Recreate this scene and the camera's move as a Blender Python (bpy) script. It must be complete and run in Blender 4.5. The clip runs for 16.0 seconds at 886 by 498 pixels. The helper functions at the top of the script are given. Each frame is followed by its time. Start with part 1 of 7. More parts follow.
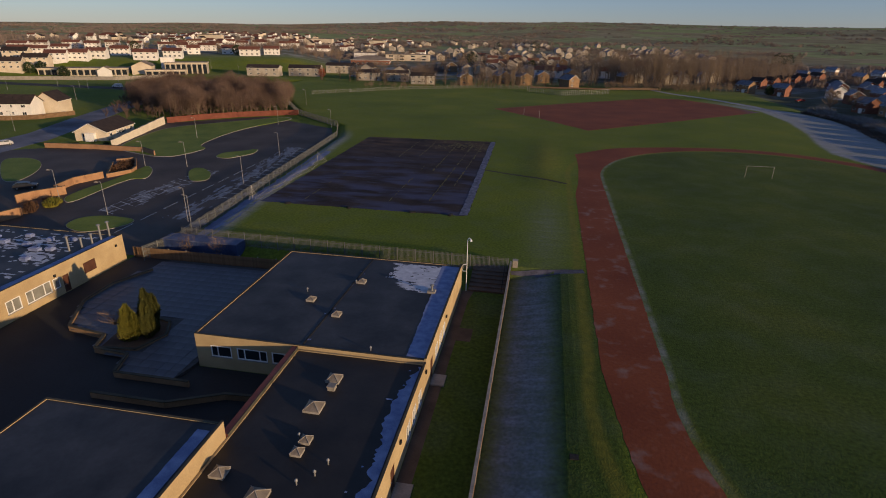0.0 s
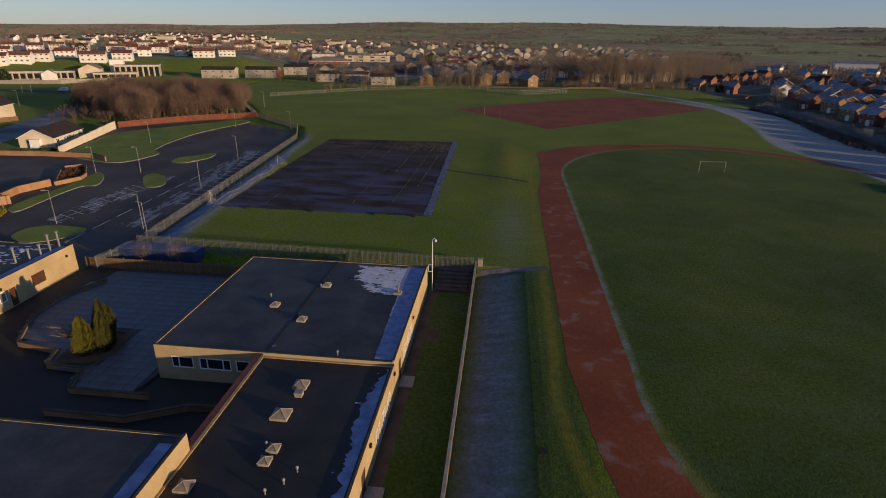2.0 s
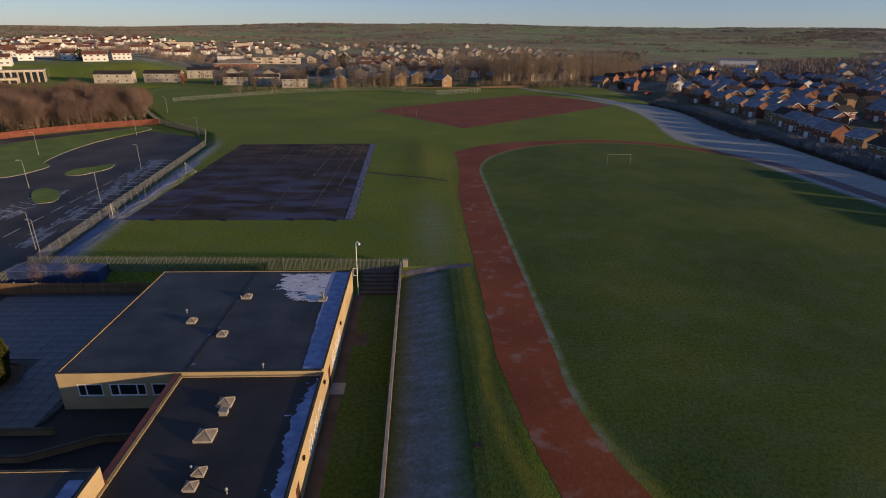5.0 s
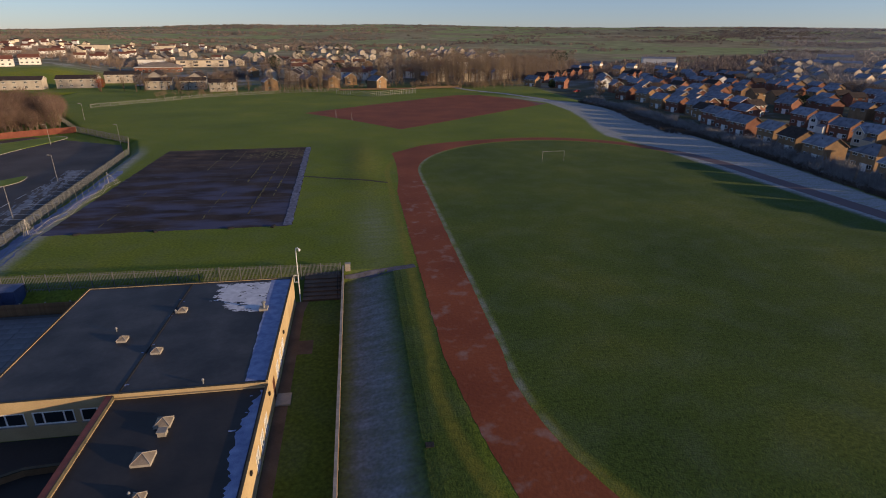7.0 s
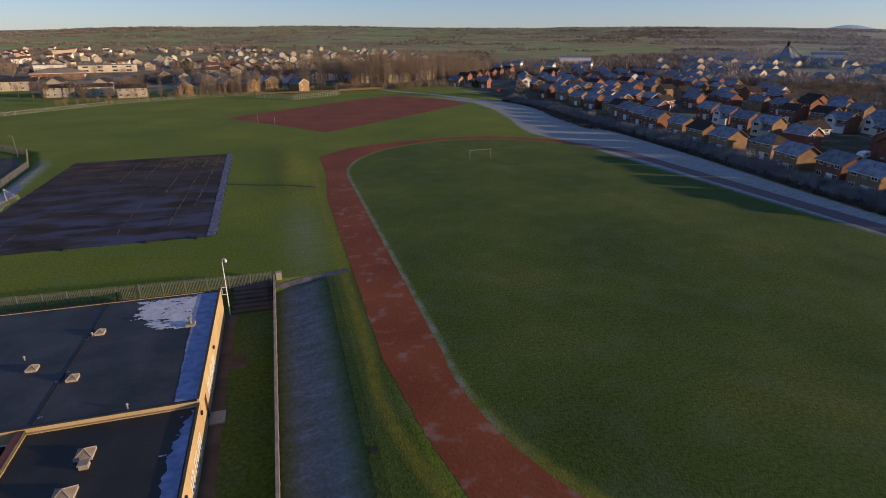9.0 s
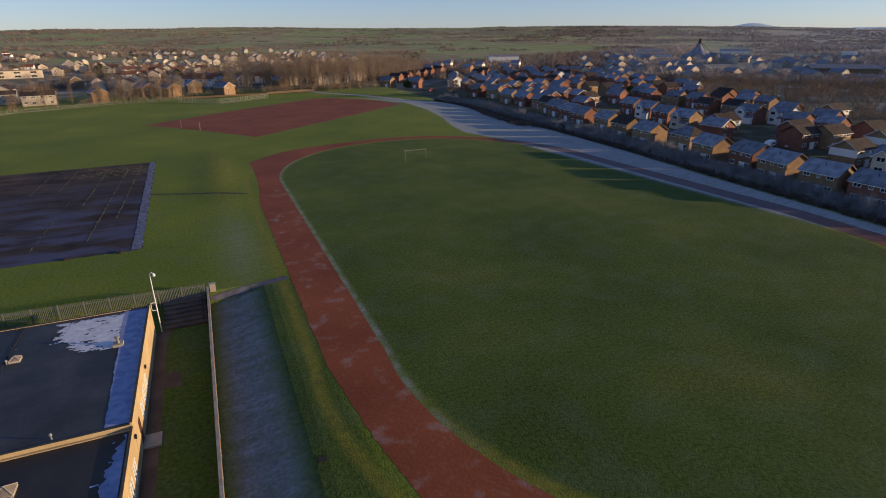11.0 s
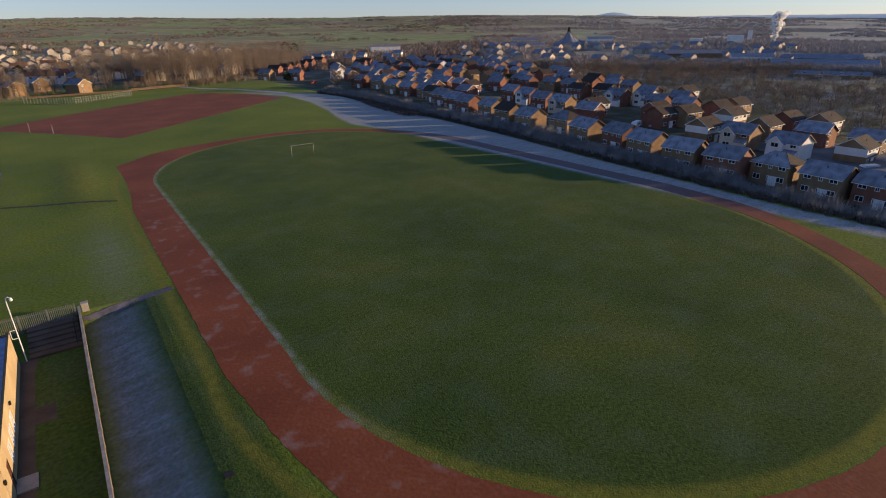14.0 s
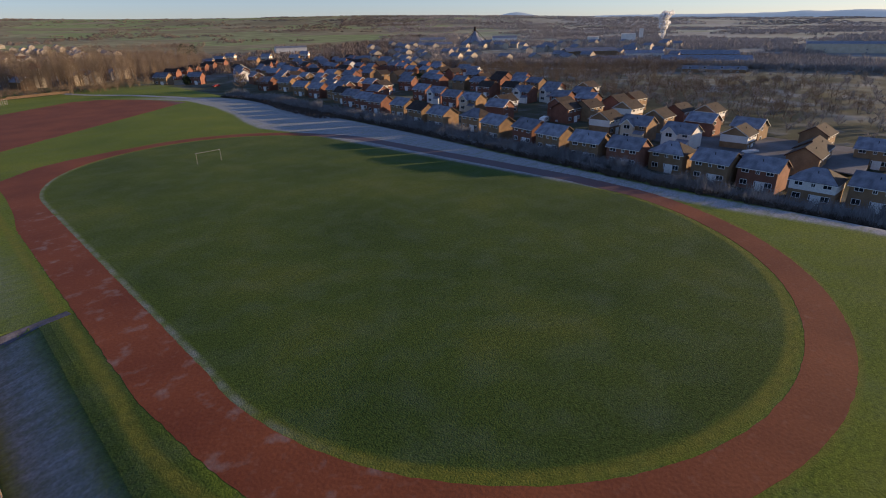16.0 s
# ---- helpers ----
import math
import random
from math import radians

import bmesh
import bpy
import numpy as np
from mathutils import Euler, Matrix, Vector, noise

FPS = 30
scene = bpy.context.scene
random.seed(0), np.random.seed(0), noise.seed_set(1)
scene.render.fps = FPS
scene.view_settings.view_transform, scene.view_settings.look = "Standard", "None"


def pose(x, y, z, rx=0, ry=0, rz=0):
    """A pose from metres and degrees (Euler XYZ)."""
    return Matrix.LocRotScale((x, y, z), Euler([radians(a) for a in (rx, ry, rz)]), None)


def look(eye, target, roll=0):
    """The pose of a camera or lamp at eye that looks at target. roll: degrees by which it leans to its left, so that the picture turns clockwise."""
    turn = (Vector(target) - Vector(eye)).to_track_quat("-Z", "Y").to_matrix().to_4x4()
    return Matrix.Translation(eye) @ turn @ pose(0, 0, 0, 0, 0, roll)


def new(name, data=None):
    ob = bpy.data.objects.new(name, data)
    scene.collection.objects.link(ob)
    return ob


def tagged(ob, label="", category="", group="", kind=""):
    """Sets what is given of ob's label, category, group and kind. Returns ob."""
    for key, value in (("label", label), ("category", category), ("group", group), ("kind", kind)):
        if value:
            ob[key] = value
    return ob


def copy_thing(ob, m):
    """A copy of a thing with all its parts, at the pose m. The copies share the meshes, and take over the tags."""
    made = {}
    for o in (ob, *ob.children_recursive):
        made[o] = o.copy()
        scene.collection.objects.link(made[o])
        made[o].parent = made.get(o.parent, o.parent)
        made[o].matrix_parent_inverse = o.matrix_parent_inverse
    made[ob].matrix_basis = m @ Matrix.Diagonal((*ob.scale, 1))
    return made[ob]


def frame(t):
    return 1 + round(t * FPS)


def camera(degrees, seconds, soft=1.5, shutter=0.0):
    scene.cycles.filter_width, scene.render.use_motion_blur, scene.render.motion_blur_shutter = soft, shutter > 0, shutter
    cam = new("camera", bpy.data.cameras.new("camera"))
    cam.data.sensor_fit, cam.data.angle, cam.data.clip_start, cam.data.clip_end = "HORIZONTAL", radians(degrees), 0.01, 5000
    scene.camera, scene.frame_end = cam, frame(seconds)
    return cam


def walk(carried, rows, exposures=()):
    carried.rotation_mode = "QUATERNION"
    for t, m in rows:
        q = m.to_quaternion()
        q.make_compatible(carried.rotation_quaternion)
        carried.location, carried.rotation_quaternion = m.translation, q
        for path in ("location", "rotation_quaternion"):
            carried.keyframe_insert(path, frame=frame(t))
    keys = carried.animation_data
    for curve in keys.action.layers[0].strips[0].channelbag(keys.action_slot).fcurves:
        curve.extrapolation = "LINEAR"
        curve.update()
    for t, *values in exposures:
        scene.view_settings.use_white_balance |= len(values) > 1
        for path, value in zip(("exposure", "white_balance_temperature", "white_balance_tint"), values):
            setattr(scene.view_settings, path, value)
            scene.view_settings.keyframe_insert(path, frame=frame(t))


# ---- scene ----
cam = camera(78.0, 16.0, 1.0)
PATH = [
    (0, (0.0, 0.0, 31.0), (-0.3225, 1.8267, 30.2523), 1.03),
    (0.5, (0.0, 0.0, 31.0), (-0.3019, 1.8307, 30.2533), 1.06),
    (1, (0.0, 0.0, 31.0), (-0.2722, 1.8354, 30.2536), 0.98),
    (1.5, (0.0, 0.0, 31.0), (-0.2355, 1.8409, 30.2546), 0.93),
    (2, (0.0, 0.0, 31.0), (-0.1963, 1.8461, 30.2561), 0.89),
    (2.5, (0.0, 0.0, 31.0), (-0.1541, 1.8506, 30.2574), 0.88),
    (3, (0.0, 0.0, 31.0), (-0.1196, 1.8535, 30.2583), 0.88),
    (3.5, (0.0, 0.0, 31.0), (-0.0783, 1.8562, 30.2594), 0.84),
    (4, (0.0, 0.0, 31.0), (-0.0223, 1.8581, 30.2604), 0.80),
    (6.5, (0.0, 0.0, 31.0), (0.2289, 1.8464, 30.2662), 0.51),
    (7, (0.0, 0.0, 31.0), (0.2887, 1.8379, 30.2660), 0.41),
    (7.5, (0.0, 0.0, 31.0), (0.3490, 1.8276, 30.2666), 0.31),
    (8, (0.0, 0.0, 31.0), (0.4056, 1.8164, 30.2677), 0.21),
    (8.5, (0.0, 0.0, 31.0), (0.4606, 1.8035, 30.2685), 0.11),
    (9, (0.0, 0.0, 31.0), (0.5255, 1.7863, 30.2699), 0.02),
    (11.5, (0.0, 0.0, 31.0), (0.7816, 1.6899, 30.2697), -0.49),
    (12, (0.0, 0.0, 31.0), (0.8384, 1.6627, 30.2702), -0.50),
    (12.5, (0.0, 0.0, 31.0), (0.9014, 1.6296, 30.2707), -0.57),
    (13, (0.0, 0.0, 31.0), (0.9495, 1.5984, 30.2628), -0.65),
    (13.5, (0.0, 0.0, 31.0), (0.9986, 1.5617, 30.2491), -0.68),
    (14, (0.0, 0.0, 31.0), (1.0514, 1.5205, 30.2366), -0.72),
    (14.5, (0.0, 0.0, 31.0), (1.0993, 1.4851, 30.2346), -0.73),
    (15, (0.0, 0.0, 31.0), (1.1569, 1.4404, 30.2338), -0.80),
    (15.5, (0.0, 0.0, 31.0), (1.2148, 1.3913, 30.2328), -0.96),
    (16, (0.0, 0.0, 31.0), (1.2725, 1.3386, 30.2327), -0.98),
]
walk(cam, [(t, look(eye, target, roll)) for t, eye, target, roll in PATH], [(0.0, -0.45), (4.0, -0.25), (9.0, 0.1), (12.0, 0.18), (16.0, 0.27)])

# ---- light ----
SUN_AZ, SUN_EL = radians(117), radians(7.0)
TO_SUN = Vector((math.sin(SUN_AZ) * math.cos(SUN_EL), math.cos(SUN_AZ) * math.cos(SUN_EL), math.sin(SUN_EL)))
world = bpy.data.worlds.new("sky")
scene.world = world
world.use_nodes = True
wn = world.node_tree.nodes
sky = wn.new("ShaderNodeTexSky")
sky.sky_type = "NISHITA"
sky.sun_disc = False
sky.sun_elevation = SUN_EL
sky.sun_rotation = SUN_AZ
sky.air_density, sky.dust_density, sky.ozone_density = 0.75, 0.1, 1.8
wn["Background"].inputs["Strength"].default_value = 0.163
cool = wn.new("ShaderNodeMix")
cool.data_type, cool.blend_type = "RGBA", "MULTIPLY"
cool.inputs[0].default_value, cool.inputs[7].default_value = 1.0, (0.96, 0.97, 1.24, 1)
world.node_tree.links.new(sky.outputs["Color"], cool.inputs[6])
veil = wn.new("ShaderNodeMix")
veil.data_type = "RGBA"
veil.inputs[0].default_value, veil.inputs[7].default_value = 0.42, (1.0, 1.42, 2.55, 1)
world.node_tree.links.new(cool.outputs[2], veil.inputs[6])
world.node_tree.links.new(veil.outputs[2], wn["Background"].inputs["Color"])
sun_data = bpy.data.lights.new("sun", "SUN")
sun_data.energy, sun_data.angle, sun_data.color = 6.3, radians(0.6), (1.0, 0.70, 0.41)
sun = new("sun", sun_data)
sun.matrix_world = look(TO_SUN * 200, (0, 0, 0))

# ---- materials ----
MATS = {}


def mat(name, a, b, scale=0.6, rough=0.85, bump=0.25, metal=0.0, fine=7.0, vary=0.0, spec=0.3):
    """A surface of two tones at two scales with fine relief; vary: how far single pieces differ."""
    if name in MATS:
        return MATS[name]
    m = bpy.data.materials.new(name)
    m.use_nodes = True
    n, l = m.node_tree.nodes, m.node_tree.links
    p = n["Principled BSDF"]
    tc = n.new("ShaderNodeTexCoord")
    big, small = n.new("ShaderNodeTexNoise"), n.new("ShaderNodeTexNoise")
    big.inputs["Scale"].default_value, big.inputs["Detail"].default_value = scale, 4
    small.inputs["Scale"].default_value, small.inputs["Detail"].default_value = fine, 3
    for t in (big, small):
        l.new(tc.outputs["Object"], t.inputs["Vector"])
    ramp = n.new("ShaderNodeValToRGB")
    ramp.color_ramp.elements[0].position, ramp.color_ramp.elements[1].position = 0.35, 0.68
    ramp.color_ramp.elements[0].color, ramp.color_ramp.elements[1].color = (*a, 1), (*b, 1)
    l.new(big.outputs["Fac"], ramp.inputs["Fac"])
    hsv = n.new("ShaderNodeHueSaturation")
    val = n.new("ShaderNodeMapRange")
    val.inputs["To Min"].default_value, val.inputs["To Max"].default_value = 0.72, 1.28
    l.new(small.outputs["Fac"], val.inputs["Value"])
    out = val.outputs["Result"]
    if vary:
        info, mr, mul = n.new("ShaderNodeObjectInfo"), n.new("ShaderNodeMapRange"), n.new("ShaderNodeMath")
        mr.inputs["To Min"].default_value, mr.inputs["To Max"].default_value = 1 - vary, 1 + vary
        mul.operation = "MULTIPLY"
        l.new(info.outputs["Random"], mr.inputs["Value"])
        l.new(mr.outputs["Result"], mul.inputs[0])
        l.new(out, mul.inputs[1])
        out = mul.outputs["Value"]
    l.new(out, hsv.inputs["Value"])
    l.new(ramp.outputs["Color"], hsv.inputs["Color"])
    l.new(hsv.outputs["Color"], p.inputs["Base Color"])
    p.inputs["Roughness"].default_value, p.inputs["Metallic"].default_value = rough, metal
    p.inputs["Specular IOR Level"].default_value = spec
    if bump:
        bp = n.new("ShaderNodeBump")
        bp.inputs["Strength"].default_value, bp.inputs["Distance"].default_value = bump, 0.05
        l.new(small.outputs["Fac"], bp.inputs["Height"])
        l.new(bp.outputs["Normal"], p.inputs["Normal"])
    MATS[name] = m
    return m


BRICK_BUFF = mat("buff_brick", (0.38, 0.28, 0.15), (0.47, 0.36, 0.20), 0.4, fine=9)
BRICK_RED = mat("red_brick", (0.165, 0.070, 0.046), (0.225, 0.098, 0.064), 0.5, fine=6, vary=0.15)
BRICK_TAN = mat("tan_brick", (0.20, 0.125, 0.068), (0.28, 0.18, 0.10), 0.5, fine=6, vary=0.15)
RENDER_WHITE = mat("white_render", (0.66, 0.64, 0.60), (0.76, 0.74, 0.70), 0.3, fine=4, vary=0.06)
HARL_GREY = mat("grey_harling", (0.33, 0.29, 0.24), (0.43, 0.385, 0.32), 0.4, fine=4, vary=0.1)
RENDER_CREAM = mat("cream_render", (0.52, 0.44, 0.33), (0.62, 0.54, 0.42), 0.3, fine=4, vary=0.1)
# tan garden brick with sunlight in its colour: brighter and more orange
BRICK_GARDEN_LIT = mat("sunlit_garden_brick", (0.30, 0.165, 0.085), (0.40, 0.23, 0.125), 0.5, fine=6)
TILE_BROWN = mat("brown_roof_tile", (0.026, 0.019, 0.016), (0.048, 0.034, 0.027), 0.8, fine=5, vary=0.2)
TILE_RED = mat("red_brown_roof_tile", (0.12, 0.045, 0.03), (0.17, 0.07, 0.045), 0.8, fine=5, vary=0.2)
TILE_FROST = mat("frosted_roof_tile", (0.12, 0.13, 0.165), (0.225, 0.24, 0.29), 0.7, fine=4, vary=0.25)
FELT = mat("black_roof_felt", (0.015, 0.017, 0.021), (0.044, 0.046, 0.052), 0.3, rough=0.6, fine=2.5, bump=0.2, spec=0.4)
FELT_BROWN = mat("brown_black_roof_felt", (0.008, 0.0075, 0.0075), (0.025, 0.0215, 0.020), 0.25, rough=0.6, fine=2.5, bump=0.2, spec=0.4)
# one frost in two colours: white for sunlit roof, blue of shade painted in
HOAR_SUNLIT = mat("roof_hoar_sunlit", (0.42, 0.44, 0.50), (0.58, 0.60, 0.65), 1.2, rough=0.7, fine=14)
FROST_SHADED = mat("roof_frost_shaded", (0.14, 0.178, 0.33), (0.25, 0.30, 0.47), 1.2, rough=0.7, fine=14)
COPING = mat("stone_coping", (0.045, 0.042, 0.030), (0.085, 0.075, 0.05), 0.9, fine=8)
FASCIA_RED = mat("red_painted_fascia", (0.12, 0.035, 0.025), (0.17, 0.05, 0.035), 1.5, rough=0.55)
UPVC = mat("white_window_frame", (0.72, 0.72, 0.70), (0.80, 0.80, 0.78), 2, rough=0.4, bump=0.0)
CAR_PARK = mat("worn_brown_tarmac", (0.042, 0.033, 0.028), (0.082, 0.066, 0.056), 0.1, rough=0.75, fine=4)
TARMAC = mat("tarmac", (0.020, 0.019, 0.019), (0.036, 0.034, 0.033), 0.12, rough=0.8, fine=5)
COURT = mat("old_court_tarmac", (0.020, 0.015, 0.014), (0.050, 0.038, 0.034), 0.16, rough=0.9, fine=1.6, spec=0.15)


def court_surface():
    """Old tarmac with sky sheen painted in blue streaks mid-court, browner at its far end."""
    m = COURT
    n, l = m.node_tree.nodes, m.node_tree.links
    p = n["Principled BSDF"]
    out = p.inputs["Base Color"].links[0].from_socket
    pos = n.new("ShaderNodeNewGeometry").outputs["Position"]
    sep = n.new("ShaderNodeSeparateXYZ")
    l.new(pos, sep.inputs["Vector"])
    for stretch, lo, hi, key, full, none, tone, most in (((0.09, 0.26, 1), 0.42, 0.62, "Y", 112, 152, (0.066, 0.074, 0.135), 0.8), ((0.10, 0.30, 1), 0.40, 0.7, "Y", 158, 130, (0.120, 0.076, 0.050), 0.85), ((0.3, 1.4, 1), 0.60, 0.78, "X", -60, 40, (0.16, 0.17, 0.22), 0.5)):
        mp = n.new("ShaderNodeMapping")
        mp.inputs["Scale"].default_value = stretch
        l.new(pos, mp.inputs["Vector"])
        t = n.new("ShaderNodeTexNoise")
        t.inputs["Scale"].default_value, t.inputs["Detail"].default_value = 1.0, 5
        l.new(mp.outputs["Vector"], t.inputs["Vector"])
        r, q, k, x = n.new("ShaderNodeMapRange"), n.new("ShaderNodeMapRange"), n.new("ShaderNodeMath"), n.new("ShaderNodeMix")
        r.inputs["From Min"].default_value, r.inputs["From Max"].default_value = lo, hi
        l.new(t.outputs["Fac"], r.inputs["Value"])
        q.inputs["From Min"].default_value, q.inputs["From Max"].default_value, q.inputs["To Max"].default_value = none, full, most
        l.new(sep.outputs[key], q.inputs["Value"])
        k.operation = "MULTIPLY"
        l.new(r.outputs["Result"], k.inputs[0])
        l.new(q.outputs["Result"], k.inputs[1])
        x.data_type = "RGBA"
        l.new(k.outputs["Value"], x.inputs[0])
        l.new(out, x.inputs[6])
        x.inputs[7].default_value = (*tone, 1)
        out = x.outputs[2]
    l.new(out, p.inputs["Base Color"])


court_surface()


def cinder():
    """Red ash with darker parts, pale scuffs and frost left in patches on the shaded straight."""
    m = mat("red_cinder", (0.155, 0.036, 0.012), (0.225, 0.060, 0.020), 0.09, fine=3, bump=0.4)
    n, l = m.node_tree.nodes, m.node_tree.links
    p = n["Principled BSDF"]
    src = p.inputs["Base Color"].links[0].from_socket
    pos = n.new("ShaderNodeNewGeometry").outputs["Position"]
    sep = n.new("ShaderNodeSeparateXYZ")
    l.new(pos, sep.inputs["Vector"])
    west = n.new("ShaderNodeMapRange")
    west.inputs["From Min"].default_value, west.inputs["From Max"].default_value = 26, 14
    west.inputs["To Min"].default_value, west.inputs["To Max"].default_value = 0.0, 0.85
    l.new(sep.outputs["X"], west.inputs["Value"])
    near, both = n.new("ShaderNodeMapRange"), n.new("ShaderNodeMath")
    near.inputs["From Min"].default_value, near.inputs["From Max"].default_value = 135, 112
    l.new(sep.outputs["Y"], near.inputs["Value"])
    both.operation = "MULTIPLY"
    l.new(west.outputs["Result"], both.inputs[0])
    l.new(near.outputs["Result"], both.inputs[1])
    out = src
    for scale, lo, hi, tone in ((0.36, 0.57, 0.74, (0.25, 0.18, 0.155)), (0.9, 0.58, 0.8, (0.25, 0.115, 0.075))):
        t = n.new("ShaderNodeTexNoise")
        t.inputs["Scale"].default_value, t.inputs["Detail"].default_value = scale, 7
        l.new(pos, t.inputs["Vector"])
        r = n.new("ShaderNodeMapRange")
        r.inputs["From Min"].default_value, r.inputs["From Max"].default_value = lo, hi
        l.new(t.outputs["Fac"], r.inputs["Value"])
        k = n.new("ShaderNodeMath")
        k.operation = "MULTIPLY"
        l.new(r.outputs["Result"], k.inputs[0])
        if scale < 0.5:
            l.new(both.outputs["Value"], k.inputs[1])
        else:
            k.inputs[1].default_value = 0.5
        x = n.new("ShaderNodeMix")
        x.data_type = "RGBA"
        l.new(k.outputs["Value"], x.inputs[0])
        l.new(out, x.inputs[6])
        x.inputs[7].default_value = (*tone, 1)
        out = x.outputs[2]
    # grey rime on the east straight, with the hedge's shade painted into its tone
    far, painted_light = n.new("ShaderNodeMapRange"), n.new("ShaderNodeMix")
    far.inputs["From Min"].default_value, far.inputs["From Max"].default_value, far.inputs["To Max"].default_value = 83, 89, 0.8
    l.new(sep.outputs["X"], far.inputs["Value"])
    past, both = n.new("ShaderNodeMapRange"), n.new("ShaderNodeMath")
    past.inputs["From Min"].default_value, past.inputs["From Max"].default_value = 38, 64
    l.new(sep.outputs["Y"], past.inputs["Value"])
    both.operation = "MULTIPLY"
    l.new(far.outputs["Result"], both.inputs[0])
    l.new(past.outputs["Result"], both.inputs[1])
    painted_light.data_type = "RGBA"
    l.new(both.outputs["Value"], painted_light.inputs[0])
    l.new(out, painted_light.inputs[6])
    painted_light.inputs[7].default_value = (0.095, 0.09, 0.11, 1)
    l.new(painted_light.outputs[2], p.inputs["Base Color"])
    return m


CINDER = cinder()
PAVING = mat("concrete_paving", (0.045, 0.048, 0.060), (0.115, 0.12, 0.14), 0.18, rough=0.55, fine=6, vary=0.12, spec=0.5)
CONCRETE = mat("concrete", (0.24, 0.22, 0.19), (0.34, 0.31, 0.27), 0.8, fine=7)
STEEL = mat("galvanised_steel", (0.24, 0.24, 0.235), (0.32, 0.32, 0.31), 2, rough=0.5, metal=0.4, bump=0.05)
WOOD = mat("weathered_timber", (0.14, 0.085, 0.045), (0.22, 0.14, 0.08), 1.4, fine=9, vary=0.15)
BARK = mat("bare_bark", (0.10, 0.065, 0.04), (0.15, 0.10, 0.065), 1.0, fine=4, vary=0.25)
TWIG_RED = mat("reddish_twigs", (0.105, 0.068, 0.052), (0.165, 0.110, 0.084), 0.3, fine=3, vary=0.3, bump=0.0)
TWIG_TAN = mat("tan_twigs", (0.135, 0.096, 0.062), (0.205, 0.15, 0.10), 0.3, fine=3, vary=0.25, bump=0.0)
TWIG_DULL = mat("dull_brown_twigs", (0.23, 0.20, 0.175), (0.36, 0.32, 0.29), 0.02, fine=3, bump=0.0)
TWIG_GREY = mat("grey_frosted_twigs", (0.135, 0.135, 0.14), (0.245, 0.245, 0.255), 0.4, fine=3, vary=0.25, bump=0.0)
CONIFER = mat("golden_conifer_leaf", (0.09, 0.095, 0.012), (0.19, 0.17, 0.025), 1.5, fine=6, bump=0.0)
EVERGREEN = mat("evergreen_leaf", (0.018, 0.032, 0.012), (0.04, 0.06, 0.022), 0.8, fine=4, vary=0.2, bump=0.0)
DARK_DOOR = mat("brown_painted_door", (0.07, 0.03, 0.02), (0.10, 0.045, 0.03), 2, rough=0.5)
PAINT_WHITE = mat("white_road_paint", (0.45, 0.45, 0.44), (0.62, 0.62, 0.60), 1.5)
BLACK_RUBBER = mat("tyre_rubber", (0.015, 0.015, 0.015), (0.025, 0.025, 0.025), 4, rough=0.9)


def glass(name, tint, rough=0.05):
    m = bpy.data.materials.new(name)
    m.use_nodes = True
    p = m.node_tree.nodes["Principled BSDF"]
    p.inputs["Base Color"].default_value = (*tint, 1)
    p.inputs["Roughness"].default_value = rough
    p.inputs["Specular IOR Level"].default_value = 0.6
    return m


GLASS = glass("dark_window_glass", (0.02, 0.025, 0.03))
SKYGLASS = mat("wired_rooflight_glass", (0.16, 0.135, 0.105), (0.24, 0.205, 0.16), 1.0, rough=0.35, bump=0.05)


# ---- builders ----
def box(bm, x0, x1, y0, y1, z0, z1):
    v = [bm.verts.new(c) for c in ((x0, y0, z0), (x1, y0, z0), (x1, y1, z0), (x0, y1, z0), (x0, y0, z1), (x1, y0, z1), (x1, y1, z1), (x0, y1, z1))]
    for f in ((3, 2, 1, 0), (4, 5, 6, 7), (0, 1, 5, 4), (1, 2, 6, 5), (2, 3, 7, 6), (3, 0, 4, 7)):
        bm.faces.new([v[i] for i in f])


def bar(bm, a, b, wide, high):
    """A square bar from a to b; a and b lie on its lower middle line."""
    a, b = Vector(a), Vector(b)
    d = (b - a).normalized()
    side = d.cross(Vector((0, 0, 1)))
    side = (side.normalized() if side.length > 1e-4 else Vector((1, 0, 0))) * wide / 2
    up = side.cross(d).normalized() * high
    if up.z < 0:
        up = -up
    v = [bm.verts.new(c) for c in (a - side, a + side, a + side + up, a - side + up, b - side, b + side, b + side + up, b - side + up)]
    for f in ((3, 2, 1, 0), (4, 5, 6, 7), (0, 1, 5, 4), (1, 2, 6, 5), (2, 3, 7, 6), (3, 0, 4, 7)):
        bm.faces.new([v[i] for i in f])
    bmesh.ops.recalc_face_normals(bm, faces=bm.faces)


def tube(bm, pts, radii, sides=6):
    """A round bar along pts, with a radius at each."""
    rings = []
    for i, p in enumerate(pts):
        p = Vector(p)
        d = (Vector(pts[min(i + 1, len(pts) - 1)]) - Vector(pts[max(i - 1, 0)])).normalized()
        u = d.orthogonal().normalized()
        w = d.cross(u)
        rings.append([bm.verts.new(p + (u * math.cos(k * math.tau / sides) + w * math.sin(k * math.tau / sides)) * radii[i]) for k in range(sides)])
    for r, s in zip(rings, rings[1:]):
        for k in range(sides):
            bm.faces.new((r[k], r[(k + 1) % sides], s[(k + 1) % sides], s[k]))
    bm.faces.new(rings[-1])
    bm.faces.new(rings[0][::-1])


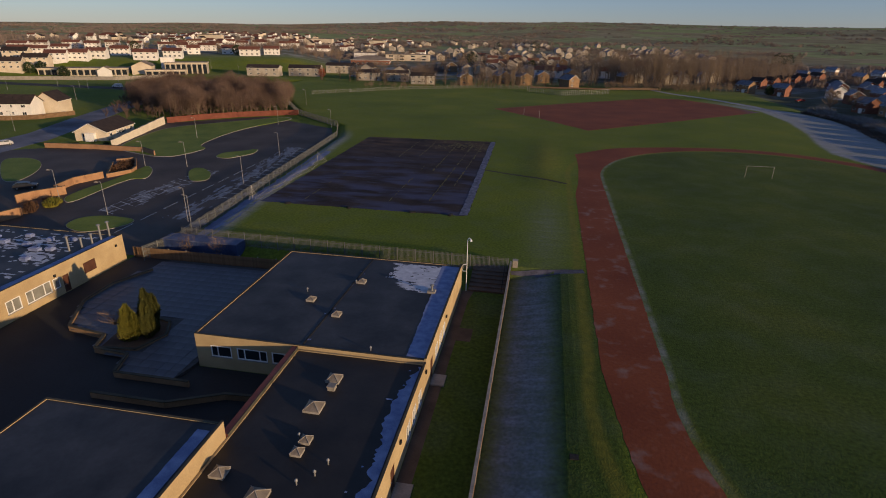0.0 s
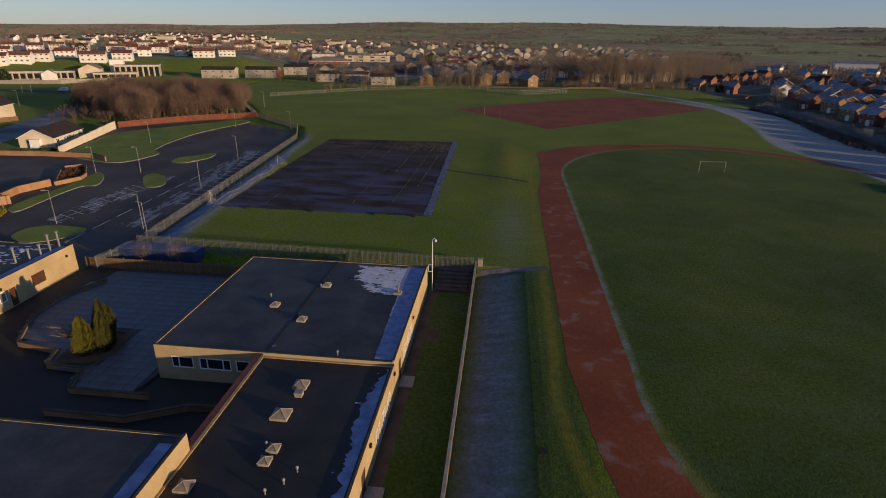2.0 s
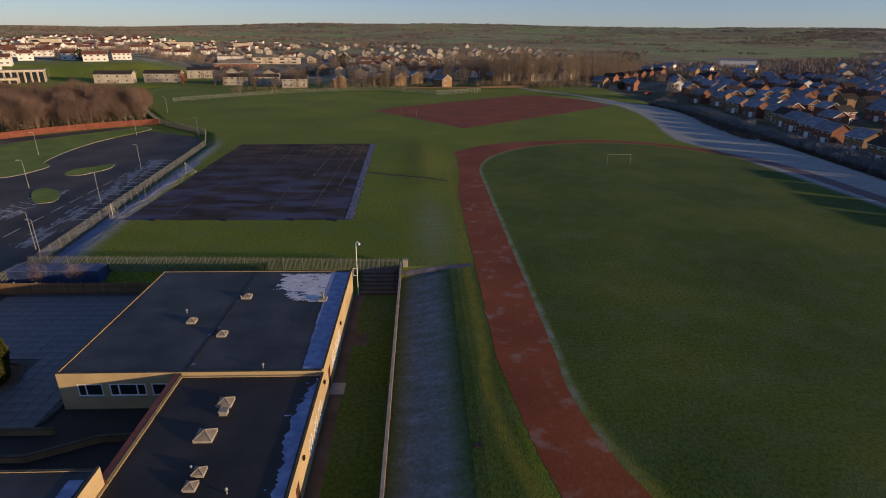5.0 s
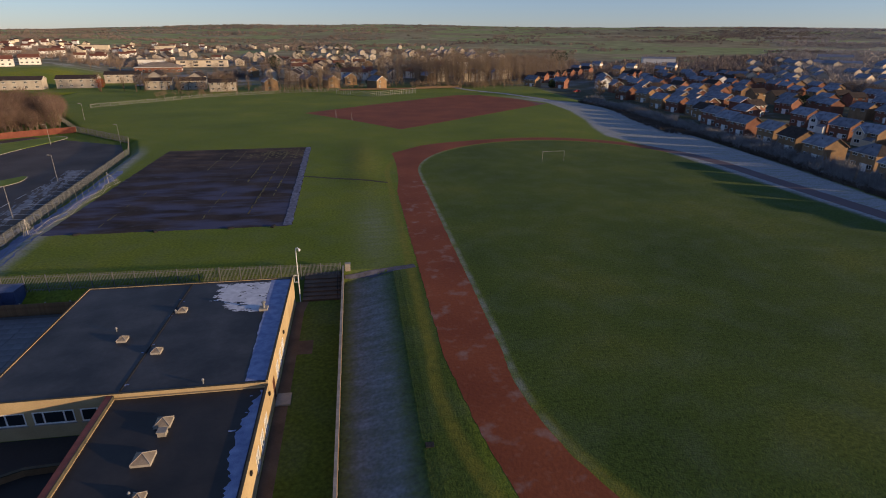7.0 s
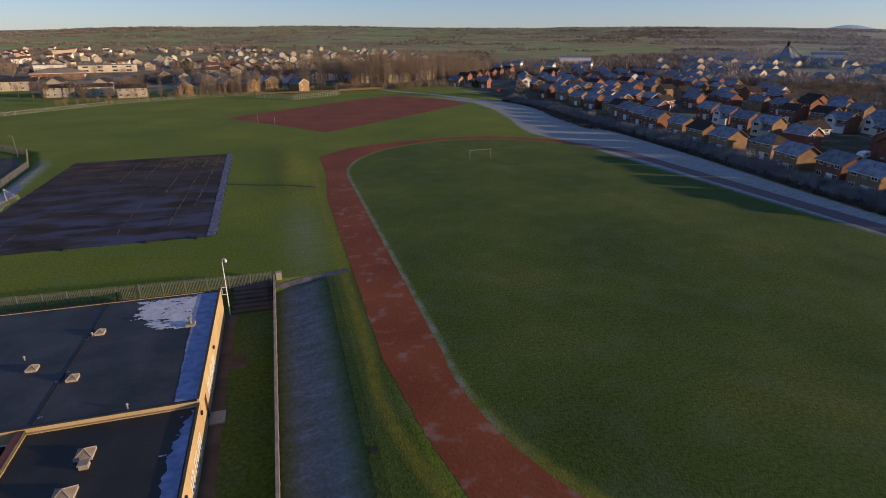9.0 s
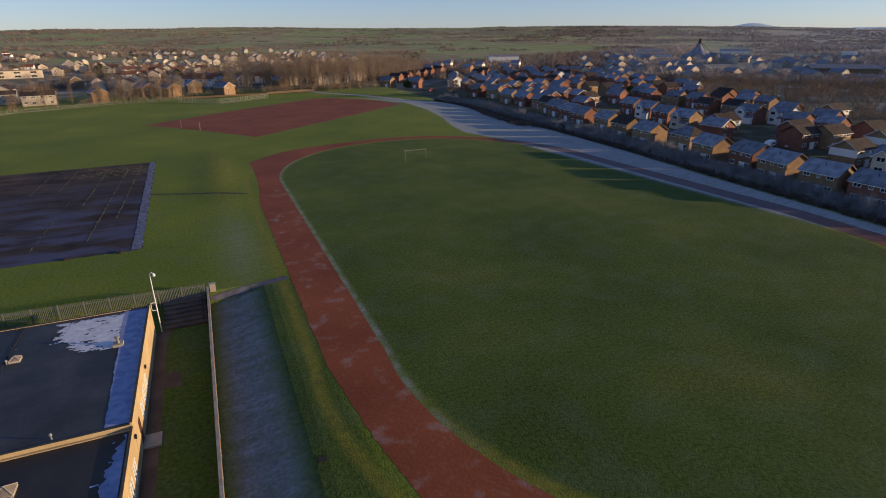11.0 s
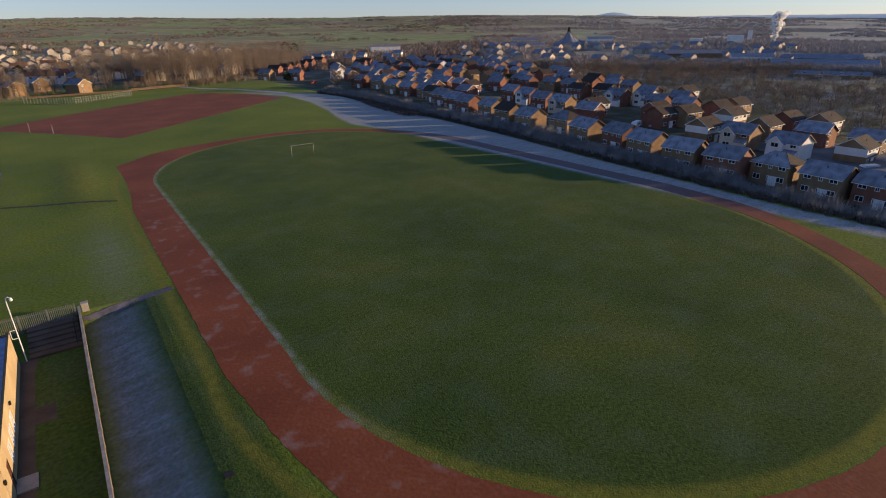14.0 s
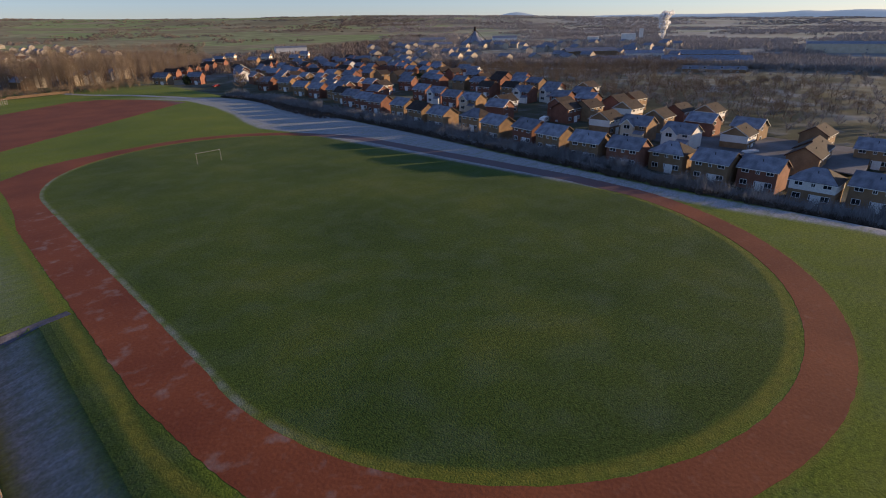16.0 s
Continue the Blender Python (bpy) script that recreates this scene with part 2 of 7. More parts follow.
def prism(bm, poly, z0, z1):
    """A flat-topped body over a plan polygon."""
    low, top = [bm.verts.new((x, y, z0)) for x, y in poly], [bm.verts.new((x, y, z1)) for x, y in poly]
    bm.faces.new(top)
    bm.faces.new(low[::-1])
    for i in range(len(poly)):
        j = (i + 1) % len(poly)
        bm.faces.new((low[i], low[j], top[j], top[i]))
    bmesh.ops.recalc_face_normals(bm, faces=bm.faces)


def finish(bm, name, material):
    me = bpy.data.meshes.new(name)
    bm.to_mesh(me)
    bm.free()
    me.materials.append(material)
    return me


def thing(name, m, label, category, group="", kind=""):
    ob = new(name)
    ob.matrix_basis = m
    ob.empty_display_size = 0.2
    return tagged(ob, label, category, group, kind)


def part(name, bm, material, parent, label=""):
    """One mesh under a thing or part, in the parent's own space. bm may be mesh data shared by alike pieces."""
    me = bm if isinstance(bm, bpy.types.Mesh) else finish(bm, name, material)
    ob = new(name, me)
    ob.parent = parent
    return tagged(ob, label)


def boxes(*rows):
    bm = bmesh.new()
    for r in rows:
        box(bm, *r)
    return bm


def solo(name, bm, material, label, category, group="", kind="", m=None):
    ob = new(name, finish(bm, name, material))
    if m:
        ob.matrix_basis = m
    return tagged(ob, label, category, group, kind)


def step(a, b, v):
    t = np.clip((v - a) / (b - a), 0, 1)
    return t * t * (3 - 2 * t)


# ---- ground ----
SCHOOL_Z = -1.2
INNER = (53.7, 48.5, 126.0, 39.8)


def fence_x(y):
    """Where the boundary fence of the playing field runs, west of the court."""
    return np.interp(y, [71, 74, 161, 180, 203, 234, 300], [-53.5, -53.8, -62.3, -69, -93.5, -112.7, -150])


def far_rise(x, y):
    d = np.hypot(x, y)
    az = np.degrees(np.arctan2(x, y))
    crest = np.interp(az, [-60, -47, -30, -10, 11, 30, 50, 62, 72, 85], [-22, -14, 4, 42, 42, 48, 30, 12, -8, -24])
    h = (31 + crest) * step(900, 4200, d)
    roll = 7 * np.sin(x / 520 + 1.3) * np.cos(y / 610) + 4 * np.sin(x / 230 + y / 310)
    low = -(3.3 - 2.4 * step(20, 85, y)) * step(103, 116, x - 3 * step(120, 230, y)) * (1 - step(330, 520, y)) * step(8, 16, az) * (az < 150)
    town = 8.0 * step(425, 475, d) * (1 - step(-26, -20, az)) * (1 - step(900, 2600, d))
    return h + roll * step(700, 2500, d) + low + town


def ground_z(x, y):
    x, y = np.asarray(x, float), np.asarray(y, float)
    east = step(-2.6, 5.2, x)
    north = step(69.3, 71.5, y)
    inside = north * step(-0.4, 3.0, x - fence_x(y))
    up = np.maximum(east, inside)
    up = np.where(y > 330, 1.0, up)
    mound = 0.35 * np.exp(-(((x - 1) / 4.5) ** 2) - ((y - 140) / 26) ** 2)
    return SCHOOL_Z * (1 - up) + far_rise(x, y) + mound


def spread(lo, hi, fine, low_end, high_end):
    mid = list(np.arange(lo, hi + 0.01, fine))
    up, s = [], fine
    while (up or mid)[-1] < high_end:
        s = min(s * 1.1, 90)
        up.append((up or mid)[-1] + s)
    down, s = [], fine
    while (down or [lo])[-1] > low_end:
        s = min(s * 1.1, 90)
        down.append((down or [lo])[-1] - s)
    return np.array(down[::-1] + mid + up)


HEDGE_LINE = [108, 106, 103.2, 102.5, 104, 105.5, 108, 110, 111, 109.5, 111.5, 112, 106, 75]


def make_ground():
    xs, ys = spread(-130, 130, 1.0, -4700, 4700), spread(-6, 320, 1.25, -900, 4700)
    X, Y = np.meshgrid(xs, ys)
    Z = ground_z(X, Y)
    nx, ny = len(xs), len(ys)
    me = bpy.data.meshes.new("ground")
    i = np.arange(nx * ny).reshape(ny, nx)
    quads = np.stack([i[:-1, :-1], i[:-1, 1:], i[1:, 1:], i[1:, :-1]], -1).reshape(-1, 4)
    me.from_pydata(np.stack([X, Y, Z], -1).reshape(-1, 3).tolist(), [], quads.tolist())
    D = np.hypot(X, Y)
    az = np.degrees(np.arctan2(X, Y))
    # frost that stays where the low sun does not reach, by its own outline
    bank = 0.8 * step(-2.6, -1.2, X) * (1 - step(1.2, 4.2, X)) * (1 - step(69, 71, Y))
    west = step(0.0, 1.0, X - fence_x(Y)) * (1 - step(3.5, 6.0, X - fence_x(Y))) * step(72, 76, Y) * (1 - step(150, 175, Y))
    edge = np.interp(Y, [-50, 15, 30, 42, 55, 70, 100, 137, 150, 170, 185, 205, 232, 262, 300], [102, 101.5, 98.5, 97.5, 95, 93.5, 91, 87.5, 86.5, 81, 83, 88, 92, 92, 70])
    outer = np.interp(Y, [-50, 15, 30, 42, 68, 95, 114, 136, 169, 185, 221, 245, 262, 300], HEDGE_LINE)
    east = step(-1.0, 1.0, X - edge) * (1 - step(-0.5, 1.5, X - outer)) * (1 - step(262, 300, Y))
    bend = X + 4.2 * np.clip((INNER[1] - Y) / INNER[3], 0, 1) - np.clip((X - INNER[0]) / INNER[3], 0, 1) * np.interp(Y, [30, 62, 110, 150, 170], [0, 1.8, -1.2, -3.5, -3.0])
    off = np.hypot(bend - INNER[0], np.maximum(0, np.maximum(INNER[1] - Y, Y - INNER[2]))) - INNER[3]
    rim = step(50, 30, X) * step(165, 140, Y) * step(25, 50, Y)
    wide = np.where((X < 24) & (Y < 150), 7.1, 4.7)
    mound = np.exp(-(((X - 1) / 4.0) ** 2) - ((Y - 142) / 22) ** 2)
    wet = np.exp(-(((X - 2) / 3.0) ** 2) - ((Y - 88) / 16) ** 2)
    frost = np.clip(np.maximum.reduce([bank, west * 0.95, east * 1.5, 0.3 * wet]), 0, 1.5)
    estate = step(104, 112, X - 4 * (Y > 150)) * (1 - step(430, 520, D)) * (az > 16)
    green = 125 * (1 - step(-22, -18, az))
    moor = np.maximum(step(330, 420, D - green), estate * 0.9)
    fields = step(650, 900, D)
    # the last mask pales the far east ground for haze
    for key, val in (("frost", frost), ("moor", moor), ("fields", fields), ("rim", rim), ("off", np.clip(off, -6, 12)), ("edge", np.clip(off - wide, -6, 12)), ("mound", mound), ("pitch", np.maximum(np.maximum(step(0.5, -1.5, off), 0.6 * step(-2.4, -3.0, X) * step(-9.5, -8.5, X) * (1 - step(69, 70, Y))), step(2, 4, X) * (1 - step(7.5, 9, X)) * (1 - step(69, 74, Y)))), ("bankside", bank), ("gardens", estate * (1 - step(205, 260, X)) * (1 - step(330, 400, D))), ("painted_light", step(36, 62, az) * step(380, 800, D))):
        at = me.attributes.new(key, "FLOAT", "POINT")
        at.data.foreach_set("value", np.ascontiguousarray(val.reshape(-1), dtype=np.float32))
    m = bpy.data.materials.new("playing_field_grass")
    m.use_nodes = True
    n, l = m.node_tree.nodes, m.node_tree.links
    p = n["Principled BSDF"]
    pos = n.new("ShaderNodeNewGeometry").outputs["Position"]

    def noise_at(scale, detail=3):
        t = n.new("ShaderNodeTexNoise")
        t.inputs["Scale"].default_value, t.inputs["Detail"].default_value = scale, detail
        l.new(pos, t.inputs["Vector"])
        return t.outputs["Fac"]

    def ramp(src, stops):
        r = n.new("ShaderNodeValToRGB")
        while len(r.color_ramp.elements) < len(stops):
            r.color_ramp.elements.new(0.5)
        for e, (at, c) in zip(r.color_ramp.elements, stops):
            e.position, e.color = at, (*c, 1)
        l.new(src, r.inputs["Fac"])
        return r.outputs["Color"]

    def mix(fac, a, b, how="MIX"):
        x = n.new("ShaderNodeMix")
        x.data_type, x.blend_type = "RGBA", how
        for s, v in ((x.inputs[0], fac), (x.inputs[6], a), (x.inputs[7], b)):
            if isinstance(v, (int, float)):
                s.default_value = v
            else:
                l.new(v, s)
        return x.outputs[2]

    def attr(key):
        x = n.new("ShaderNodeAttribute")
        x.attribute_name = key
        return x.outputs["Fac"]

    def mathn(op, a, b):
        x = n.new("ShaderNodeMath")
        x.operation, x.use_clamp = op, True
        for s, v in zip(x.inputs, (a, b)):
            if isinstance(v, (int, float)):
                s.default_value = v
            else:
                l.new(v, s)
        return x.outputs["Value"]

    grass = ramp(noise_at(0.035, 4), [(0.3, (0.078, 0.118, 0.014)), (0.55, (0.112, 0.148, 0.017)), (0.75, (0.165, 0.178, 0.020))])
    lush = ramp(noise_at(0.05, 4), [(0.3, (0.034, 0.062, 0.013)), (0.52, (0.053, 0.083, 0.016)), (0.75, (0.090, 0.108, 0.020))])
    grass = mix(attr("pitch"), grass, lush)
    tufts = ramp(noise_at(2.6, 5), [(0.30, (0.60, 0.62, 0.58)), (0.7, (1.30, 1.28, 1.2))])
    grass = mix(1.0, grass, tufts, "MULTIPLY")
    dust = ramp(noise_at(0.22, 5), [(0.45, (0, 0, 0)), (0.75, (0.22, 0.22, 0.22))])
    grass = mix(dust, grass, ramp(noise_at(5.0, 2), [(0.35, (0.06, 0.085, 0.055)), (0.65, (0.15, 0.18, 0.14))]))
    # yellow-green for worn edges and for grass that the low sun catches
    worn = ramp(noise_at(1.2, 4), [(0.3, (0.11, 0.11, 0.018)), (0.7, (0.19, 0.175, 0.026))])
    def band(key, mid, half, soft):
        """1 within half of mid along a distance, fading over soft."""
        w = n.new("ShaderNodeMath")
        w.operation = "SUBTRACT"
        l.new(attr(key), w.inputs[0])
        w.inputs[1].default_value = mid
        q = n.new("ShaderNodeMath")
        q.operation = "ABSOLUTE"
        l.new(w.outputs["Value"], q.inputs[0])
        r = n.new("ShaderNodeMapRange")
        r.inputs["From Min"].default_value, r.inputs["From Max"].default_value = half + soft, half
        l.new(q.outputs["Value"], r.inputs["Value"])
        return r.outputs["Result"]

    patchy = mathn("ADD", noise_at(0.8, 3), 0.15)
    # low sun painted on the mound and, with real wear, along the track
    grass = mix(mathn("MULTIPLY", mathn("ADD", band("edge", 0.3, 0.3, 0.6), attr("mound")), patchy), grass, worn)
    grass = mix(mathn("MULTIPLY", mathn("MULTIPLY", band("off", -0.3, 0.35, 0.7), mathn("SUBTRACT", 1.0, attr("rim"))), patchy), grass, worn)
    cells = n.new("ShaderNodeTexVoronoi")
    cells.inputs["Scale"].default_value = 0.0042
    wob = n.new("ShaderNodeTexNoise")
    wob.inputs["Scale"].default_value = 0.006
    l.new(pos, wob.inputs["Vector"])
    shift = n.new("ShaderNodeVectorMath")
    shift.operation = "MULTIPLY_ADD"
    l.new(wob.outputs["Color"], shift.inputs[0])
    shift.inputs[1].default_value = (160, 160, 0)
    l.new(pos, shift.inputs[2])
    l.new(shift.outputs["Vector"], cells.inputs["Vector"])
    pick = n.new("ShaderNodeSeparateColor")
    l.new(cells.outputs["Color"], pick.inputs["Color"])
    land = ramp(pick.outputs[0], [(0.2, (0.17, 0.135, 0.09)), (0.45, (0.235, 0.195, 0.13)), (0.6, (0.20, 0.20, 0.11)), (0.85, (0.18, 0.215, 0.09))])
    land = mix(1.0, land, ramp(noise_at(0.03, 4), [(0.3, (0.65, 0.65, 0.65)), (0.7, (1.25, 1.25, 1.25))]), "MULTIPLY")
    # ground behind the estate, its pale tone raised for distance haze
    close = ramp(noise_at(0.06, 4), [(0.35, (0.075, 0.066, 0.055)), (0.52, (0.12, 0.11, 0.10)), (0.70, (0.27, 0.28, 0.31))])
    # garden ground, darkened in colour for the shade among the houses
    close = mix(attr("gardens"), close, ramp(noise_at(0.11, 4), [(0.35, (0.030, 0.030, 0.024)), (0.55, (0.055, 0.050, 0.045)), (0.72, (0.13, 0.135, 0.15))]))
    land = mix(attr("fields"), close, land)
    # haze over the far east plain, painted as a pale frost tone
    land = mix(mathn("MULTIPLY", attr("painted_light"), mathn("ADD", noise_at(0.008, 3), 0.2)), land, ramp(noise_at(0.05, 3), [(0.3, (0.28, 0.275, 0.275)), (0.7, (0.39, 0.385, 0.385))]))
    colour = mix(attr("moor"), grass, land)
    # diagonal streaks of sunlight on the bank, painted into the frost cover
    skew = n.new("ShaderNodeMapping")
    skew.inputs["Rotation"].default_value, skew.inputs["Scale"].default_value = (0, 0, radians(-52)), (0.22, 1.3, 1)
    l.new(pos, skew.inputs["Vector"])
    sun_streaks = n.new("ShaderNodeTexNoise")
    sun_streaks.inputs["Scale"].default_value, sun_streaks.inputs["Detail"].default_value = 0.8, 4
    l.new(skew.outputs["Vector"], sun_streaks.inputs["Vector"])
    rough = mathn("SUBTRACT", mathn("ADD", mathn("MULTIPLY", noise_at(0.9, 5), 0.5), mathn("MULTIPLY", sun_streaks.outputs["Fac"], 0.9)), 0.58)
    cover = mathn("MULTIPLY", attr("frost"), mathn("ADD", mathn("MULTIPLY", rough, 1.6), 0.46))
    cover = mathn("MAXIMUM", cover, mathn("MULTIPLY", mathn("MULTIPLY", band("off", -0.3, 0.15, 0.5), attr("rim")), mathn("SUBTRACT", mathn("MULTIPLY", noise_at(0.35, 4), 1.5), 0.45)))
    white = ramp(noise_at(3.0, 3), [(0.3, (0.19, 0.195, 0.22)), (0.7, (0.34, 0.35, 0.385))])
    colour = mix(mathn("MULTIPLY", attr("bankside"), 0.75), colour, ramp(noise_at(1.1, 4), [(0.3, (0.055, 0.048, 0.038)), (0.7, (0.12, 0.105, 0.08))]))
    colour = mix(cover, colour, white)
    l.new(colour, p.inputs["Base Color"])
    p.inputs["Roughness"].default_value, p.inputs["Specular IOR Level"].default_value = 0.95, 0.1
    p.inputs["Sheen Weight"].default_value, p.inputs["Sheen Roughness"].default_value = 0.035, 0.5
    p.inputs["Sheen Tint"].default_value = (0.55, 0.7, 0.35, 1)
    bp = n.new("ShaderNodeBump")
    bp.inputs["Strength"].default_value, bp.inputs["Distance"].default_value = 0.5, 0.11
    l.new(noise_at(5.5, 6), bp.inputs["Height"])
    l.new(bp.outputs["Normal"], p.inputs["Normal"])
    me.materials.append(m)
    ob = new("ground", me)
    return tagged(ob, "dark green winter grass, frosted white on shaded banks", "ground", kind="structure")


make_ground()


def sheet(name, poly, z, material, label, category="pavement", thick=0.25, worn=0.0):
    bm = bmesh.new()
    if worn:
        poly = rough_edge(poly, 0.8, worn, 2.0)
    prism(bm, poly, z - thick, z)
    return solo(name, bm, material, label, category, kind="structure")


def oval(grow, left=None, n=40):
    """The outline of the running track's inner field, grown outwards by so much."""
    cx, y0, y1, r = INNER
    out = [(cx + (r + grow) * math.cos(a), y1 + (r + grow) * math.sin(a)) for a in np.linspace(0, math.pi, n)]
    # the south bend is drawn a little to the west
    out += [(cx + (r + grow) * math.cos(a) + 4.2 * math.sin(a), y0 + (r + grow + 0.8) * math.sin(a)) for a in np.linspace(math.pi, math.tau, n)]
    out += [(cx + r + grow, y) for y in np.linspace(y0, y1, 12)[1:-1]]
    # the east straight leans inwards to the north
    return [(x + max(0, (x - cx) / r) * float(np.interp(y, [30, 62, 110, 150, 170], [0, 1.8, -1.2, -3.5, -3.0])), y) for x, y in out]


def resample(pts, gap):
    """Points at even steps along a closed outline."""
    p = np.array(pts + pts[:1])
    run = np.r_[0, np.cumsum(np.hypot(*np.diff(p, axis=0).T))]
    at = np.arange(0, run[-1], gap)
    return np.stack([np.interp(at, run, p[:, 0]), np.interp(at, run, p[:, 1])], 1)


def rough_edge(pts, gap, size, seed):
    """An outline with worn, uneven edges."""
    p = resample(pts, gap)
    return [(x + size * noise.noise(Vector((x * 0.7, y * 0.7, seed))) + size * 0.6 * noise.noise(Vector((x * 2.3, y * 2.3, seed))), y + size * noise.noise(Vector((x * 0.7, y * 0.7, seed + 9)))) for x, y in p]


def make_track():
    inner, outer = oval(0), oval(4.4)
    fixed = []
    for x, y in outer:
        if x < 36 and y <= 152:
            x = min(x, float(np.interp(y, [6, 12, 18, 23, 28, 36, 48, 60, 152], [34, 23, 16.5, 13, 10.3, 8.9, 7.7, 6.8, 8.0])))
        elif x < 40 and y > 140:
            y = max(y, float(np.interp(x, [8, 12.5, 25, 40], [152, 158, 164.5, 169])))
        fixed.append((x, y))
    ring_in, ring_out = rough_edge(inner, 0.4, 0.10, 1.0), rough_edge(fixed, 0.4, 0.13, 5.0)
    bm = bmesh.new()
    top_in, top_out = [bm.verts.new((x, y, 0.012)) for x, y in ring_in], [bm.verts.new((x, y, 0.012)) for x, y in ring_out]
    low_in, low_out = [bm.verts.new((x, y, -0.3)) for x, y in ring_in], [bm.verts.new((x, y, -0.3)) for x, y in ring_out]
    edges = []
    for ring in (top_in, top_out):
        edges += [bm.edges.new((ring[i], ring[(i + 1) % len(ring)])) for i in range(len(ring))]
    bmesh.ops.triangle_fill(bm, use_beauty=True, use_dissolve=False, edges=edges)
    for top, low in ((top_in, low_in), (top_out, low_out)):
        for i in range(len(top)):
            j = (i + 1) % len(top)
            bm.faces.new((low[i], low[j], top[j], top[i]))
    for f in bm.faces:
        if abs(f.normal.z) > 0.9 and f.normal.z < 0:
            f.normal_flip()
    solo("running_track", bm, CINDER, "red cinder running track round the grass field", "track", kind="structure")


make_track()
sheet("court", [(-51.6, 92), (-12.5, 92), (-14.0, 162.6), (-51.8, 161)], 0.012, COURT, "worn black tarmac games court with mossy cracks", worn=0.25)
sheet("red_pitch", [(-21, 236), (-2, 214), (15, 191), (50, 222), (90, 258), (80, 282), (66, 299), (54, 300), (10, 264)], 0.012, CINDER, "red cinder football pitch with worn edges", worn=0.5)


def ground_strip(name, pts, wide, material, label, up=0.03, gap=0.5):
    """A path that follows the lie of the ground."""
    p = np.array(pts, float)
    run = np.r_[0, np.cumsum(np.hypot(*np.diff(p, axis=0).T))]
    at = np.arange(0, run[-1] + 0.01, gap)
    line = np.stack([np.interp(at, run, p[:, 0]), np.interp(at, run, p[:, 1])], 1)
    bm = bmesh.new()
    rows = []
    for i, (x, y) in enumerate(line):
        d = line[min(i + 1, len(line) - 1)] - line[max(i - 1, 0)]
        d = d / np.hypot(*d)
        row = []
        for k in (-0.5, -0.17, 0.17, 0.5):
            w = k * wide * (1 + 0.25 * noise.noise(Vector((x * 0.6, y * 0.6, k))))
            px, py = x + d[1] * w, y - d[0] * w
            row.append(bm.verts.new((px, py, float(ground_z(px, py)) + up)))
        rows.append(row)
    for r, q in zip(rows, rows[1:]):
        for i in range(3):
            bm.faces.new((r[i], r[i + 1], q[i + 1], q[i]))
    bmesh.ops.recalc_face_normals(bm, faces=bm.faces)
    for f in bm.faces:
        if f.normal.z < 0:
            f.normal_flip()
    return solo(name, bm, material, label, "path", kind="structure")


ground_strip("gate_path", [(-2.6, 69.9), (2, 70.6), (7.4, 71.8)], 1.3, mat("frosted_tarmac_path", (0.05, 0.05, 0.07), (0.11, 0.11, 0.14), 0.8, fine=5), "frosted tarmac path from the gate to the track")
ground_strip("drain_trench", [(-12.6, 127.2), (-4, 123.5), (6.4, 118.8)], 0.9, mat("dark_trench_earth", (0.025, 0.022, 0.015), (0.05, 0.04, 0.025), 0.8), "dark earth trench across the grass")
ground_strip("court_gutter", [(-12.7, 92.4), (-14.1, 162.4)], 1.5, mat("frosted_gutter_slabs", (0.06, 0.068, 0.105), (0.17, 0.185, 0.26), 1.1, fine=5), "frosted slab gutter along the court", up=0.045)


ground_strip("far_path", [(45, 360), (58.6, 347), (67, 326), (82, 305), (93.5, 280), (99.5, 255)], 4.0, mat("pale_frosted_path", (0.20, 0.205, 0.225), (0.34, 0.35, 0.38), 0.35, fine=4), "frosted path beyond the red pitch")
ground_strip("fence_path", [(-52.2, 73), (-53.4, 83.8), (-54.4, 93.6), (-55.2, 106), (-55.8, 118), (-56.6, 130), (-57.2, 138)], 4.4, mat("blue_frosted_path", (0.10, 0.130, 0.235), (0.18, 0.225, 0.36), 0.35, fine=4), "frosted tarmac strip inside the fence beside the court")


# ---- school ----
ROOF_Z = 2.6
PARAPET = 0.2


def holed_wall(along, at, thick, a0, a1, z0, z1, holes):
    """An upright wall along x or y with openings through it; holes are (a0, a1, z0, z1)."""
    bm = bmesh.new()

    def put(b0, b1, c0, c1):
        if b1 - b0 > 0.01 and c1 - c0 > 0.01:
            if along == "y":
                box(bm, at, at + thick, b0, b1, c0, c1)
            else:
                box(bm, b0, b1, at, at + thick, c0, c1)

    at_a = a0
    for h0, h1, g0, g1 in sorted(holes):
        put(at_a, h0, z0, z1)
        put(h0, h1, z0, g0)
        put(h0, h1, g1, z1)
        at_a = h1
    put(at_a, a1, z0, z1)
    return bm


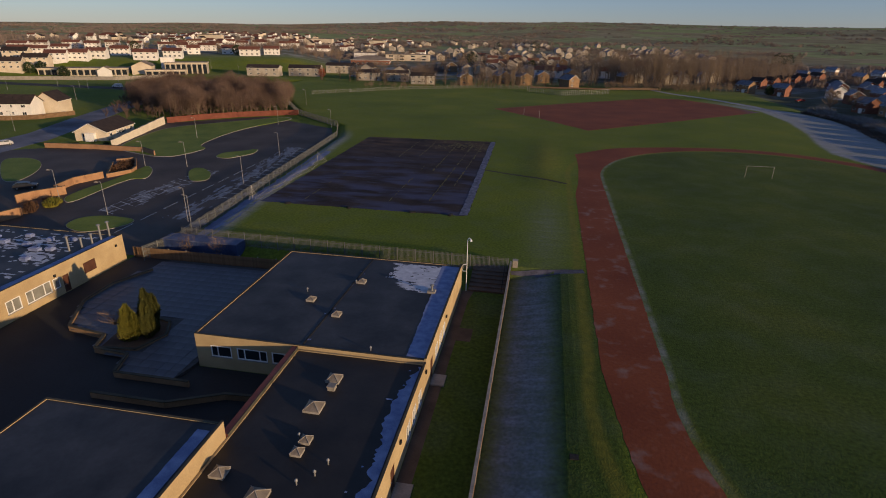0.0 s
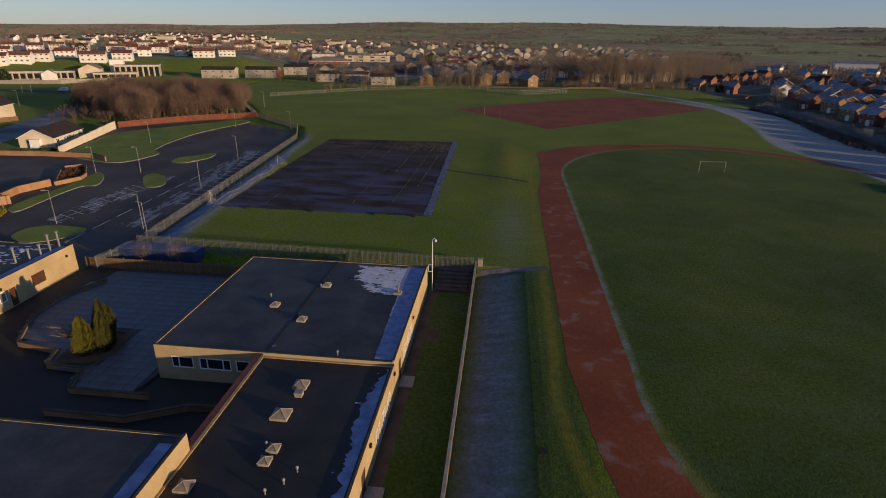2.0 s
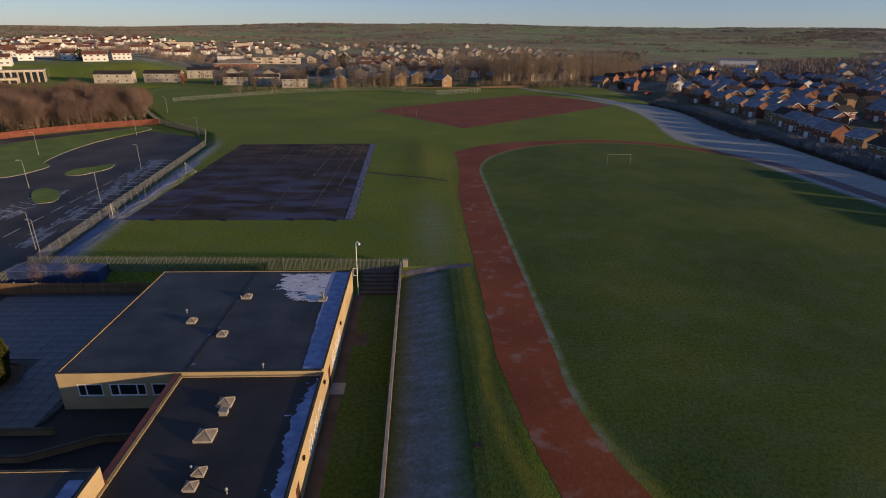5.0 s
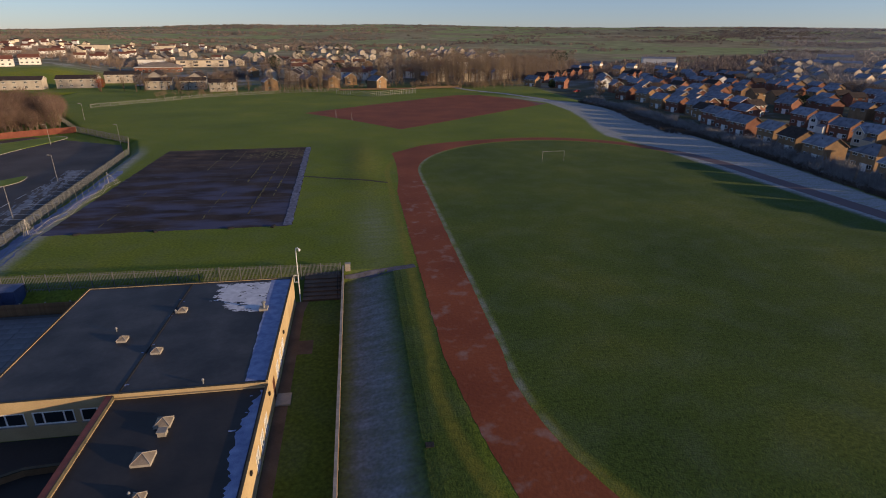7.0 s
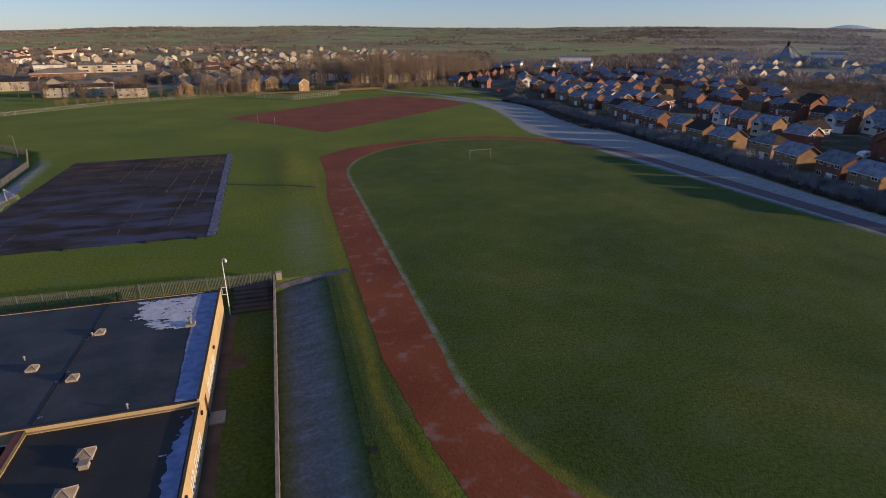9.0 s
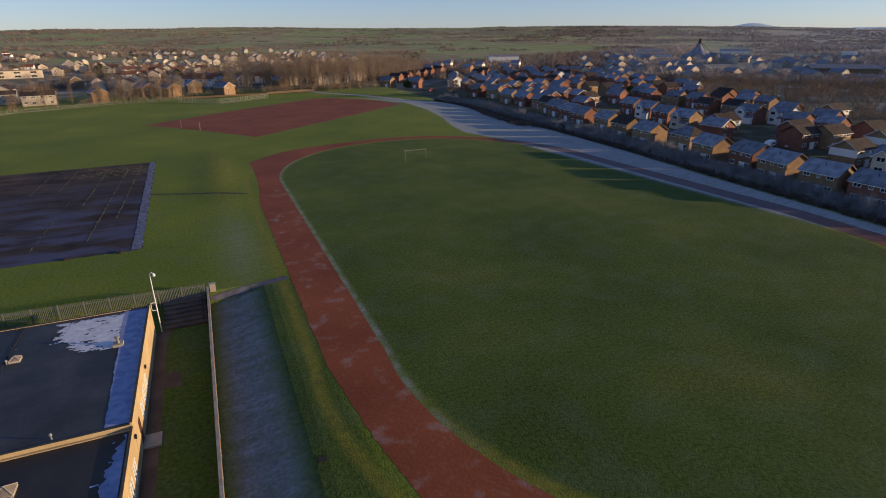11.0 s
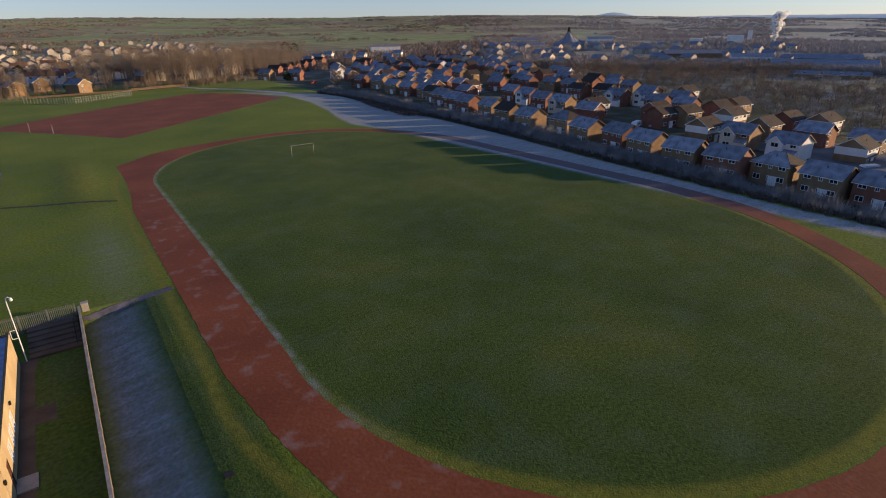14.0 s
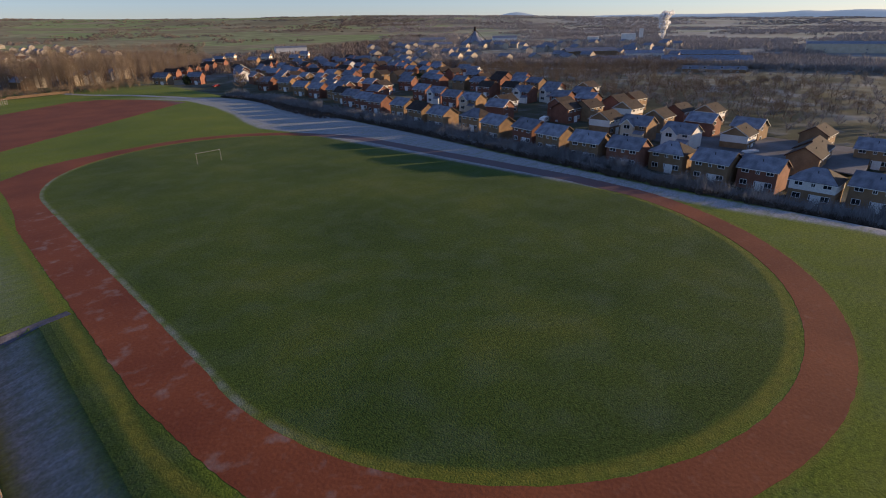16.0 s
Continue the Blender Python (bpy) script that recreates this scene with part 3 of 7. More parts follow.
def window(parent, along, at, out, a0, a1, z0, z1, bars, pane=None):
    """A white framed window set in an opening; out: the way it faces along the other axis."""
    w, dpt = 0.09, 0.10

    def slab(bm, b0, b1, c0, c1, d0, d1):
        lo, hi = sorted((at + out * d0, at + out * d1))
        if along == "y":
            box(bm, lo, hi, b0, b1, c0, c1)
        else:
            box(bm, b0, b1, lo, hi, c0, c1)

    win = thing("window", Matrix(), "", "")
    win.parent = parent
    bm = bmesh.new()
    slab(bm, a0, a1, z0, z0 + w, -dpt, 0.02)
    slab(bm, a0, a1, z1 - w, z1, -dpt, 0.02)
    cuts = [a0] + [a0 + (a1 - a0) * k for k in bars] + [a1]
    for i, c in enumerate(cuts):
        c = min(max(c, a0 + w / 2), a1 - w / 2)
        slab(bm, c - w / 2, c + w / 2, z0 + w, z1 - w, -dpt, 0.02)
    part("window_frame", bm, UPVC, win, "white plastic window frame")
    for c, d in zip(cuts, cuts[1:]):
        bm = bmesh.new()
        slab(bm, c + w / 2, d - w / 2, z0 + w, z1 - w, -dpt * 0.8, -dpt * 0.6)
        part("pane", bm, pane or GLASS, win)
    bm = bmesh.new()
    slab(bm, a0 - 0.08, a1 + 0.08, z0 - 0.1, z0, -dpt, 0.07)
    part("window_sill", bm, CONCRETE, win)
    return win


def door(parent, along, at, out, a0, a1, z0, z1):
    d = thing("door", Matrix(), "", "")
    d.parent = parent
    for name, m, s, e, c0, c1, f0, f1 in (("door_leaf", DARK_DOOR, a0 + 0.07, a1 - 0.07, z0, z1 - 0.07, -0.1, -0.04), ("door_frame", DARK_DOOR, a0, a0 + 0.07, z0, z1, -0.12, 0.01), ("door_frame", DARK_DOOR, a1 - 0.07, a1, z0, z1, -0.12, 0.01), ("door_head", DARK_DOOR, a0 + 0.07, a1 - 0.07, z1 - 0.07, z1, -0.12, 0.01), ("handle", STEEL, a0 + 0.15, a0 + 0.3, z0 + 1.0, z0 + 1.05, -0.04, 0.03)):
        lo, hi = sorted((at + out * f0, at + out * f1))
        part(name, boxes((lo, hi, s, e, c0, c1) if along == "y" else (s, e, lo, hi, c0, c1)), m, d)


def skylight(parent, x, y, size, z):
    """A pyramid rooflight on an upstand, with hip bars."""
    s = thing("rooflight", pose(x, y, z), "", "")
    s.parent = parent
    size *= 0.9
    h = size / 2
    part("upstand", boxes((-h, h, -h, -h + 0.08, 0, 0.22), (-h, h, h - 0.08, h, 0, 0.22), (-h, -h + 0.08, -h + 0.08, h - 0.08, 0, 0.22), (h - 0.08, h, -h + 0.08, h - 0.08, 0, 0.22)), CONCRETE, s)
    bm = bmesh.new()
    c = [bm.verts.new((a * h, b * h, 0.22)) for a, b in ((-1, -1), (1, -1), (1, 1), (-1, 1))]
    top = bm.verts.new((0, 0, 0.22 + size * 0.33))
    for i in range(4):
        bm.faces.new((c[i], c[(i + 1) % 4], top))
    bm.faces.new(c[::-1])
    part("pyramid_glazing", bm, SKYGLASS, s, "wired glass pyramid")
    bm = bmesh.new()
    for a, b in ((-1, -1), (1, -1), (1, 1), (-1, 1)):
        bar(bm, (a * h, b * h, 0.22), (0, 0, 0.23 + size * 0.33), 0.05, 0.04)
    part("glazing_bar", bm, CONCRETE, s)
    return s


def roof_vent(parent, x, y, z, high=0.45, r=0.07, cap=True):
    v = thing("roof_vent", pose(x, y, z), "", "")
    v.parent = parent
    bm = bmesh.new()
    tube(bm, [(0, 0, 0), (0, 0, high)], [r, r], 8)
    part("pipe", bm, STEEL, v)
    if cap:
        bm = bmesh.new()
        tube(bm, [(0, 0, high), (0, 0, high + 0.08), (0, 0, high + 0.2)], [r * 2.0, r * 2.1, r * 0.5], 10)
        part("cowl", bm, STEEL, v)


def ragged(parent, name, west, east, y0, y1, z, material, seed, rag=0.35, label=""):
    """A thin crust with a ragged west edge; west is a function of y."""
    rnd = random.Random(seed)
    bm = bmesh.new()
    ys = np.arange(y0, y1, 0.22)
    rows, k = [], 0.0
    for y in ys:
        k = 0.7 * k + rnd.uniform(-rag, rag) * 0.6
        w = min(west(y) + k, east - 0.05)
        rows.append([bm.verts.new((w, y, z)), bm.verts.new((east, y, z)), bm.verts.new((w, y, z - 0.015)), bm.verts.new((east, y, z - 0.015))])
    for r, s in zip(rows, rows[1:]):
        bm.faces.new((r[0], r[1], s[1], s[0]))
        bm.faces.new((r[2], s[2], s[3], r[3]))
        bm.faces.new((r[0], s[0], s[2], r[2]))
    bmesh.ops.recalc_face_normals(bm, faces=bm.faces)
    return part(name, bm, material, parent, label)


def block(label, x0, x1, y0, y1, roof_z, east=(), south=(), east_doors=(), fascia=(), skip=(), felt=None, pane=None):
    """A flat-roofed brick block with felt roof and coping."""
    b = thing("school_block", Matrix(), label, "building", "school blocks")
    z0, z1, t = SCHOOL_Z - 0.3, roof_z, 0.16
    holes = [(a, c, d, e) for a, c, d, e, _ in east] + list(east_doors)
    part("wall", holed_wall("y", x1 - t, t, y0, y1, z0, z1, holes), BRICK_BUFF, b)
    part("wall", holed_wall("x", y0, t, x0 + t, x1 - t, z0, z1, [(a, c, d, e) for a, c, d, e, _ in south]), BRICK_BUFF, b)
    part("wall", boxes((x0, x0 + t, y0, y1, z0, z1)), BRICK_BUFF, b)
    part("wall", boxes((x0 + t, x1 - t, y1 - t, y1, z0, z1)), BRICK_BUFF, b)
    part("interior_floor", boxes((x0 + t, x1 - t, y0 + t, y1 - t, z0, SCHOOL_Z + 0.05)), CONCRETE, b)
    for a, c, d, e, bars in east:
        window(b, "y", x1, 1, a, c, d, e, bars, pane)
    for a, c, d, e, bars in south:
        window(b, "x", y0, -1, a, c, d, e, bars)
    for a, c, d, e in east_doors:
        door(b, "y", x1, 1, a, c, d, e)
    part("roof", boxes((x0 + 0.14, x1 - 0.14, y0 + 0.14, y1 - 0.14, z1 - 0.25, z1 - 0.06)), felt or FELT, b, "dark roofing felt")
    for name, r in (("west", (x0 - 0.03, x0 + 0.17, y0 - 0.03, y1 + 0.03)), ("east", (x1 - 0.17, x1 + 0.03, y0 - 0.03, y1 + 0.03)), ("south", (x0 + 0.17, x1 - 0.17, y0 - 0.03, y0 + 0.17)), ("north", (x0 + 0.17, x1 - 0.17, y1 - 0.17, y1 + 0.03))):
        if name in skip:
            continue
        red = name in fascia
        if red:
            part("fascia", boxes((x0 - 0.5, x0 + 0.02, 29.5, y1 + 0.03, z1 - 0.2, z1 + 0.27)), FASCIA_RED, b, "red painted parapet capping")
            part("coping", boxes((x0 + 0.021, x0 + 0.09, 29.5, y1 + 0.03, z1 - 0.05, z1 + 0.28)), COPING, b)
            continue
        up = PARAPET if name == "east" else 0.0
        part("coping", boxes((*r, z1 + up + 0.001, z1 + up + 0.025)), COPING, b)
    part("parapet", boxes((x1 - t, x1, y0, y1, z1 + 0.0005, z1 + PARAPET)), BRICK_BUFF, b)
    return b


BLIND = mat("glass_over_pale_blinds", (0.17, 0.17, 0.15), (0.25, 0.25, 0.22), 1.0, rough=0.2, bump=0.0, spec=0.6)
north = block("long flat-roofed buff brick school block with frost on its roof", -32.3, -8.8, 42.0, 64.2, ROOF_Z, east=[(50.6, 51.9, -0.3, 1.3, (0.5,)), (48.6, 49.9, -0.3, 1.3, (0.5,)), (46.4, 47.7, -0.3, 1.3, (0.5,))], south=[(-30.7, -28.5, 0.2, 1.45, (0.33,)), (-27.9, -24.7, 0.2, 1.45, (0.25, 0.75)), (-24.2, -22.0, 0.2, 1.45, (0.6,))], east_doors=[(44.0, 45.0, SCHOOL_Z + 0.05, 1.3)], fascia=())
middle = block("low flat-roofed buff brick block with pyramid rooflights", -21.4, -8.8, 4.0, 41.9, ROOF_Z - 0.35, east=[(38.6, 39.9, -0.5, 1.1, (0.5,)), (36.5, 37.8, -0.5, 1.1, (0.5,)), (34.4, 35.7, -0.5, 1.1, (0.5,)), (26.0, 27.3, -0.5, 1.1, (0.5,)), (23.8, 25.1, -0.5, 1.1, (0.5,)), (21.6, 22.9, -0.5, 1.1, (0.5,))], east_doors=[(29.6, 30.6, SCHOOL_Z + 0.05, 1.1)], fascia=("west",), skip=("north",), felt=FELT_BROWN)
southwest = block("flat-roofed buff brick block with frosted roof edge", -36.6, -21.46, 5.0, 29.39, ROOF_Z + 1.0)
west = block("buff brick school block with flues on a frosted flat roof", -84.0, -58.3, 14.0, 64.3, ROOF_Z, east=[(38.0, 41.2, -0.2, 1.35, (0.25, 0.75)), (42.4, 43.8, -0.2, 1.35, (0.5,)), (45.4, 47.3, -0.2, 1.35, (0.45,)), (48.0, 51.5, -0.2, 1.35, (0.26, 0.72)), (51.8, 52.8, -0.1, 1.25, ())], east_doors=[(53.3, 54.2, SCHOOL_Z + 0.05, 1.15)], pane=BLIND)
part("service_panel", boxes((-58.3, -58.24, 56.7, 58.7, -0.05, 1.4)), DARK_DOOR, west, "brown louvred panel")

for x, y, s in ((-16.2, 38.0, 1.35), (-16.4, 34.0, 1.55), (-15.5, 30.3, 0.95), (-15.6, 29.0, 0.95), (-20.0, 26.1, 1.2), (-16.5, 24.6, 1.6), (-16.0, 18.0, 1.55), (-12.5, 13.0, 1.2)):
    skylight(middle, x, y, s, ROOF_Z - 0.42)
part("vent_box", boxes((-16.2, -15.6, 36.4, 37.0, ROOF_Z - 0.42, ROOF_Z - 0.05), (-16.25, -15.55, 36.35, 37.05, ROOF_Z - 0.05, ROOF_Z + 0.03)), CONCRETE, middle)
for x, y, s in ((-23.9, 51.2, 1.0), (-19.9, 48.5, 1.0), (-19.8, 56.8, 1.0)):
    skylight(north, x, y, s, ROOF_Z - 0.07)
for x, y in ((-16.1, 30.5), (-14.4, 26.2), (-13.5, 27.2), (-13.0, 28.4)):
    roof_vent(middle, x, y, ROOF_Z - 0.42, 0.35, 0.06)
for x, y, h in ((-14.3, 42.6, 0.35), (-25.2, 53.2, 0.3), (-20.4, 56.4, 0.3)):
    roof_vent(north, x, y, ROOF_Z - 0.07, h, 0.06)
part("vent_base", boxes((-11.6, -10.7, 55.6, 56.5, ROOF_Z - 0.07, ROOF_Z + 0.2)), CONCRETE, north)
roof_vent(north, -11.1, 56.0, ROOF_Z + 0.2, 0.6, 0.13)
# a raised seam down the felt of the north roof
bm = bmesh.new()
bar(bm, (-21.0, 42.4, ROOF_Z - 0.07), (-20.6, 63.9, ROOF_Z - 0.07), 0.13, 0.07)
part("felt_seam", bm, BLACK_RUBBER, north)


def frost_cells(parent, x0, x1, y0, y1, z, keep, seed, label, cell=0.14, crust=None):
    """Frost broken into streaks along the felt: a fine uneven skin kept where keep(x, y) beats a streaky noise."""
    bm = bmesh.new()
    xs, ys = np.arange(x0, x1, cell * 1.3), np.arange(y0, y1, cell)
    made = {}

    def vert(i, j):
        if (i, j) not in made:
            x, y = xs[i], ys[j]
            made[i, j] = bm.verts.new((x + cell * 0.5 * noise.noise(Vector((x * 5, y * 5, seed))), y + cell * 0.5 * noise.noise(Vector((x * 5, y * 5, seed + 7))), z))
        return made[i, j]

    for i in range(len(xs) - 1):
        for j in range(len(ys) - 1):
            v = Vector((xs[i] * 0.7, ys[j] * 2.2, seed * 1.7))
            n = 0.5 + 0.55 * noise.noise(v) + 0.35 * noise.noise(v * 3.1) + 0.2 * noise.noise(v * 7.3)
            if n < keep(xs[i], ys[j]):
                bm.faces.new((vert(i, j), vert(i + 1, j), vert(i + 1, j + 1), vert(i, j + 1)))
    tagged(part("frost", bm, crust or FROST_SHADED, parent, label), kind="stuff")


frost_cells(north, -21.3, -20.2, 43, 63, ROOF_Z - 0.03, lambda x, y: 0.20 - 0.25 * abs(x + 20.75), 21, "specks of frost along the seam")
frost_cells(north, -18.2, -11.2, 55.6, 63.4, ROOF_Z - 0.03, lambda x, y: 0.8 * float(step(0, 2.2, x + 18.2 - 0.5 * max(0, 60 - y))) * float(step(55.2, 58.0, y + 0.25 * (x + 18))), 22, "broken white frost in rows", 0.14, HOAR_SUNLIT)
frost_cells(middle, -11.2, -9.2, 14, 41, ROOF_Z - 0.375, lambda x, y: 0.28 if x > -10.2 else 0.12, 23, "specks of frost beside the parapet")
# strips in the parapet's shade; the shade's blue is in the frost colour
ragged(north, "frost", lambda y: -10.75 - 0.03 * (y - 42), -9.06, 42.4, 63.9, ROOF_Z - 0.035, FROST_SHADED, 3, 0.08, "frost along the parapet, coloured with the blue of its shade")
ragged(middle, "frost", lambda y: -9.35 - 0.75 * abs(math.sin(y * 0.21 + 0.6)) - 0.02 * (42 - y), -9.16, 6, 41.6, ROOF_Z - 0.385, FROST_SHADED, 8, 0.35, "ragged frost along the parapet, coloured with the blue of its shade")
ragged(southwest, "frost", lambda y: -23.0, -22.0, 8, 28.6, ROOF_Z + 0.965, FROST_SHADED, 9, 0.05, "frost along the parapet, coloured with the blue of its shade")
frost_cells(west, -78, -60.5, 44, 63.5, ROOF_Z - 0.03, lambda x, y: 0.35 + 0.5 * noise.noise(Vector((x * 0.14, y * 0.3, 5))), 24, "broken frost across the felt", 0.3, HOAR_SUNLIT)
ragged(west, "frost", lambda y: -59.9, -58.56, 16, 64.0, ROOF_Z - 0.035, FROST_SHADED, 11, 0.06, "frost along the parapet, coloured with the blue of its shade")
for x, y, h in ((-61.0, 57.8, 2.0), (-60.4, 59.3, 1.3), (-60.0, 60.7, 1.4), (-59.9, 62.2, 2.2), (-59.7, 63.6, 2.2)):
    roof_vent(west, x, y, ROOF_Z - 0.07, h, 0.13)
for x, y, w, d in ((-72, 58.5, 1.6, 1.0), (-68.0, 58.2, 1.2, 0.9), (-65.5, 57.0, 1.8, 0.9), (-63.6, 57.5, 1.2, 1.0), (-70.5, 61.2, 1.2, 0.8), (-66.5, 60.5, 1.0, 0.8), (-63.5, 61.2, 1.1, 0.7), (-64.0, 54.0, 1.2, 1.0), (-75, 60, 2.2, 0.5)):
    part("plant_box", boxes((x - w * 0.4, x + w * 0.4, y - d * 0.4, y + d * 0.4, ROOF_Z - 0.07, ROOF_Z + 0.22), (x - w * 0.43, x + w * 0.43, y - d * 0.44, y + d * 0.44, ROOF_Z + 0.22, ROOF_Z + 0.30), (x - w * 0.3, x + w * 0.3, y - d * 0.3, y + d * 0.3, ROOF_Z + 0.30, ROOF_Z + 0.40)), FROST_SHADED, west, "frosted grey roof plant box")
for parent, x, y in ((north, -8.76, 52.3), (middle, -8.76, 42.2 - 0.6), (middle, -8.76, 32.2), (west, -58.26, 62.7), (west, -58.26, 52.2)):
    part("alarm_box", boxes((x, x + 0.14, y - 0.14, y + 0.14, 1.5, 1.8)), BLACK_RUBBER, parent)


def street_lamp(name, x, y, z, high, reach, turn, label, group, white=True):
    o = thing(name, pose(x, y, z, 0, 0, turn), label, "lamp", group)
    bm = bmesh.new()
    tube(bm, [(0, 0, 0), (0, 0, 1.2), (0, 0, 1.25), (0, 0, high)], [0.08, 0.08, 0.05, 0.04], 8)
    part("column", bm, STEEL, o)
    bm = bmesh.new()
    tube(bm, [(0, 0, high), (reach * 0.3, 0, high + 0.12), (reach, 0, high + 0.1)], [0.05, 0.045, 0.04], 6)
    part("arm", bm, STEEL, o)
    bm = bmesh.new()
    tube(bm, [(reach - 0.1, 0, high + 0.08), (reach + 0.25, 0, high + 0.12), (reach + 0.6, 0, high + 0.08)], [0.07, 0.13, 0.06], 8)
    part("lantern", bm, CONCRETE, o, "pale lamp head")
    return o


def post_lamp(x, y):
    """The tall swan-neck light fixed to the school's corner by a bracket."""
    o = thing("wall_light_pole", pose(x, y, SCHOOL_Z), "tall white swan-neck light pole beside the brick corner", "lamp")
    bm = bmesh.new()
    tube(bm, [(0, 0, 0), (0, 0, 7.1), (0.06, -0.05, 7.4), (0.25, -0.2, 7.55), (0.42, -0.32, 7.45)], [0.06, 0.05, 0.05, 0.05, 0.045], 8)
    part("pole", bm, UPVC, o, "white painted pole")
    bm = bmesh.new()
    tube(bm, [(0.42, -0.32, 7.5), (0.46, -0.35, 7.3), (0.46, -0.35, 7.15)], [0.06, 0.16, 0.13], 8)
    part("lantern", bm, UPVC, o)
    part("bracket", boxes((-0.55, 0.0, -0.03, 0.03, 3.75, 3.81), (-0.55, 0.0, -0.03, 0.03, 2.8, 2.86), (-0.55, -0.49, -0.03, 0.03, 2.8, 3.81)), UPVC, o)


post_lamp(-8.25, 64.8)

# ---- fences ----
FENCE_STEEL = mat("dull_galvanised_fence", (0.125, 0.13, 0.12), (0.185, 0.19, 0.18), 2, rough=0.6, metal=0.2, bump=0.05)


def panel_mesh(wide, high, gap=0.17):
    bm = bmesh.new()
    for z in (0.25, high - 0.35):
        box(bm, 0, wide, -0.02, 0.02, z, z + 0.06)
    n = int(wide / gap)
    for i in range(n):
        x = (i + 0.5) * wide / n
        box(bm, x - 0.032, x + 0.032, 0.021, 0.03, 0.05, high)
    return finish(bm, "panel", FENCE_STEEL)


def fence(label, pts, high=2.3, wide=2.7, gap=0.17, paint=None):
    """Palisade fence along plan points: posts and panels on the ground."""
    o = thing("fence", pose(0, 0, 0), label, "fence", kind="structure")
    base = panel_mesh(wide, high, gap)
    if paint:
        base.materials[0] = paint
    post = finish(boxes((-0.05, 0.05, -0.05, 0.05, -0.2, high + 0.02)), "post", paint or FENCE_STEEL)
    for (xa, ya), (xb, yb) in zip(pts, pts[1:]):
        run = math.hypot(xb - xa, yb - ya)
        n = max(1, round(run / wide))
        turn = math.atan2(yb - ya, xb - xa)
        for i in range(n + 1):
            x, y = xa + (xb - xa) * i / n, ya + (yb - ya) * i / n
            z = float(ground_z(x, y))
            p = part("post", post, None, o)
            p.matrix_basis = Matrix.Translation((x, y, z)) @ Matrix.Rotation(turn, 4, "Z")
            if i < n:
                q = part("panel", base, None, o)
                q.matrix_basis = Matrix.Translation((x, y, z)) @ Matrix.Rotation(turn, 4, "Z") @ Matrix.Diagonal((run / n / wide, 1, 1, 1))
    return o


fence("grey steel palisade fence behind the school", [(-3.2, 70.35), (-53.6, 70.9)])
fence("grey steel palisade fence beside the car park", [(-53.9, 71.1), (-54.8, 75), (-62.3, 161), (-69.0, 180)])
fence("grey steel palisade fence by the copse", [(-69.0, 180), (-93.5, 203), (-113, 234)])
fence("short steel palisade fence by the yard", [(-54.0, 72.0), (-55.6, 64.5)])
fence("far steel fence at the field's edge", [(-113, 262), (-75, 300), (-40, 318), (-9, 326)], 1.7, 4.0, 0.4)


def boundary_wall():
    o = thing("boundary_fence", Matrix(), "long pale panel fence with capping along the school path", "fence", kind="structure")
    me, cap = finish(boxes((-0.04, 0.04, 0.06, 2.64, 0, 1.75)), "panel", WOOD), finish(boxes((-0.13, 0.13, 0, 2.7, 1.75, 1.83)), "cap", CONCRETE)
    post = finish(boxes((-0.07, 0.07, -0.06, 0.06, -0.3, 1.75)), "post", CONCRETE)
    for i in range(27):
        y = 0.2 + i * 2.645
        for name, m in (("panel", me), ("capping", cap), ("post", post)):
            p = part(name, m, None, o)
            p.matrix_basis = Matrix.Translation((-2.85, y, SCHOOL_Z + 0.05)) @ Matrix.Diagonal((1, 0.98, 1, 1))
    return o


boundary_wall()
solo("cabinet", boxes((-2.6, -1.9, 71.3, 71.9, -0.6, 0.9), (-2.65, -1.85, 71.25, 71.95, 0.9, 0.98)), CONCRETE, "pale grey utility cabinet at the fence corner", "cabinet")


# ---- houses ----
def slope_parts(parent, length, depth, eaves, ridge, axis_y, frosted, bare, over=0.35):
    """Two tiled slopes of a gable roof; the one turned from the sun carries frost."""
    for side in (-1, 1):
        bm = bmesh.new()
        half = depth / 2 + over
        rise = (ridge - eaves) / (depth / 2)
        low = eaves - over * rise
        pts = [(-length / 2 - over, side * half, low), (length / 2 + over, side * half, low), (length / 2 + over, 0, ridge), (-length / 2 - over, 0, ridge)]
        if axis_y:
            pts = [(y, -x, z) for x, y, z in pts]
        top = [bm.verts.new((x, y, z + 0.14)) for x, y, z in pts]
        bot = [bm.verts.new((x, y, z + 0.02)) for x, y, z in pts]
        bm.faces.new(top)
        bm.faces.new(bot[::-1])
        for i in range(4):
            j = (i + 1) % 4
            bm.faces.new((bot[i], bot[j], top[j], top[i]))
        bmesh.ops.recalc_face_normals(bm, faces=bm.faces)
        shade = (side < 0) if axis_y else (side > 0)
        part("roof_slope", bm, frosted if shade else bare, parent)


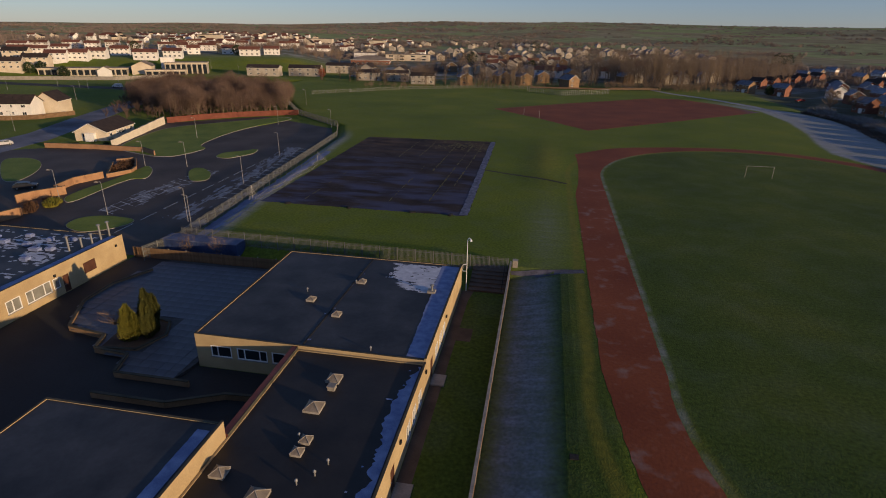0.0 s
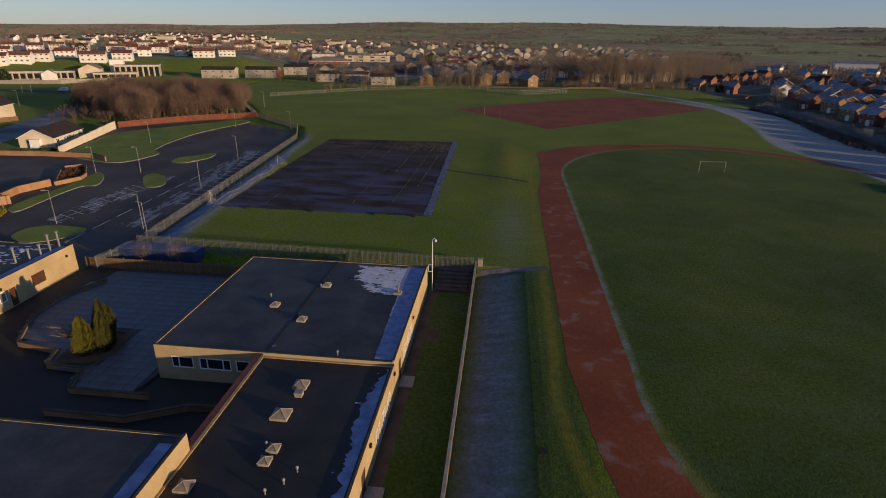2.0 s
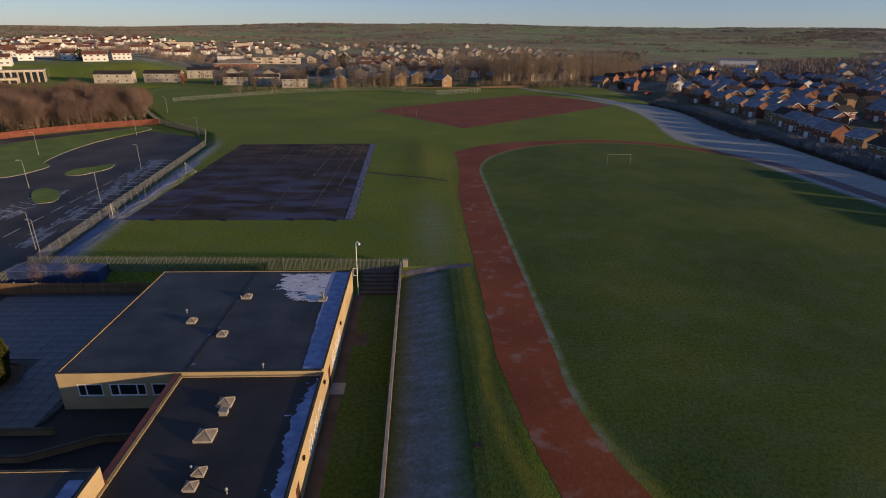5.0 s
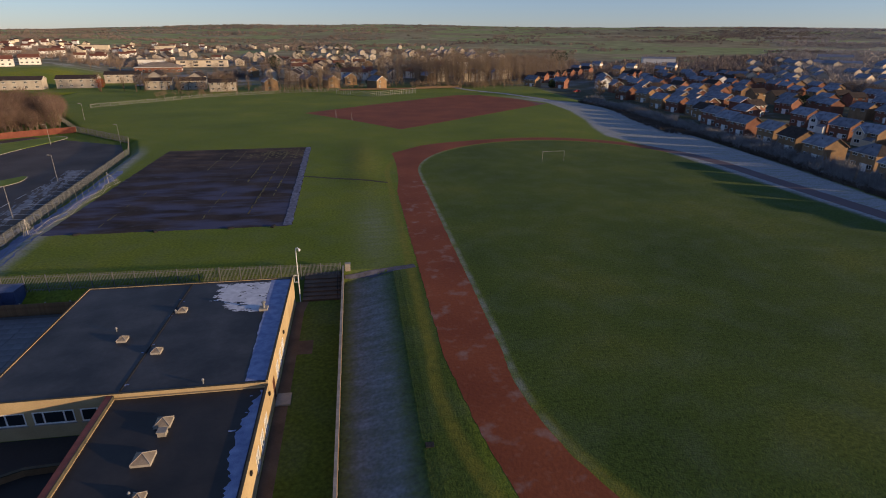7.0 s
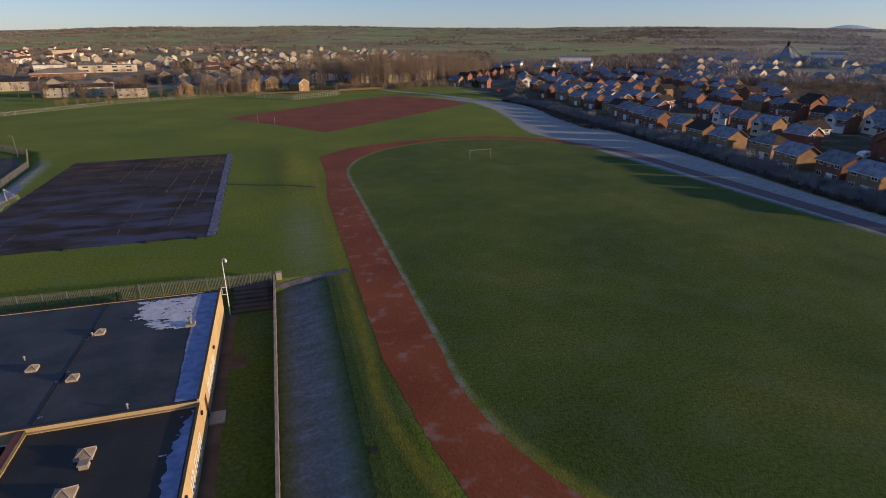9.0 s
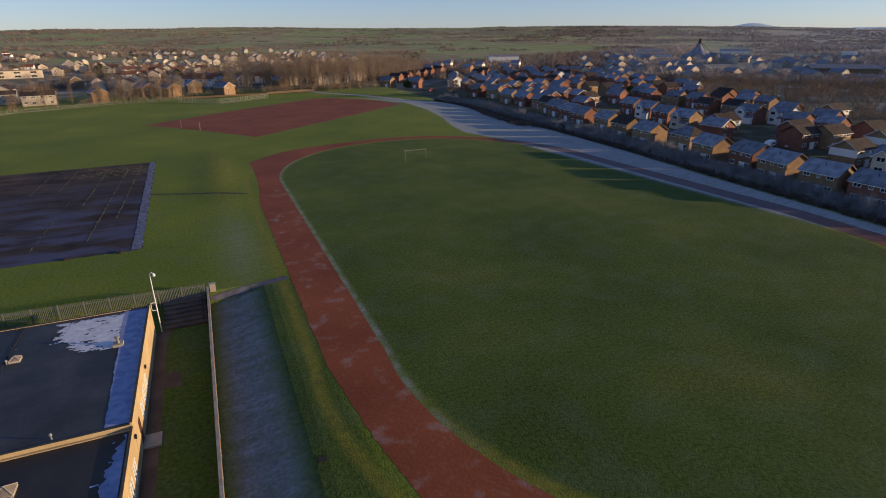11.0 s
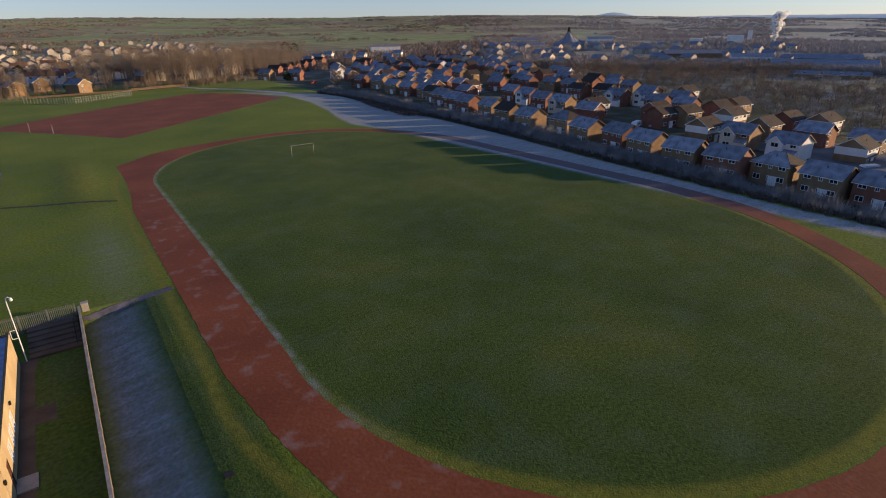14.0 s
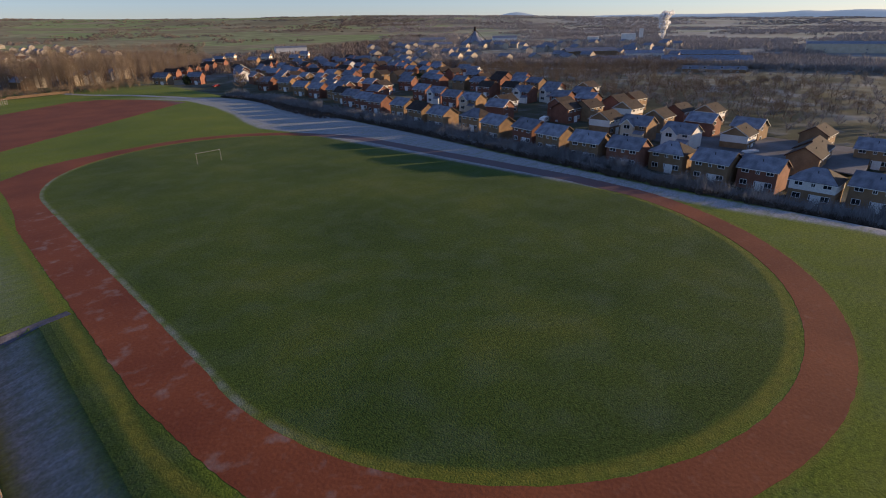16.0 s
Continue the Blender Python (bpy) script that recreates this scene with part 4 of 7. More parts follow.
def hip_parts(parent, length, depth, eaves, ridge, axis_y, frosted, bare, over=0.35):
    """Four tiled slopes of a hipped roof; those turned from the sun carry frost."""
    l2, d2, r2 = length / 2 + over, depth / 2 + over, max(length / 2 - depth * 0.42, 0.3)
    low = eaves - 0.15
    corner = {k: (k[0] * l2, k[1] * d2, low) for k in ((-1, -1), (1, -1), (1, 1), (-1, 1))}
    top = {-1: (-r2, 0, ridge), 1: (r2, 0, ridge)}
    turn = (lambda p: (p[1], -p[0], p[2])) if axis_y else (lambda p: p)
    for pts in ([corner[-1, -1], corner[1, -1], top[1], top[-1]], [corner[1, 1], corner[-1, 1], top[-1], top[1]], [corner[1, -1], corner[1, 1], top[1]], [corner[-1, 1], corner[-1, -1], top[-1]]):
        pts = [Vector(turn(p)) for p in pts]
        n = (pts[1] - pts[0]).cross(pts[2] - pts[0]).normalized()
        bm = bmesh.new()
        a, b = [bm.verts.new(p + n * 0.12) for p in pts], [bm.verts.new(p) for p in pts]
        bm.faces.new(a)
        bm.faces.new(b[::-1])
        for i in range(len(a)):
            j = (i + 1) % len(a)
            bm.faces.new((b[i], b[j], a[j], a[i]))
        part("roof_slope", bm, bare if n.dot(TO_SUN) > 0.05 else frosted, parent)


WINDOWS = {}


def house_window(parent, x, y, z, w, h, turn):
    """A white casement with dark panes; local -y is outwards."""
    key = (w, h)
    if key not in WINDOWS:
        f = bmesh.new()
        for r in ((-w / 2, w / 2, -0.05, 0.03, 0, 0.09), (-w / 2, w / 2, -0.05, 0.03, h - 0.09, h), (-w / 2, -w / 2 + 0.09, -0.05, 0.03, 0.09, h - 0.09), (w / 2 - 0.09, w / 2, -0.05, 0.03, 0.09, h - 0.09), (-0.04, 0.04, -0.05, 0.03, 0.09, h - 0.09)):
            box(f, *r)
        WINDOWS[key] = (finish(f, "window_frame", UPVC), finish(boxes((-w / 2 + 0.09, w / 2 - 0.09, -0.02, 0.02, 0.09, h - 0.09)), "pane", GLASS))
    o = part("window", WINDOWS[key][0], None, parent)
    o.matrix_basis = Matrix.Translation((x, y, z)) @ Matrix.Rotation(turn, 4, "Z")
    part("pane", WINDOWS[key][1], None, o)


def house(label, length, depth, eaves, ridge, wall, frosted, bare, axis_y, upper=None, detail=2, group="houses", chimney=False, hip=False):
    """A gabled house. The ridge runs along local y if axis_y, else along x. detail: 0 far, 2 near."""
    o = thing("house", Matrix(), label, "house", group)
    lx, ly = (depth, length) if axis_y else (length, depth)
    bm = bmesh.new()
    e = [(-length / 2, -depth / 2), (length / 2, -depth / 2), (length / 2, depth / 2), (-length / 2, depth / 2)]
    turn = (lambda x, y, z: (y, -x, z)) if axis_y else (lambda x, y, z: (x, y, z))
    lo = [bm.verts.new(turn(x, y, -2.5)) for x, y in e]
    hi = [bm.verts.new(turn(x, y, eaves)) for x, y in e]
    k = (length / 2 - depth * 0.45) if hip else length / 2
    r = [bm.verts.new(turn(-k, 0, ridge - 0.05)), bm.verts.new(turn(k, 0, ridge - 0.05))]
    bm.faces.new(lo[::-1])
    bm.faces.new((lo[0], lo[1], hi[1], hi[0]))
    bm.faces.new((lo[2], lo[3], hi[3], hi[2]))
    for a, b, q in ((1, 2, 1), (3, 0, 0)):
        bm.faces.new((lo[a], lo[b], hi[b], hi[a]))
        bm.faces.new((hi[a], hi[b], r[q]))
    bm.faces.new((hi[0], hi[1], r[1], r[0]))
    bm.faces.new((hi[2], hi[3], r[0], r[1]))
    bmesh.ops.recalc_face_normals(bm, faces=bm.faces)
    part("wall", bm, wall, o)
    if upper:
        t = 0.03
        part("upper_render", boxes((-lx / 2 - t, lx / 2 + t, -ly / 2 - t, ly / 2 + t, 2.7, eaves - 0.1)), upper, o, "white rendered upper storey")
    (hip_parts if hip else slope_parts)(o, length, depth, eaves, ridge, axis_y, frosted, bare)
    if detail:
        rise = (ridge - eaves) / (depth / 2)
        for end in () if hip else (-1, 1):
            bm = bmesh.new()
            for side in (-1, 1):
                bar(bm, turn(end * (length / 2 + 0.37), side * (depth / 2 + 0.35), eaves - 0.35 * rise - 0.12), turn(end * (length / 2 + 0.37), 0, ridge - 0.06), 0.05, 0.15)
            part("bargeboard", bm, DARK_DOOR if detail == 2 and not upper else UPVC, o)
        for side in (-1, 1):
            bm = bmesh.new()
            bar(bm, turn(-length / 2 - 0.3, side * (depth / 2 + 0.38), eaves - 0.35 * rise - 0.08), turn(length / 2 + 0.3, side * (depth / 2 + 0.38), eaves - 0.35 * rise - 0.08), 0.09, 0.10)
            part("gutter", bm, UPVC, o)
    cols = (-0.3, 0.02, 0.32) if detail == 2 else (-0.38, -0.14, 0.12, 0.37) if length > 12 and detail else (-0.27, 0.27)
    pr = 0.035 if upper else 0.0
    for zi, (z, h) in enumerate(((0.95, 1.15), (3.55, 1.05)) if detail else ((3.4, 1.2),)):
        for k, c in enumerate(cols):
            w = 0.8 if (k == 1 and detail == 2) else 1.5
            off = pr if zi else 0
            for side in ((1,) if detail == 1 and axis_y else (-1,)):
                x, y, _ = turn(c * length, side * (depth / 2 + off + 0.001), 0)
                a = {(-1, False): 0, (1, False): math.pi, (-1, True): -math.pi / 2, (1, True): math.pi / 2}[(side, axis_y)]
                house_window(o, x, y, z, w, h, a)
    if detail == 1 and axis_y:
        for z in (1.0, 3.6) if eaves > 4 else (1.0,):
            house_window(o, -depth * 0.18, -length / 2 - 0.001, z, 1.5, 1.1, 0)
    if detail == 2:
        x, y, _ = turn(0.12 * length, -(depth / 2) - 0.02, 0)
        part("patio_door", boxes((x - (0.04 if axis_y else 0.9), x + (0.04 if axis_y else 0.9), y - (0.9 if axis_y else 0.04), y + (0.9 if axis_y else 0.04), 0.0, 2.1)), UPVC, o)
        x, y, _ = turn(0.1, -depth * 0.22, 0)
        bm = bmesh.new()
        zz = ridge - depth * 0.22 * rise
        tube(bm, [(x, y, zz - 0.1), (x, y, zz + 0.55), (x, y, zz + 0.6)], [0.07, 0.07, 0.11], 6)
        part("flue", bm, BLACK_RUBBER, o)
    if chimney:
        x, y, _ = turn(length * 0.42, 0, 0)
        part("chimney", boxes((x - 0.35, x + 0.35, y - 0.35, y + 0.35, ridge - 0.6, ridge + 1.1), (x - 0.4, x + 0.4, y - 0.4, y + 0.4, ridge + 1.1, ridge + 1.2)), wall, o)
    return o


def gable_wing(o, depth, wall, cover, y0=1.3, wide=3.7, out=1.2):
    """A projecting gabled bay on the west face, with a lean-to porch beside it."""
    x0, hw = -depth / 2 - out, wide / 2
    bm = bmesh.new()
    prof = [(y0 - hw, -2.5), (y0 + hw, -2.5), (y0 + hw, 4.4), (y0, 6.0), (y0 - hw, 4.4)]
    a, b = [bm.verts.new((x0, y, z)) for y, z in prof], [bm.verts.new((-0.4, y, z)) for y, z in prof]
    bm.faces.new(a)
    bm.faces.new(b[::-1])
    for i in range(5):
        j = (i + 1) % 5
        bm.faces.new((a[i], b[i], b[j], a[j]))
    bmesh.ops.recalc_face_normals(bm, faces=bm.faces)
    part("gable_bay", bm, wall, o, "gabled bay with pale front")
    for side in (-1, 1):
        bm = bmesh.new()
        pts = [(x0 - 0.3, y0, 6.02), (-0.3, y0, 6.02), (-0.3, y0 + side * (hw + 0.3), 4.14), (x0 - 0.3, y0 + side * (hw + 0.3), 4.14)]
        top, low = [bm.verts.new((x, y, z + 0.14)) for x, y, z in pts], [bm.verts.new(p) for p in pts]
        bm.faces.new(top)
        bm.faces.new(low[::-1])
        for i in range(4):
            j = (i + 1) % 4
            bm.faces.new((low[i], low[j], top[j], top[i]))
        bmesh.ops.recalc_face_normals(bm, faces=bm.faces)
        part("bay_roof", bm, cover, o)
        bm = bmesh.new()
        bar(bm, (x0 - 0.33, y0, 5.94), (x0 - 0.33, y0 + side * (hw + 0.3), 4.06), 0.05, 0.22)
        part("bargeboard", bm, UPVC, o)
    for z in (1.0, 3.4):
        house_window(o, x0 - 0.001, y0, z, 1.9, 1.15, -math.pi / 2)
    bm = bmesh.new()
    q = [(x0, -3.6, -2.5), (x0, y0 - hw - 0.02, -2.5), (x0, y0 - hw - 0.02, 2.3), (x0, -3.6, 2.3)]
    a, b = [bm.verts.new(p) for p in q], [bm.verts.new((-depth / 2 + 0.1, y, z + (0.7 if z > 0 else 0))) for _, y, z in q]
    bm.faces.new(a)
    bm.faces.new(b[::-1])
    for i in range(4):
        j = (i + 1) % 4
        bm.faces.new((a[i], b[i], b[j], a[j]))
    bmesh.ops.recalc_face_normals(bm, faces=bm.faces)
    part("porch", bm, wall, o)
    bm = bmesh.new()
    bar(bm, (x0 + 0.55, -3.7, 2.62), (x0 + 0.55, y0 - hw, 2.62), 1.6, 0.12)
    bmesh.ops.rotate(bm, cent=(x0 + 0.55, 0, 2.65), matrix=Matrix.Rotation(-math.atan2(0.7, out + 0.1), 3, "Y"), verts=bm.verts)
    part("porch_roof", bm, cover, o)


def kinds():
    """The estate's house designs: (arguments of house, whether it has a gabled bay)."""
    out = {}
    for key, name, wall, upper, hip, bare in (("red", "red brick", BRICK_RED, None, False, False), ("tan", "tan brick", BRICK_TAN, None, False, False), ("white", "brick and white render", BRICK_TAN, RENDER_WHITE, False, False), ("hip", "tan brick hipped", BRICK_TAN, None, True, False), ("whip", "hipped brick and white render", BRICK_TAN, RENDER_WHITE, True, False), ("brown", "red brick", BRICK_RED, None, False, True), ("buff", "tan brick", BRICK_TAN, None, False, True)):
        for axis_y in (True, False):
            roof = "bare brown tiled roof" if bare else "frosted tiled roof"
            out[key + ("_n" if axis_y else "_e")] = ((f"two-storey {name} house with {roof}", 7.9, 6.7, 4.65, 6.7, wall, TILE_BROWN if bare else TILE_FROST, TILE_BROWN, axis_y, upper, 2, "houses on the estate", False, hip), False)
    for key, name, wall, front in (("bayr", "red brick", BRICK_RED, RENDER_WHITE), ("bayt", "tan brick", BRICK_TAN, RENDER_CREAM), ("bayw", "white rendered", RENDER_WHITE, RENDER_WHITE)):
        out[key] = ((f"two-storey {name} house with pale gabled bay and porch", 7.9, 6.6, 4.65, 6.7, wall, TILE_FROST, TILE_BROWN, True, None, 2, "houses on the estate", False, False), front)
    return out


NEAR = kinds()
FRONT_ROW = [(129, 5, "tan_n"), (128, 15, "tan_n"), (125.5, 24.5, "whip_n"), (127.5, 35, "red_n"), (125.5, 44, "tan_n"), (125.5, 54, "hip_n"), (121.5, 63, "red_n"), (120, 72.5, "tan_n"), (121, 83.5, "tan_n"), (124, 94, "red_n"), (123.5, 105.5, "tan_n"), (129, 119, "hip_n"), (125.5, 131, "tan_n"), (127.5, 143.5, "buff_n"), (131, 157, "tan_n"), (131, 171, "red_n"), (133, 182, "red_n"), (136, 195, "red_n"), (139, 206, "buff_n"), (144, 219, "tan_n"), (141.5, 231, "red_n"), (141, 244, "tan_n")]
SECOND_ROW = [(147, 32, "buff_e"), (156, 33, "buff_e"), (158, 51, "white_e"), (148, 62, "bayw"), (149, 75, "bayt"), (150, 86, "white_e"), (160, 107, "brown_e"), (168, 103.5, "buff_e"), (174, 92, "white_e"), (161, 135, "white_e"), (158, 148, "bayt"), (160, 160, "red_n"), (165, 174, "bayr"), (168, 187, "red_n"), (166, 215, "brown_e"), (188, 221, "red_n"), (141, 280, "red_n"), (146, 268, "tan_n"), (179, 77, "red_e"), (186, 70, "white_e"), (166, 22, "tan_n"), (176, 37, "buff_e")]
THIRD_ROW = [(186, 103, "brown_e"), (197, 102.5, "buff_e"), (190, 148, "bayr"), (198, 140, "bayw"), (208, 146, "bayr"), (219, 136, "white_e"), (194, 172, "brown_n"), (199, 162, "buff_n"), (208, 190, "red_n"), (173, 332, "red_n"), (190, 312, "brown_n"), (190, 293, "tan_n"), (192, 277, "red_n"), (217, 294, "tan_n"), (216, 318, "brown_n"), (235, 219, "red_n"), (257, 273, "tan_n"), (264, 254, "red_n")]
FAR_ROW = [(256, 412, "tan_n"), (258, 384, "red_n"), (253, 357, "brown_n"), (290, 368, "white_n"), (281, 333, "tan_n"), (113, 353, "tan_n"), (129, 345, "red_n"), (130, 386, "brown_n"), (141, 396, "brown_n"), (151, 407, "brown_n"), (162, 419, "brown_n"), (173, 432, "brown_n"), (190, 451, "brown_n"), (201, 398, "brown_n"), (212, 410, "brown_n"), (186, 466, "white_n"), (206, 491, "white_n"), (234, 531, "white_n"), (221, 458, "tan_n"), (250, 492, "white_n"), (258, 456, "tan_n"), (295, 501, "white_n")]


def place_houses():
    made = {}
    rnd = random.Random(4)
    for x, y, k in FRONT_ROW + SECOND_ROW + THIRD_ROW + FAR_ROW:
        m = Matrix.Translation((x, y, float(far_rise(x, y)))) @ Matrix.Rotation(radians(rnd.uniform(-4, 4) - (8 if 75 < y < 110 and x < 130 else 0) + float(np.interp(y, [180, 220, 330, 345], [0, 12, 15, 40]))), 4, "Z")
        if k not in made:
            args, front = NEAR[k]
            made[k] = house(*args)
            if front:
                gable_wing(made[k], 6.6, front, TILE_FROST)
            made[k].matrix_basis = m
        else:
            copy_thing(made[k], m)


def fill_estate():
    """The houses behind, row on row between the fronts and the waste ground."""
    rnd = random.Random(17)
    have = [(a, b) for a, b, _ in FRONT_ROW + SECOND_ROW + THIRD_ROW + FAR_ROW]
    kinds_behind = [(lab, 7.6, 6.5, 4.6, 6.6, wall, frost, TILE_BROWN, ax, None, dt, "houses on the estate") for dt in (1, 0) for lab, wall, frost in (("two-storey red brick house behind the front row", BRICK_RED, TILE_FROST), ("two-storey tan brick house behind the front row", BRICK_TAN, TILE_FROST), ("two-storey white rendered house behind the front row", RENDER_WHITE, TILE_FROST), ("two-storey red brick house with bare brown roof", BRICK_RED, TILE_BROWN)) for ax in (True, False)]
    made = {}
    for y in np.arange(52, 420, 12.5):
        lo, hi = float(np.interp(y, [50, 120, 250, 330, 420], [172, 150, 156, 150, 190])), float(np.interp(y, [50, 90, 140, 210, 350, 420], [178, 190, 215, 250, 290, 300]))
        for x in np.arange(lo, hi, 17):
            px, py = x + rnd.uniform(-2, 2), y + rnd.uniform(-1.5, 1.5)
            if min(math.hypot(px - a, (py - b) * 1.1) for a, b in have) < 11.5 or rnd.random() < 0.22:
                continue
            k = rnd.choice((0, 0, 2, 0, 2, 3, 4, 0, 6, 7)) + (8 if px > 185 else 0)
            m = Matrix.Translation((px, py, float(far_rise(px, py)))) @ Matrix.Rotation(radians(rnd.uniform(-5, 5)), 4, "Z")
            if k not in made:
                made[k] = house(*kinds_behind[k])
                made[k].matrix_basis = m
            else:
                copy_thing(made[k], m)


place_houses()
fill_estate()
TOWN = [
    ("white rendered house with red-brown roof", 9.5, 7.5, 5.0, 7.2, RENDER_WHITE, TILE_RED, TILE_RED, False, None, 1, "houses in the town"),
    ("grey harled terraced house with dark roof", 14.0, 7.5, 4.8, 6.4, HARL_GREY, TILE_BROWN, TILE_BROWN, False, None, 1, "houses in the town"),
    ("cream rendered house with frosted roof", 9.0, 7.5, 5.0, 7.4, RENDER_CREAM, TILE_FROST, TILE_BROWN, True, None, 1, "houses in the town"),
    ("tan brick house with frosted roof", 9.0, 7.6, 4.9, 7.2, BRICK_TAN, TILE_FROST, TILE_BROWN, True, None, 1, "houses in the town"),
    ("long grey harled terrace with dark roof", 21.0, 8.0, 5.2, 7.0, HARL_GREY, TILE_BROWN, TILE_BROWN, False, None, 1, "houses in the town"),
    ("white rendered row of houses with red-brown roof", 12.6, 7.2, 4.9, 6.9, RENDER_WHITE, TILE_RED, TILE_RED, False, None, 1, "houses in the town"),
    ("long white rendered row of houses with red-brown roof", 15.6, 7.4, 4.9, 6.9, RENDER_WHITE, TILE_RED, TILE_RED, False, None, 1, "houses in the town"),
    ("cream rendered house with brown roof above the green", 15.0, 7.6, 4.9, 7.2, RENDER_CREAM, TILE_BROWN, TILE_BROWN, False, None, 1, "houses in the town"),
    ("far white rendered house with red-brown roof", 10.0, 7.5, 5.0, 7.2, RENDER_WHITE, TILE_RED, TILE_RED, False, None, 0, "far houses"),
    ("far cream rendered house with frosted roof", 9.0, 7.5, 5.0, 7.4, RENDER_CREAM, TILE_FROST, TILE_BROWN, True, None, 0, "far houses"),
    ("far grey harled house with frosted roof", 10.0, 8.0, 5.0, 7.4, HARL_GREY, TILE_FROST, TILE_BROWN, True, None, 0, "far houses"),
]
# white houses on the rise: place and length
WHITE_FRONT = [(-321, 391, 16), (-283, 369, 20), (-271, 383, 16), (-288, 434, 11), (-315, 497, 20), (-310, 355, 16), (-314, 343, 16), (-322, 333, 16), (-379, 398, 16), (-366, 364, 16), (-381, 364, 20), (-265, 448, 11), (-237, 432, 20), (-231, 458, 16)]
WHITE_BACK = [(-457, 494, 20), (-467, 466, 20), (-460, 438, 20), (-478, 425, 20), (-358, 499, 20), (-332, 485, 11), (-384, 651, 20), (-255, 593, 11), (-262, 650, 20), (-292, 612, 16), (-328, 623, 20), (-425, 483, 16), (-430, 515, 16), (-396, 504, 16), (-412, 625, 20), (-457, 641, 20), (-334, 595, 16), (-302, 656, 16), (-345, 560, 16), (-390, 565, 16)]
CENTRE_ROWS = [(-48, 337), (-28, 356), (-38, 473), (-14, 350), (3, 523), (14, 550), (32, 559), (13, 342), (-3, 370), (15, 394), (27, 402), (49, 380), (96, 658), (82, 754), (-44, 626), (-88, 689), (-8, 699), (15, 753), (-40, 416), (-73, 440), (-110, 589), (41, 493)]
TERRACES = [(-184, 352), (-159, 361), (-146, 394), (-110, 346), (-92, 347), (-73, 334)]


def inside_fan(n):
    """Spots spread over the low ground east of the town."""
    rnd = random.Random(31)
    return [(d * math.sin(a), d * math.cos(a)) for a, d in ((radians(rnd.uniform(36, 66)), rnd.uniform(430, 800)) for _ in range(n))]


def place_town():
    made, rnd = {}, random.Random(9)
    infill = [(rnd.uniform(-150, 110), rnd.uniform(375, 680)) for _ in range(130)]
    infill = [p for p in infill if min(math.hypot(p[0] - a, p[1] - b) for a, b in CENTRE_ROWS + TERRACES) > 14 and not (-215 < p[0] < -85 and 395 < p[1] < 640)]
    spots = [({11: 0, 16: 5, 20: 6}[w], x, y, rnd.uniform(18, 34)) for x, y, w in WHITE_FRONT + WHITE_BACK]
    spots += [(7, -328, 303, 24), (7, -323, 318, 24), (7, -345, 326, 20)]
    spots += [(3 if y < 400 else rnd.choice((2, 2, 3)), x, y, rnd.uniform(10, 40) if y < 400 else rnd.uniform(-8, 8)) for x, y in CENTRE_ROWS]
    spots += [(4 if x < -120 else 1, x, y, 8) for x, y in TERRACES]
    spots += [(rnd.choice((9, 9, 10, 8)), x, y, rnd.uniform(-8, 8)) for x, y in infill]
    # streets further out, behind the first rows
    for i in range(210):
        x, y = rnd.uniform(-780, 200), rnd.uniform(640, 1250)
        spots.append((rnd.choice((8, 8, 9)) if x < -250 else rnd.choice((9, 10, 10)), x, y, rnd.uniform(-20, 20)))
    # houses scattered among the trees towards the church and the works
    for x, y in inside_fan(70):
        spots.append((rnd.choice((9, 10, 10)), x, y, rnd.uniform(-40, 20)))
    far = {8: [], 9: [], 10: []}
    for k, x, y, turn in spots:
        m = Matrix.Translation((x, y, float(far_rise(x, y)))) @ Matrix.Rotation(radians(turn), 4, "Z")
        if k in far:
            far[k].append(m)
        elif k not in made:
            made[k] = house(*TOWN[k])
            made[k].matrix_basis = m
        else:
            copy_thing(made[k], m)
    join_far(far)


def join_far(far):
    """The streets too far off to pick apart, joined into one town."""
    verts, faces, slots, mats, at = [], [], [], [], 0
    for k, places in far.items():
        o = house(*TOWN[k])
        bpy.context.view_layer.update()
        got = []
        for c in [c for c in o.children_recursive if c.type == "MESH"]:
            co = [c.matrix_world @ v.co for v in c.data.vertices]
            if c.data.materials[0] not in mats:
                mats.append(c.data.materials[0])
            got.append((co, [tuple(p.vertices) for p in c.data.polygons], mats.index(c.data.materials[0])))
        for m in places:
            for co, polys, slot in got:
                verts += [tuple(m @ v) for v in co]
                faces += [tuple(i + at for i in p) for p in polys]
                slots += [slot] * len(polys)
                at += len(co)
        for c in [*o.children_recursive, o]:
            bpy.data.objects.remove(c)
    me = bpy.data.meshes.new("far_houses")
    me.from_pydata(verts, [], faces)
    for m in mats:
        me.materials.append(m)
    me.polygons.foreach_set("material_index", slots)
    tagged(new("far_houses", me), "far streets of white and cream houses with frosted roofs", "houses", kind="stuff")


place_town()


# ---- trees ----
def blade(bm, a, b, w, rnd):
    """A thin tapered twig spray, three-sided towards its tip."""
    a, b = Vector(a), Vector(b)
    d = b - a
    s = d.cross(Vector((rnd.uniform(-1, 1), rnd.uniform(-1, 1), rnd.uniform(-1, 1)))).normalized() * w
    t = d.cross(s).normalized() * w
    v = [bm.verts.new(p) for p in (a + s, a - s * 0.5 + t * 0.8, a - s * 0.5 - t * 0.8, b)]
    bm.faces.new((v[0], v[1], v[3]))
    bm.faces.new((v[1], v[2], v[3]))
    bm.faces.new((v[2], v[0], v[3]))


